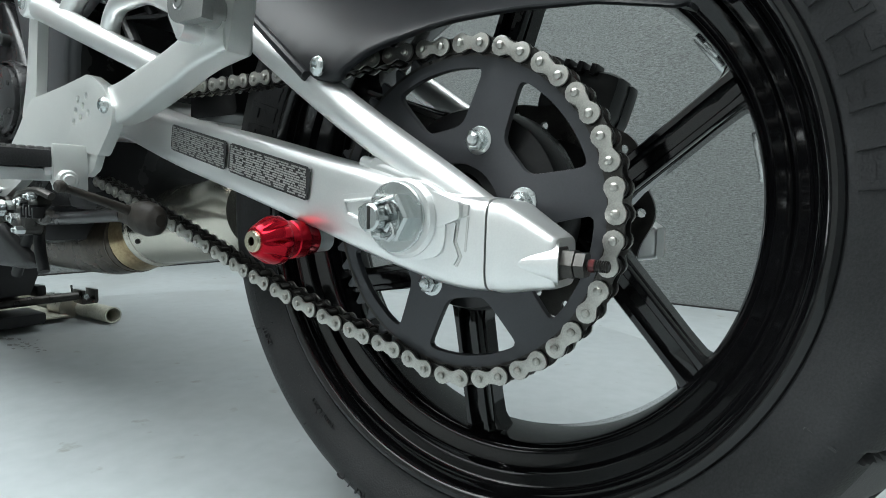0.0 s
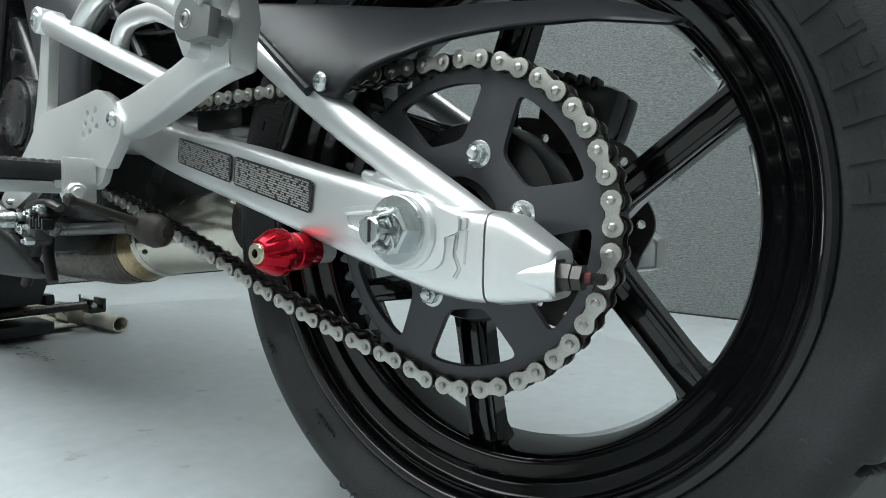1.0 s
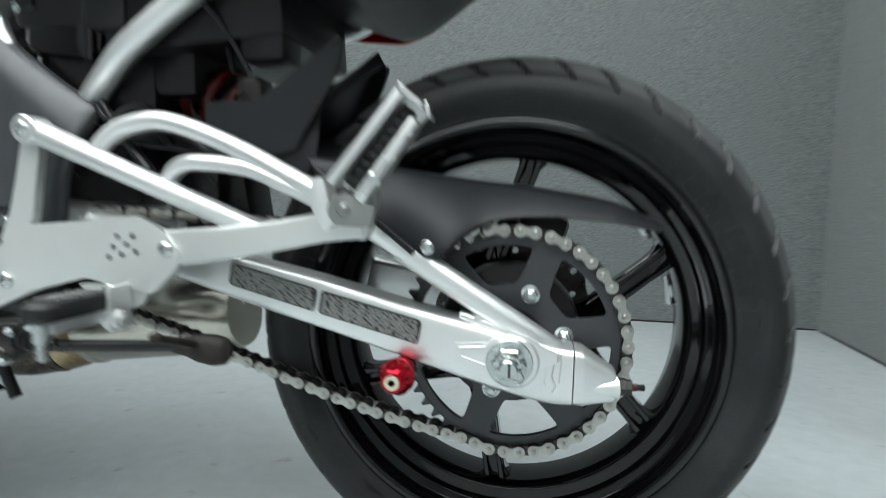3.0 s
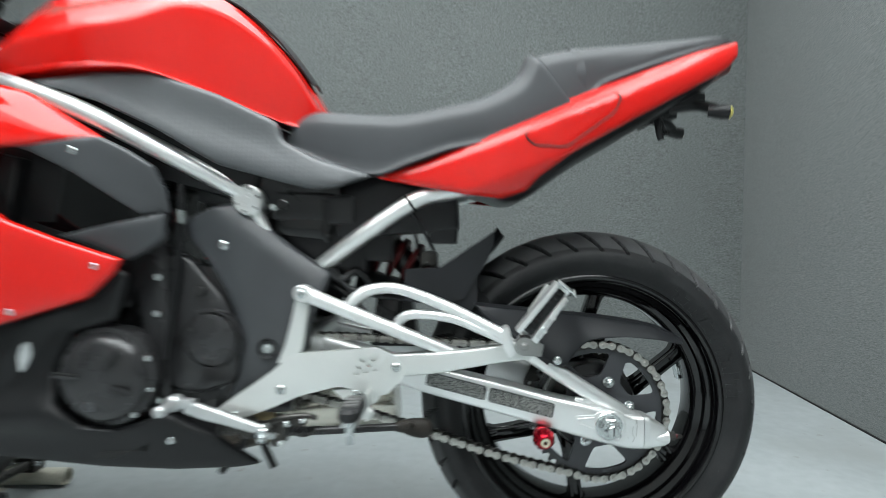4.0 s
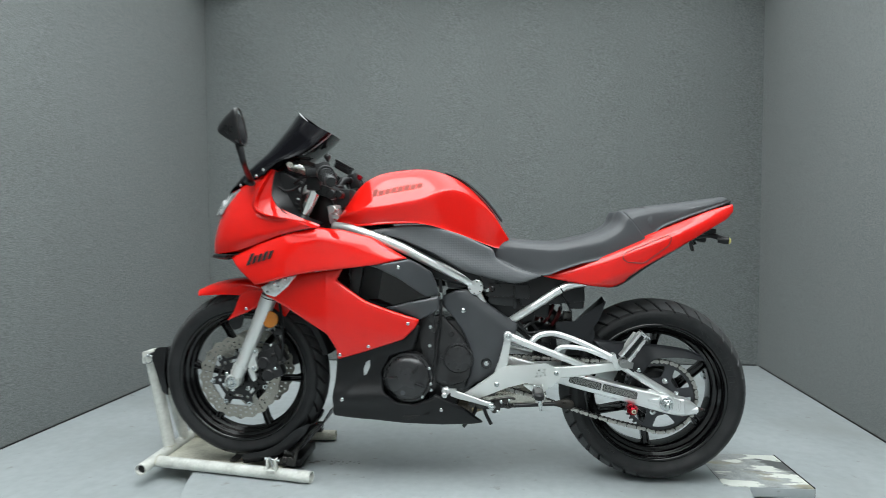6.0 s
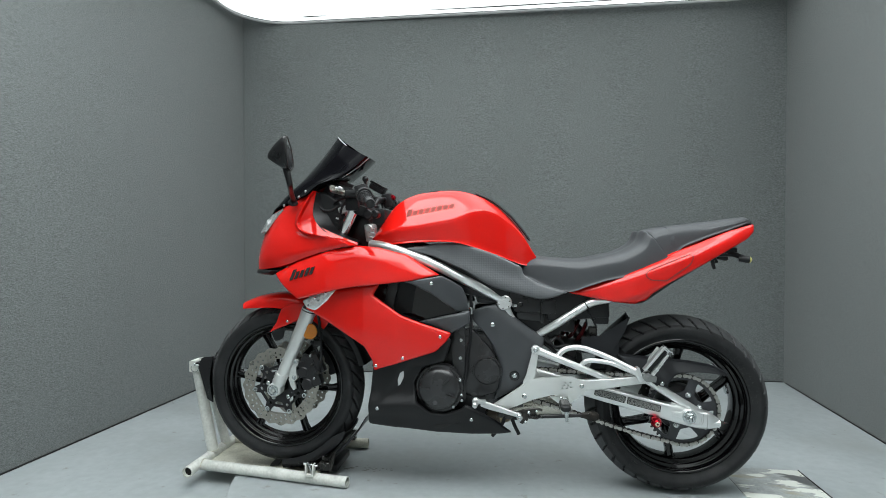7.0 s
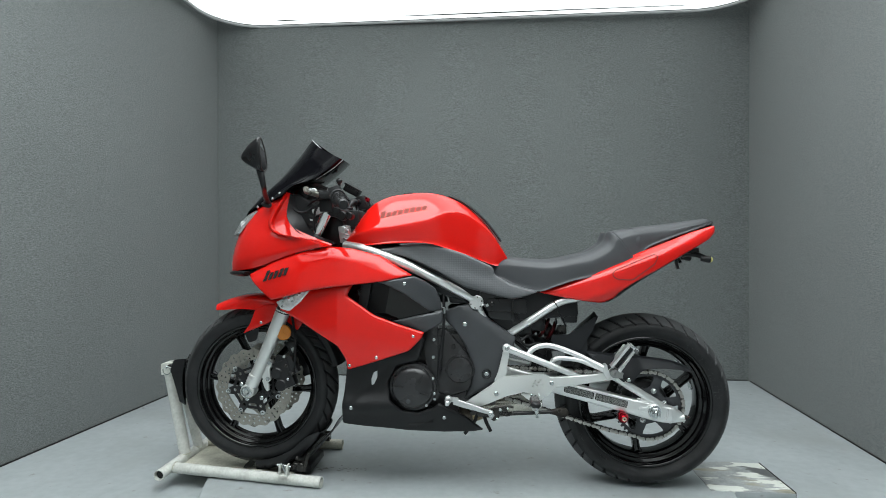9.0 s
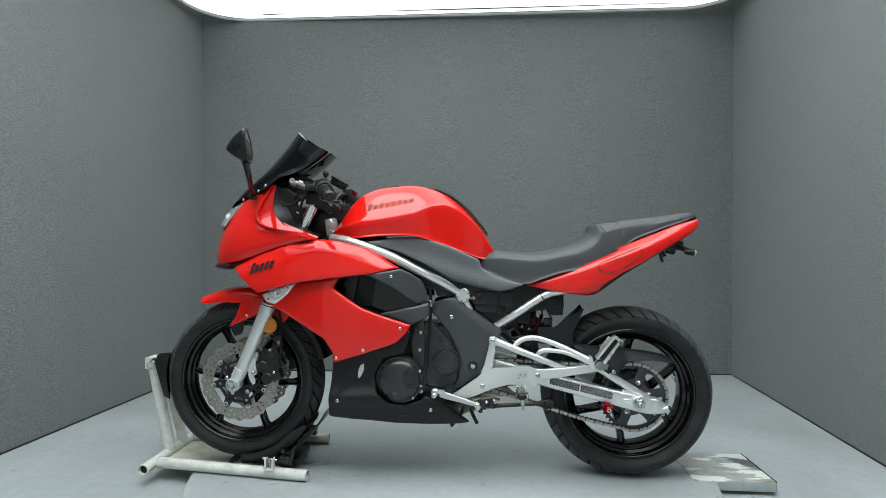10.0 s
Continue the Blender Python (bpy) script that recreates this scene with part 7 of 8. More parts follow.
for s in (1, -1):
    def flip_side(g):
        return g if s == 1 else mirrored(g)
    leg = part("fork_leg", flip_side(joined(sweep(LOWER, [0.021, 0.0215, 0.0245, 0.0265], 22, 4), disc((-1.4165, -0.103, 0.333), 0.0255, -0.024, 0.02, 32, 0.004), sweep([(-1.4065, -0.105, 0.352), (-1.391, -0.105, 0.388)], [0.0235, 0.0228], 22, 1))), BRACKET, bike, "silver fork lower leg")
    part("axle_bolt", flip_side(joined(revolve([(0.0, 0.001), (0.006, 0.001), (0.0065, -0.004), (0.0105, -0.005), (0.0115, -0.0025), (0.0145, -0.0025), (0.0155, -0.006), (0.0185, -0.0055), (0.0195, 0.0)], (-1.4165, -0.127, 0.333), 32))), ZINC, leg, "steel axle bolt")
    part("fork_tube", flip_side(sweep([(-1.30, -0.103, 0.595), (-1.205, -0.103, 0.805), (-1.112, -0.103, 1.01)], 0.0205, 20, 2)), CHROME, leg, "chromed fork tube")
    part("dust_seal", flip_side(sweep([(-1.291, -0.103, 0.617), (-1.284, -0.103, 0.635)], [0.027, 0.024], 20, 1)), SEMI, leg)
    lug = part("brake_lug", flip_side(slab(rounded([(-1.372, 0.424), (-1.352, 0.447), (-1.333, 0.442), (-1.333, 0.424), (-1.343, 0.410), (-1.341, 0.392), (-1.336, 0.374), (-1.344, 0.362), (-1.358, 0.364), (-1.382, 0.390)], 0.006), -0.1, -0.086, [ring_points((-1.342, 0.434), 0.0045, 10), ring_points((-1.348, 0.375), 0.0045, 10)], 0.002)), BRACKET, leg, "silver brake bracket lug")
    part("lug_tongue", flip_side(slab(rounded([(-1.372, 0.372), (-1.356, 0.373), (-1.345, 0.350), (-1.343, 0.334), (-1.352, 0.327), (-1.362, 0.342)], 0.007, 3), -0.099, -0.091, (), 0.002)), BRACKET, leg)
    for q in range(3):
        h = 0.36 + 0.011 * q
        part("leg_ring", flip_side(sweep([(-1.4165 + 0.435 * (h - 0.333), -0.105, h), (-1.4165 + 0.435 * (h - 0.329), -0.105, h + 0.004)], 0.0234, 22, 1)), BRACKET, leg)
part("triple_clamp", joined(box((-1.145, 0, 0.985), (0.06, 0.25, 0.025), 0.006, Matrix.Rotation(-0.38, 4, "Y")), box((-1.20, 0, 0.83), (0.07, 0.25, 0.03), 0.006, Matrix.Rotation(-0.38, 4, "Y"))), ALLOY, bike, "silver triple clamp")
for s in (-1, 1):
    cal = part("front_caliper", joined(box((-1.288, s * 0.088, 0.392), (0.066, 0.044, 0.105), 0.013, Matrix.Rotation(-0.35, 4, "Y")), disc((-1.312, s * 0.08, 0.397), 0.021, s * 0.034, 0.0, 24, 0.004), disc((-1.296, s * 0.08, 0.354), 0.021, s * 0.034, 0.0, 24, 0.004), box((-1.262, s * 0.088, 0.425), (0.034, 0.034, 0.07), 0.008, Matrix.Rotation(-0.5, 4, "Y")), box((-1.300, s * 0.094, 0.442), (0.04, 0.024, 0.03), 0.006, Matrix.Rotation(0.3, 4, "Y"))), SEMI, bike, "black twin piston front caliper")
    for x, z in ((-1.342, 0.434), (-1.348, 0.375)):
        g = joined(bolt((x, -0.100, z), 0.0085, 0.006))
        part("caliper_bolt", g if s < 0 else mirrored(g), ZINC, cal)
    for x, z, r in ((-1.276, 0.425, 0.006), (-1.268, 0.378, 0.0055), (-1.252, 0.398, 0.006), (-1.283, 0.458, 0.005)):
        g = joined(disc((x, -0.112, z), r, -0.004, 0.006, 12, 0.001), disc((x, -0.117, z), r * 0.5, -0.003, 0.002, 8, 0.0006))
        part("bleed_screw", g if s < 0 else mirrored(g), DARKSTEEL if r > 0.0057 else ZINC, cal)
    part("banjo", joined(sweep([(-1.262, s * 0.1, 0.395), (-1.25, s * 0.107, 0.41), (-1.245, s * 0.104, 0.45), (-1.25, s * 0.09, 0.52), (-1.262, s * 0.085, 0.60)], 0.005, 10, 5), disc((-1.262, s * 0.108, 0.395), 0.009, -0.004, 0.004, 16, 0.001)), BLACK, cal, "black brake hose")
    part("hose_clip", joined(box((-1.262, s * 0.088, 0.50), (0.03, 0.016, 0.022), 0.004), sweep([(-1.29, s * 0.085, 0.505), (-1.275, s * 0.09, 0.49), (-1.262, s * 0.09, 0.46)], 0.005, 10, 3)), SEMI, cal, "black hose clip")
refl = part("fork_reflector", joined(disc((-1.284, -0.11, 0.546), 0.0285, -0.008, 0.0, 40, 0.003)), AMBER, bike, "round amber reflector")
for k in range(3):
    a = math.pi / 2 + k * 2 * math.pi / 3
    part("lens_seam", moved(box((0.012, 0, 0), (0.024, 0.0012, 0.0014), 0.0003), Matrix.Translation((-1.284, -0.1184, 0.546)) @ Matrix.Rotation(-a, 4, "Y")), AMBER, refl)
part("reflector_bracket", slab(rounded([(-1.32, 0.53), (-1.27, 0.56), (-1.26, 0.54), (-1.30, 0.51)], 0.006), -0.109, -0.105), SEMI, bike)

# front fender
fend = []
for a, drop in ((116, 0.016), (108, 0.030), (98, 0.04), (87, 0.046), (76, 0.05), (64, 0.055), (52, 0.06)):
    ca, sa = math.cos(radians(a)), math.sin(radians(a))
    fend.append([(FRONT[0] + r * ca, y, FRONT[2] + r * sa) for y, r in ((-0.074, 0.334 - drop), (-0.072, 0.322), (-0.052, 0.337), (0, 0.343), (0.052, 0.337), (0.072, 0.322), (0.074, 0.334 - drop))])
fender = part("front_fender", patch(fend, 3, 4, thick=0.003), RED, bike, "glossy red front fender")
FSIDE = rounded([(-1.405, 0.622), (-1.37, 0.642), (-1.32, 0.645), (-1.305, 0.612), (-1.345, 0.578), (-1.452, 0.533), (-1.425, 0.57)], 0.006, 2)
for flip in (False, True):
    g = shell(FSIDE, lambda x, z: -0.083 + 0.08 * max(0, z - 0.61), 0.004, 0.02, 0.005)
    part("fender_side", mirrored(g) if flip else g, RED, fender, "red fender side")
FBR = rounded([(-1.445, 0.535), (-1.39, 0.556), (-1.40, 0.51), (-1.43, 0.50)], 0.008, 2)
part("fender_stay", slab(FBR, -0.08, -0.074), BLACK, fender)
part("fender_screw", bolt((-1.381, -0.083, 0.577), 0.0055, 0.003, 0.0, False), ZINC, fender)
mudflap = []
for a in (46, 38, 30, 22, 15.5):
    ca, sa = math.cos(radians(a)), math.sin(radians(a))
    mudflap.append([(FRONT[0] + r * ca, y, FRONT[2] + r * sa) for y, r in ((-0.07, 0.312), (-0.066, 0.333), (0, 0.338), (0.066, 0.333), (0.07, 0.312))])
part("fender_tail", patch([fend[-1][1:6]] + [row for row in mudflap], 3, 4, thick=0.003), BLACK, fender, "black rear fender flap")

# ---- handlebars, dash, mirror ----
for s in (-1, 1):
    bar = part("handlebar", sweep([(-1.108, s * 0.105, 0.995), (-1.092, s * 0.125, 1.03), (-1.075, s * 0.17, 1.035), (-1.052, s * 0.22, 1.021), (-1.003, s * 0.335, 0.988)], 0.011, 14, 4), SEMI, bike, "black handlebar")
    part("grip", sweep([(-1.050, s * 0.224, 1.020), (-1.042, s * 0.242, 1.014), (-1.024, s * 0.285, 1.002), (-1.007, s * 0.325, 0.991)], [0.021, 0.0195, 0.0185, 0.0185], 20, 4), RUBBER, bar, "black rubber grip")
    for k in range(6):
        t = 0.18 + 0.13 * k
        part("grip_rib", sweep([(-1.050 + 0.043 * t, s * (0.224 + 0.101 * t), 1.020 - 0.029 * t), (-1.048 + 0.043 * t, s * (0.228 + 0.101 * t), 1.0188 - 0.029 * t)], 0.0205 if k else 0.0215, 20, 1), RUBBER, bar)
    part("grip_flange", sweep([(-1.056, s * 0.211, 1.024), (-1.053, s * 0.218, 1.022), (-1.049, s * 0.227, 1.0195)], [0.022, 0.028, 0.0255], 28, 2), RUBBER, bar)
    part("bar_end", sweep([(-1.009, s * 0.321, 0.992), (-1.004, s * 0.333, 0.989), (-0.998, s * 0.347, 0.985)], [0.0165, 0.018, 0.0145], 20, 3), SEMI, bar, "black bar end weight")
    # black disc on the end, coloured as the shade of a hole
    part("bar_end_hole", sweep([(-0.9985, s * 0.3465, 0.985), (-0.9975, s * 0.3485, 0.9846)], 0.0085, 16, 1), SLOT, bar)
    switch = part("switch_box", joined(box((-1.066, s * 0.19, 1.032), (0.042, 0.045, 0.058), 0.010, Matrix.Rotation(-0.3, 4, "Y")), box((-1.045, s * 0.19, 1.018), (0.022, 0.035, 0.034), 0.006, Matrix.Rotation(-0.5, 4, "Y"))), BLACK, bar, "black switch housing")
    part("switch_button", box((-1.034, s * 0.185, 1.022), (0.010, 0.014, 0.010), 0.002), SEMI, switch)
    part("lever", sweep([(-1.128, s * 0.165, 1.032), (-1.148, s * 0.20, 1.037), (-1.142, s * 0.27, 1.034), (-1.124, s * 0.335, 1.032), (-1.112, s * 0.365, 1.034)], [0.010, 0.009, 0.0075, 0.0065, 0.009], 14, 4), STEEL if s < 0 else SEMI, bar, "control lever")
    part("lever_bracket", joined(box((-1.110, s * 0.165, 1.032), (0.045, 0.04, 0.026), 0.008), disc((-1.128, s * 0.165, 1.034), 0.012, -0.016, 0.016, 16, 0.002, "z")), BLACK, bar)
part("clutch_adjuster", joined(disc((-1.150, -0.165, 1.046), 0.011, -0.016, 0.0, 20, 0.002), sweep([(-1.150, -0.173, 1.046), (-1.165, -0.17, 1.05), (-1.178, -0.16, 1.045)], 0.007, 12, 2)), ALLOY, bike, "alloy clutch adjuster")
tilt = Matrix.Rotation(0.5, 4, "Y")
reservoir = part("reservoir", box((-1.112, 0.2, 1.083), (0.066, 0.045, 0.026), 0.007, tilt), BLACK, bike, "black brake fluid reservoir")
part("reservoir_lid", box((-1.1055, 0.2, 1.0965), (0.072, 0.05, 0.010), 0.004, tilt), SEMI, reservoir)
part("kill_switch", box((-1.043, 0.183, 1.045), (0.020, 0.02, 0.018), 0.004, Matrix.Rotation(0.5, 4, "Y")), ANODISED, bike, "red kill switch")
part("ball_mount", joined(revolve([(0.0, 0.0115)] + [(0.0115 * math.cos(radians(t)), 0.0115 * math.sin(radians(t))) for t in (60, 30, 0, -30, -60)] + [(0.005, -0.013), (0.005, -0.035)], (-1.073, -0.13, 1.086), 20, "z"), box((-1.085, -0.13, 1.05), (0.035, 0.022, 0.018), 0.004)), SEMI, bike, "black ball mount")
# instrument pod and the dark inner side panel
part("dash", joined(box((-1.215, 0, 1.045), (0.05, 0.20, 0.09), 0.02, Matrix.Rotation(0.55, 4, "Y")), box((-1.20, -0.04, 0.985), (0.06, 0.10, 0.09), 0.015)), COCKPIT, bike, "black instrument cluster")
part("dash_face", box((-1.196, 0, 1.06), (0.004, 0.17, 0.065), 0.002, Matrix.Rotation(0.55, 4, "Y")), SLOT, bike)
DASHSIDE = rounded([(-1.281, 0.993), (-1.262, 1.038), (-1.225, 1.043), (-1.165, 1.007), (-1.150, 0.95), (-1.152, 0.88), (-1.199, 0.885), (-1.24, 0.934)], 0.006, 2)
pod = part("dash_side", shell(DASHSIDE, lambda x, z: -0.122 + 0.12 * (x + 1.22) + 0.15 * max(0.0, 0.97 - z), 0.004, 0.02, 0.006), COCKPIT, bike, "black inner side panel of the cockpit")
part("panel_fold", sweep([(-1.262, -0.130, 1.03), (-1.235, -0.128, 0.985), (-1.20, -0.124, 0.978), (-1.165, -0.12, 1.0)], 0.004, 8, 4), BLACK, pod)
for k in range(4):
    part("vent_slot", box((-1.180 + 0.004 * (k % 2), -0.117, 0.965 - 0.016 * k), (0.016, 0.006, 0.006), 0.0015, Matrix.Rotation(0.3, 4, "Y")), ALLOY if k == 1 else SLOT, pod)
part("headset", joined(box((-1.095, 0, 0.985), (0.07, 0.25, 0.026), 0.008, Matrix.Rotation(0.4, 4, "Y")), disc((-1.112, -0.103, 0.99), 0.029, -0.014, 0.02, 28, 0.004, "z"), disc((-1.112, 0.103, 0.99), 0.029, -0.014, 0.02, 28, 0.004, "z")), COCKPIT, bike, "black top yoke")
part("clip_on_clamp", joined(box((-1.085, -0.125, 0.975), (0.045, 0.045, 0.035), 0.009, Matrix.Rotation(0.3, 4, "Y")), disc((-1.06, -0.13, 0.963), 0.017, -0.022, 0.02, 22, 0.004), disc((-1.037, -0.125, 0.963), 0.014, -0.018, 0.02, 20, 0.003), box((-1.115, -0.14, 1.0), (0.05, 0.03, 0.05), 0.01)), COCKPIT, bike, "black clip-on clamp and brackets")
part("cockpit_core", joined(box((-1.125, 0.02, 0.925), (0.10, 0.15, 0.13), 0.02, Matrix.Rotation(-0.38, 4, "Y")), box((-1.06, 0.03, 0.955), (0.07, 0.12, 0.07), 0.015)), COCKPIT, bike, "black brackets and loom round the steering head")
lock = part("ignition_lock", joined(box((-1.073, -0.05, 0.90), (0.036, 0.05, 0.062), 0.006, Matrix.Rotation(-0.15, 4, "Y")), disc((-1.075, -0.075, 0.915), 0.014, -0.014, 0.01, 20, 0.003)), ALLOY, bike, "cast alloy ignition lock")
for k in range(3):
    part("lock_rib", box((-1.062, -0.078, 0.917 - 0.017 * k), (0.022, 0.008, 0.006), 0.0018, Matrix.Rotation(0.25, 4, "Y")), CHROME, lock)
part("steering_stem", disc((-1.10, -0.02, 0.90), 0.03, -0.06, 0.06, 24, 0.004, "z"), COCKPIT, bike)
for pts, r in (([(-1.12, -0.15, 1.02), (-1.155, -0.14, 0.985), (-1.165, -0.125, 0.93), (-1.15, -0.11, 0.86)], 0.0045),
               ([(-1.085, 0.17, 1.02), (-1.075, 0.14, 0.98), (-1.08, 0.1, 0.90)], 0.006), ([(-1.135, -0.15, 1.02), (-1.16, -0.14, 1.015), (-1.19, -0.12, 1.0)], 0.004)):
    part("cable", sweep(pts, r, 10, 5), COCKPIT, bike, "black control cable")
# mirror: a faceted pod with its glass facing the rider
rim_line = rounded([(-0.050, 0.052), (-0.028, 0.049), (0.02, 0.026), (0.055, -0.010), (0.053, -0.032), (0.012, -0.046), (-0.03, -0.042), (-0.055, -0.005), (-0.058, 0.032)], 0.008, 2)
head_rows = []
for t, k, dy, dz in ((-0.058, 0.10, -0.012, -0.006), (-0.050, 0.30, -0.010, -0.005), (-0.030, 0.66, -0.005, -0.002), (-0.008, 0.96, 0, 0), (0.0, 1.0, 0, 0), (0.003, 0.97, 0, 0)):
    head_rows.append([(t, y * k + dy, z * k + dz) for y, z in rim_line + rim_line[:1]])
mir_m = Matrix.Translation((-1.239, -0.40, 1.131)) @ Matrix.Rotation(radians(12), 4, "Z")
mirror = part("mirror", moved(patch(head_rows, 2, 1), mir_m), SEMI, bike, "black rear view mirror on a stalk", crisp=50)
part("mirror_bezel", moved(joined(sweep([(0.003, y * 0.97, z * 0.97) for y, z in rim_line + rim_line[:1]], 0.0035, 8, 1)), mir_m), SLOT, mirror, "black mirror bezel")
part("mirror_glass", moved(([(0.0045, y * 0.88, z * 0.88) for y, z in rim_line] + [(0.001, y * 0.88, z * 0.88) for y, z in rim_line], [tuple(range(len(rim_line))), tuple(reversed(range(len(rim_line), 2 * len(rim_line))))] + [(i, (i + 1) % len(rim_line), (i + 1) % len(rim_line) + len(rim_line), i + len(rim_line)) for i in range(len(rim_line))]), mir_m), MIRROR, mirror, "mirror glass", smooth=False)
part("mirror_stalk", sweep([(-1.330, -0.148, 1.004), (-1.322, -0.165, 1.016), (-1.285, -0.27, 1.030), (-1.240, -0.385, 1.040), (-1.238, -0.40, 1.060), (-1.246, -0.40, 1.092)], [0.018, 0.0095, 0.0085, 0.0085, 0.0095, 0.011], 14, 5), BLACK, mirror, "black mirror stalk")

# ---- wheel chock ----
chock = thing("wheel_chock", (-1.43, 0, 0), "worn white tubular steel wheel chock holding the front tyre", "wheel chock")
TR = 0.0195


def hollow(points, r, n=20, steps=1):
    """An open pipe with a wall."""
    outer = sweep(points, r, n, steps, caps=False)
    inside = sweep(points, r - 0.003, n, steps, caps=False)
    k = len(outer[0])
    ends = [(i, (i + 1) % n, k + (i + 1) % n, k + i) for i in range(n)] + [(k - n + i, k - n + (i + 1) % n, 2 * k - n + (i + 1) % n, 2 * k - n + i) for i in range(n)]
    return outer[0] + inside[0], outer[1] + [tuple(i + k for i in reversed(f)) for f in inside[1]] + ends


near_rail = part("near_rail", hollow([(-1.735, -0.058, 0.021), (-1.1385, -0.1395, 0.021)], TR), WHITE, chock, "white painted steel tube")
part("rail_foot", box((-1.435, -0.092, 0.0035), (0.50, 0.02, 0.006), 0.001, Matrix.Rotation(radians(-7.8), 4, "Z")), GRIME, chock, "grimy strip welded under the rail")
# darker than the near rail: grime, plus its shade put into the colour
part("far_rail", hollow([(-1.735, 0.20, 0.021), (-1.163, 0.232, 0.021)], TR), GRIME, chock, "grimy white steel tube, shade included in its darker colour")
part("cross_tube", hollow([(-1.747, -0.133, 0.021), (-1.75, 0.04, 0.021), (-1.745, 0.235, 0.021)], TR), WHITE, chock, "white painted steel tube with open end")
# added black plug that stands in for the shade inside the pipe
part("tube_bore", disc((-1.747, -0.118, 0.021), TR - 0.0032, -0.002, 0.002, 24, 0.0004), SLOT, chock, "black disc for the shade inside the open tube")
part("weld_bead", sweep([(-1.7265, -0.0595 + 0.021 * math.cos(q * math.pi / 6), 0.021 + 0.0205 * math.sin(q * math.pi / 6)) for q in range(0, 7)], 0.0024, 6, 2), GRIME, chock, "rough weld bead")
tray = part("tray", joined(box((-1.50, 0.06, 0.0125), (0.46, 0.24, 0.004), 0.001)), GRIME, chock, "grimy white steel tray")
part("upright", hollow([(-1.7465, 0.043, 0.03), (-1.812, 0.043, 0.372)], 0.0212), WHITE, chock, "white painted steel upright")
part("weld_bead", sweep([(-1.7475 + 0.0205 * math.cos(q * math.pi / 6), 0.043 + 0.0205 * math.sin(q * math.pi / 6), 0.0385) for q in range(13)], 0.0025, 6, 2), GRIME, chock, "rough weld bead")
part("brace", hollow([(-1.738, 0.130, 0.028), (-1.815, 0.130, 0.305)], 0.0185), WHITE, chock, "white painted steel strut")
part("weld_bead", sweep([(-1.7415 + 0.0175 * math.cos(q * math.pi / 6), 0.130 + 0.0175 * math.sin(q * math.pi / 6), 0.0375) for q in range(13)], 0.0025, 6, 2), GRIME, chock, "rough weld bead")
part("lug", joined(slab(rounded([(-1.828, 0.352), (-1.829, 0.396), (-1.779, 0.402), (-1.766, 0.366), (-1.776, 0.358)], 0.005), 0.014, 0.020, [ring_points((-1.803, 0.384), 0.006, 10)], 0.001),
                   slab(rounded([(-1.828, 0.37), (-1.829, 0.396), (-1.779, 0.402), (-1.772, 0.37)], 0.005), 0.066, 0.072, (), 0.001),
                   sweep([(-1.822, 0.018, 0.392), (-1.822, 0.068, 0.392)], 0.006, 8, 1)), WHITE, chock, "white welded fork lug")
part("pin_ring", revolve([(0.0155 + 0.0018 * math.cos(a), 0.0018 * math.sin(a)) for a in [k * math.pi / 4 for k in range(9)]], (-1.802, 0.009, 0.371), 28), ZINC, chock, "steel pin with a ring")
part("pin_head", disc((-1.803, 0.014, 0.384), 0.0055, -0.008, 0.004, 12, 0.001), ZINC, chock)
edge = [(FRONT[0] + 0.3035 * math.cos(radians(a)), FRONT[2] + 0.3035 * math.sin(radians(a))) for a in (162, 167, 172, 177, 182, 187, 192, 196)]
part("front_cradle", slab(edge + [(-1.728, 0.262), (-1.745, 0.32), (-1.765, 0.385), (-1.752, 0.418), (-1.738, 0.424)], -0.028, -0.022, (), 0.001), SEMI, chock, "black steel cheek of the front cradle")
part("front_cradle", slab(edge + [(-1.728, 0.262), (-1.745, 0.32), (-1.775, 0.385), (-1.762, 0.418), (-1.738, 0.424)], 0.10, 0.106, (), 0.001), SEMI, chock, "black steel cheek of the front cradle")
part("cradle_plate", joined(box((-1.735, 0.037, 0.335), (0.006, 0.125, 0.14), 0.001, Matrix.Rotation(-0.1, 4, "Y")), box((-1.755, 0.04, 0.395), (0.045, 0.13, 0.006), 0.001, Matrix.Rotation(0.15, 4, "Y"))), SEMI, chock)
saddle = []
for a in (272, 277, 284, 293, 304, 318, 328):
    ca, sa = math.cos(radians(a)), math.sin(radians(a))
    saddle.append([(FRONT[0] + r * ca, y, FRONT[2] + r * sa) for y, r in ((-0.082, 0.266 if a < 325 else 0.29), (-0.076, 0.30), (-0.03, 0.307), (0.03, 0.307), (0.076, 0.30), (0.082, 0.266 if a < 325 else 0.29))])
part("pivot_cradle", patch(saddle, 3, 3, thick=0.004), SEMI, chock, "black pivoting tyre cradle")
for x in (-1.455, -1.368):
    part("cradle_foot", slab(rounded([(x + 0.032, 0.046), (x + 0.018, 0.026), (x - 0.006, 0.017), (x - 0.020, 0.018), (x - 0.012, 0.030), (x + 0.004, 0.046)], 0.004), -0.034, -0.022, (), 0.002), SEMI, chock, "black cradle foot")
part("clevis", joined(box((-1.289, -0.135, 0.058), (0.005, 0.026, 0.04), 0.0015), box((-1.263, -0.135, 0.058), (0.005, 0.026, 0.04), 0.0015), box((-1.276, -0.135, 0.040), (0.031, 0.03, 0.008), 0.002)), WHITE, chock, "white welded clevis")
part("clevis_pin", joined(sweep([(-1.302, -0.132, 0.076), (-1.25, -0.132, 0.070)], 0.0045, 10, 1), sweep([(-1.284, -0.14, 0.085), (-1.276, -0.144, 0.074), (-1.268, -0.146, 0.056)], 0.0032, 8, 3)), ZINC, chock, "steel split pin")
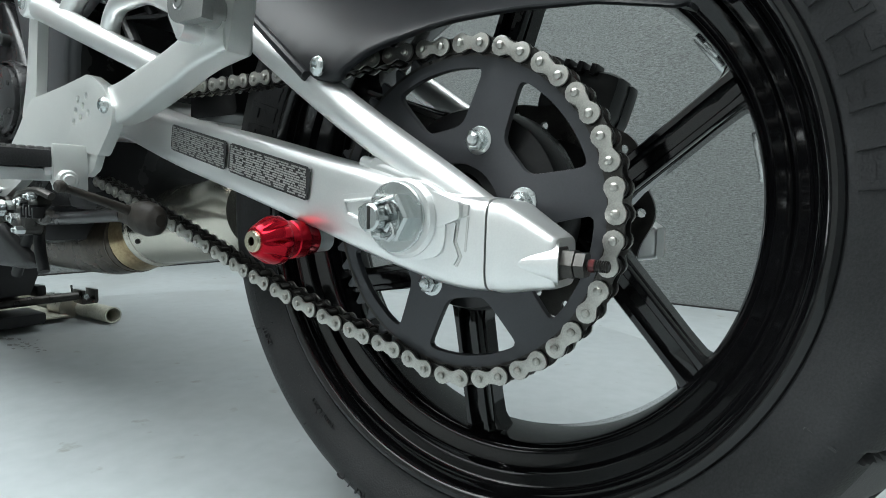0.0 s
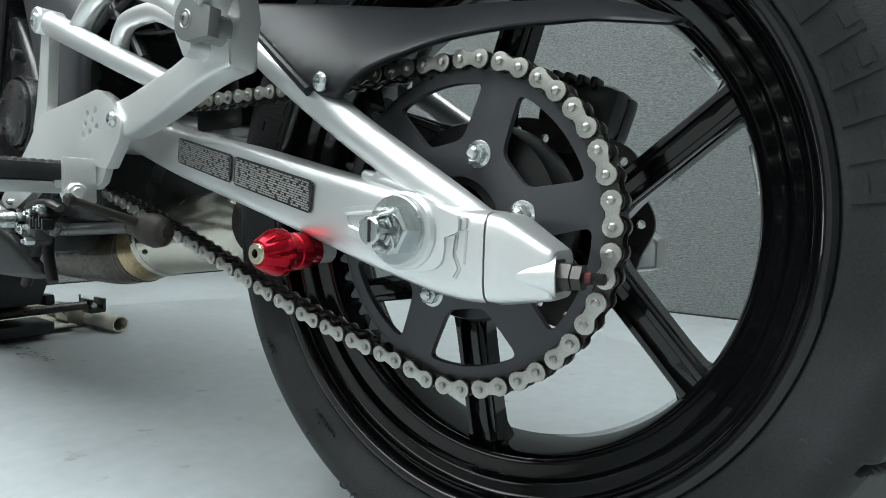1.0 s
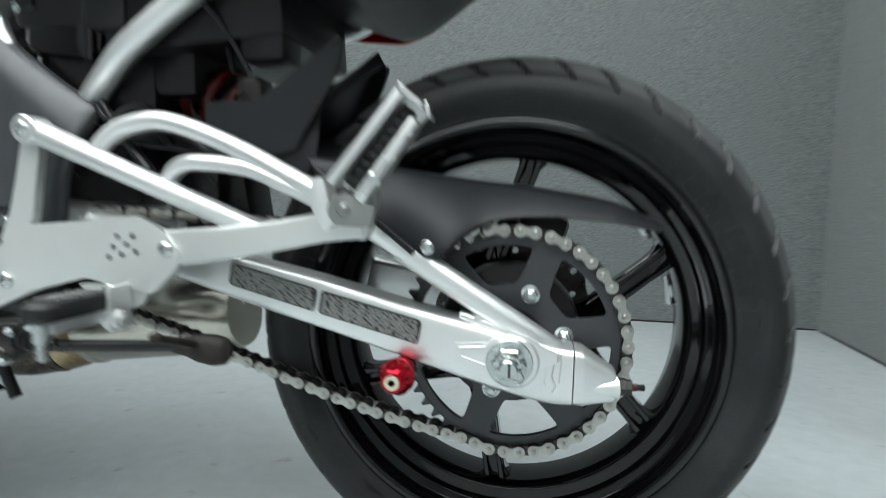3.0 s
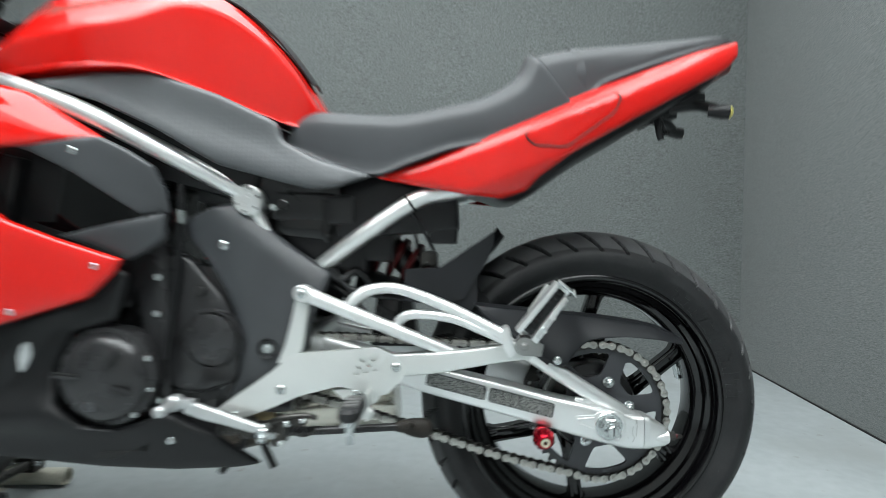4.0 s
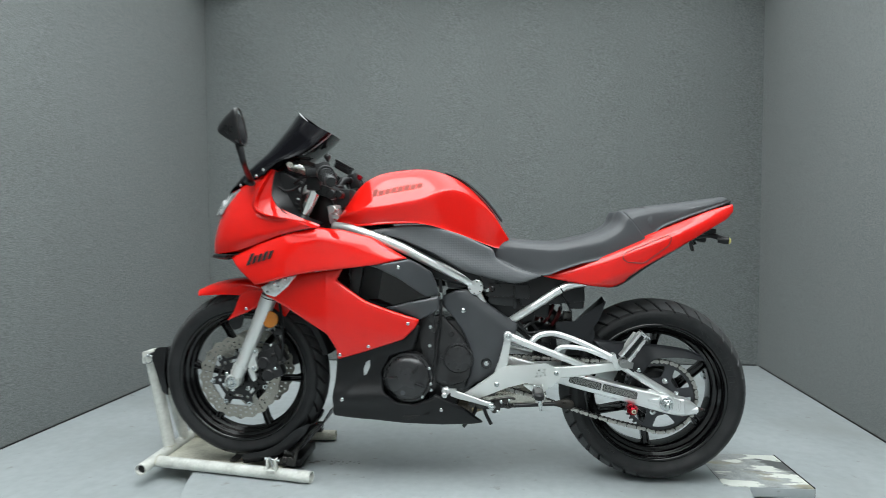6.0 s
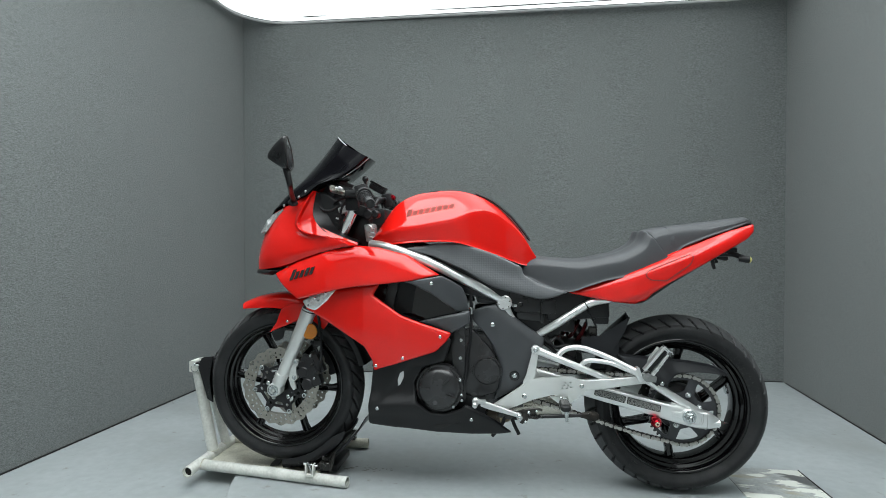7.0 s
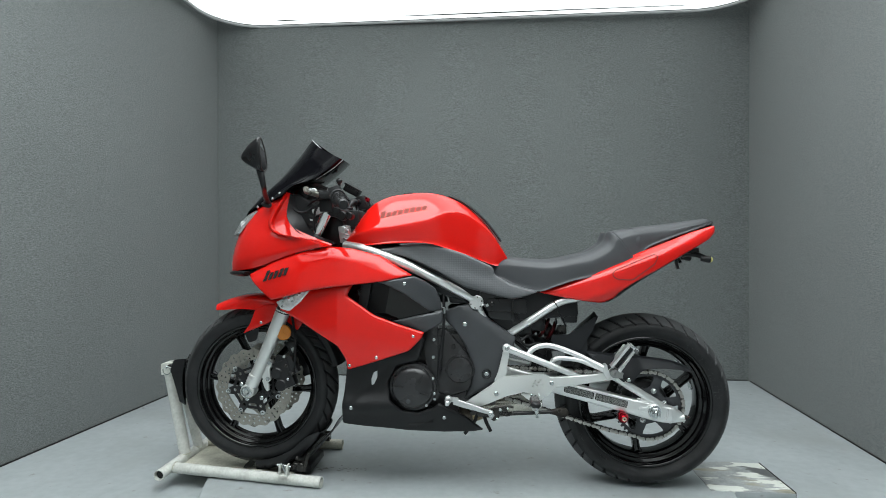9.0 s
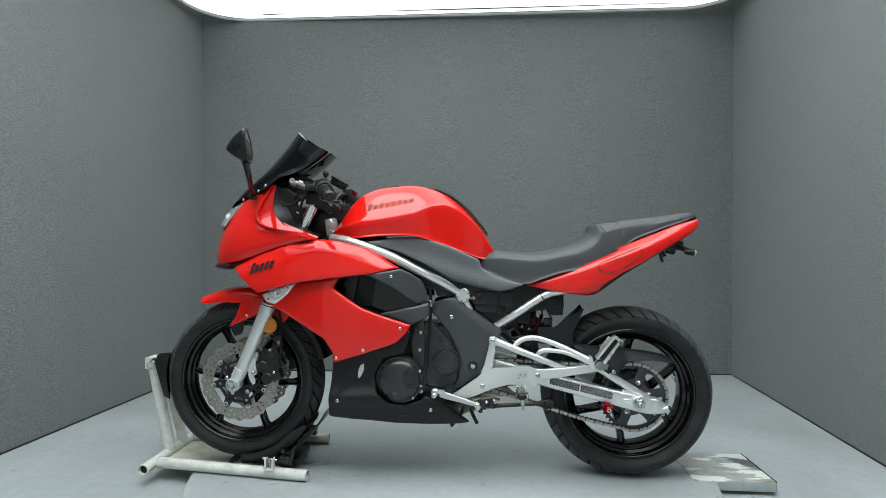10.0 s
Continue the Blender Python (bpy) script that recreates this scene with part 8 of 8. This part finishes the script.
part("pivot_shaft", joined(sweep([(-1.252, -0.12, 0.062), (-1.22, 0.18, 0.068)], 0.010, 14, 1), disc((-1.236, -0.115, 0.068), 0.013, -0.010, 0.008, 6, 0.002), disc((-1.222, -0.11, 0.064), 0.015, -0.012, 0.02, 20, 0.002)), DARKSTEEL, chock, "greasy steel pivot shaft")
part("latch", joined(sweep([(-1.232, -0.125, 0.098), (-1.222, -0.112, 0.088), (-1.218, -0.10, 0.074)], 0.0055, 10, 4), disc((-1.229, -0.128, 0.100), 0.007, -0.006, 0.005, 6, 0.001), sweep([(-1.210, -0.118, 0.048), (-1.203, -0.11, 0.080), (-1.196, -0.10, 0.108)], [0.006, 0.0065, 0.005], 10, 4)), DARKSTEEL, chock, "greasy steel latch rod")
part("cradle_lip", slab([(-1.205, 0.090), (-1.160, 0.138), (-1.116, 0.190), (-1.094, 0.226), (-1.0925, 0.224), (-1.112, 0.184), (-1.156, 0.131), (-1.198, 0.086)], -0.078, 0.078), SEMI, chock)
part("cradle_arm", box((-1.335, 0.115, 0.080), (0.19, 0.022, 0.028), 0.010, Matrix.Rotation(-0.06, 4, "Y")), SEMI, chock, "black cradle arm")
part("clevis", joined(box((-1.232, 0.188, 0.066), (0.05, 0.008, 0.03), 0.002), box((-1.232, 0.216, 0.066), (0.05, 0.008, 0.03), 0.002), box((-1.232, 0.202, 0.052), (0.05, 0.034, 0.010), 0.003)), DARKSTEEL, chock, "greasy dark steel clevis")
part("latch", joined(sweep([(-1.40, 0.186, 0.05), (-1.30, 0.188, 0.058), (-1.20, 0.19, 0.068)], 0.006, 10, 3), disc((-1.242, 0.185, 0.066), 0.008, -0.006, 0.004, 14, 0.001), sweep([(-1.262, 0.186, 0.066), (-1.268, 0.186, 0.088)], 0.0025, 8, 1)), ZINC, chock, "steel latch rod")
part("rail_sleeve", sweep([(-1.36, 0.192, 0.0265), (-1.30, 0.196, 0.0265)], 0.0262, 24, 1), STEEL, chock, "scuffed steel sleeve on the rail")
part("cradle_base", box((-1.255, 0.03, 0.028), (0.10, 0.16, 0.026), 0.006), SEMI, chock, "black pivot base of the cradle")


# greasy smudges on the platform beside the chock and on the floor by the wall
SMUDGE = material("greasy smudge", (0.15, 0.15, 0.14), 0.5, vary=0.25, scale=60, bump=0.0, other=(0.22, 0.22, 0.21))


def blots(centre, size, count, z, seed):
    """Thin uneven blots scattered round a centre."""
    pick = random.Random(seed)
    out = []
    for k in range(count):
        cx, cy = centre[0] + pick.gauss(0, size[0]), centre[1] + pick.gauss(0, size[1])
        r = pick.uniform(0.0015, 0.006)
        along = pick.uniform(0.6, 2.4)
        ring = [(cx + r * along * pick.uniform(0.5, 1.2) * math.cos(a), cy + r * pick.uniform(0.5, 1.2) * math.sin(a), z + 0.0004 * (k % 3)) for a in [2 * math.pi * q / 9 for q in range(9)]]
        out.append(([(cx, cy, z + 0.0004 * (k % 3))] + ring, [(0, q + 1, (q + 1) % 9 + 1) for q in range(9)]))
    return joined(*out)


tagged(part("smudge", joined(blots((-1.185, 0.03), (0.025, 0.012), 16, 0.0008, 2), blots((-1.085, 0.03), (0.028, 0.016), 22, 0.0008, 5)), SMUDGE, table, "dark greasy smudges", smooth=False), kind="stuff")
tagged(part("smudge", blots((-2.45, 0.86), (0.035, 0.02), 14, FLOOR_Z + 0.0008, 9), SMUDGE, room_floor, "dark greasy smudges", smooth=False), kind="stuff")
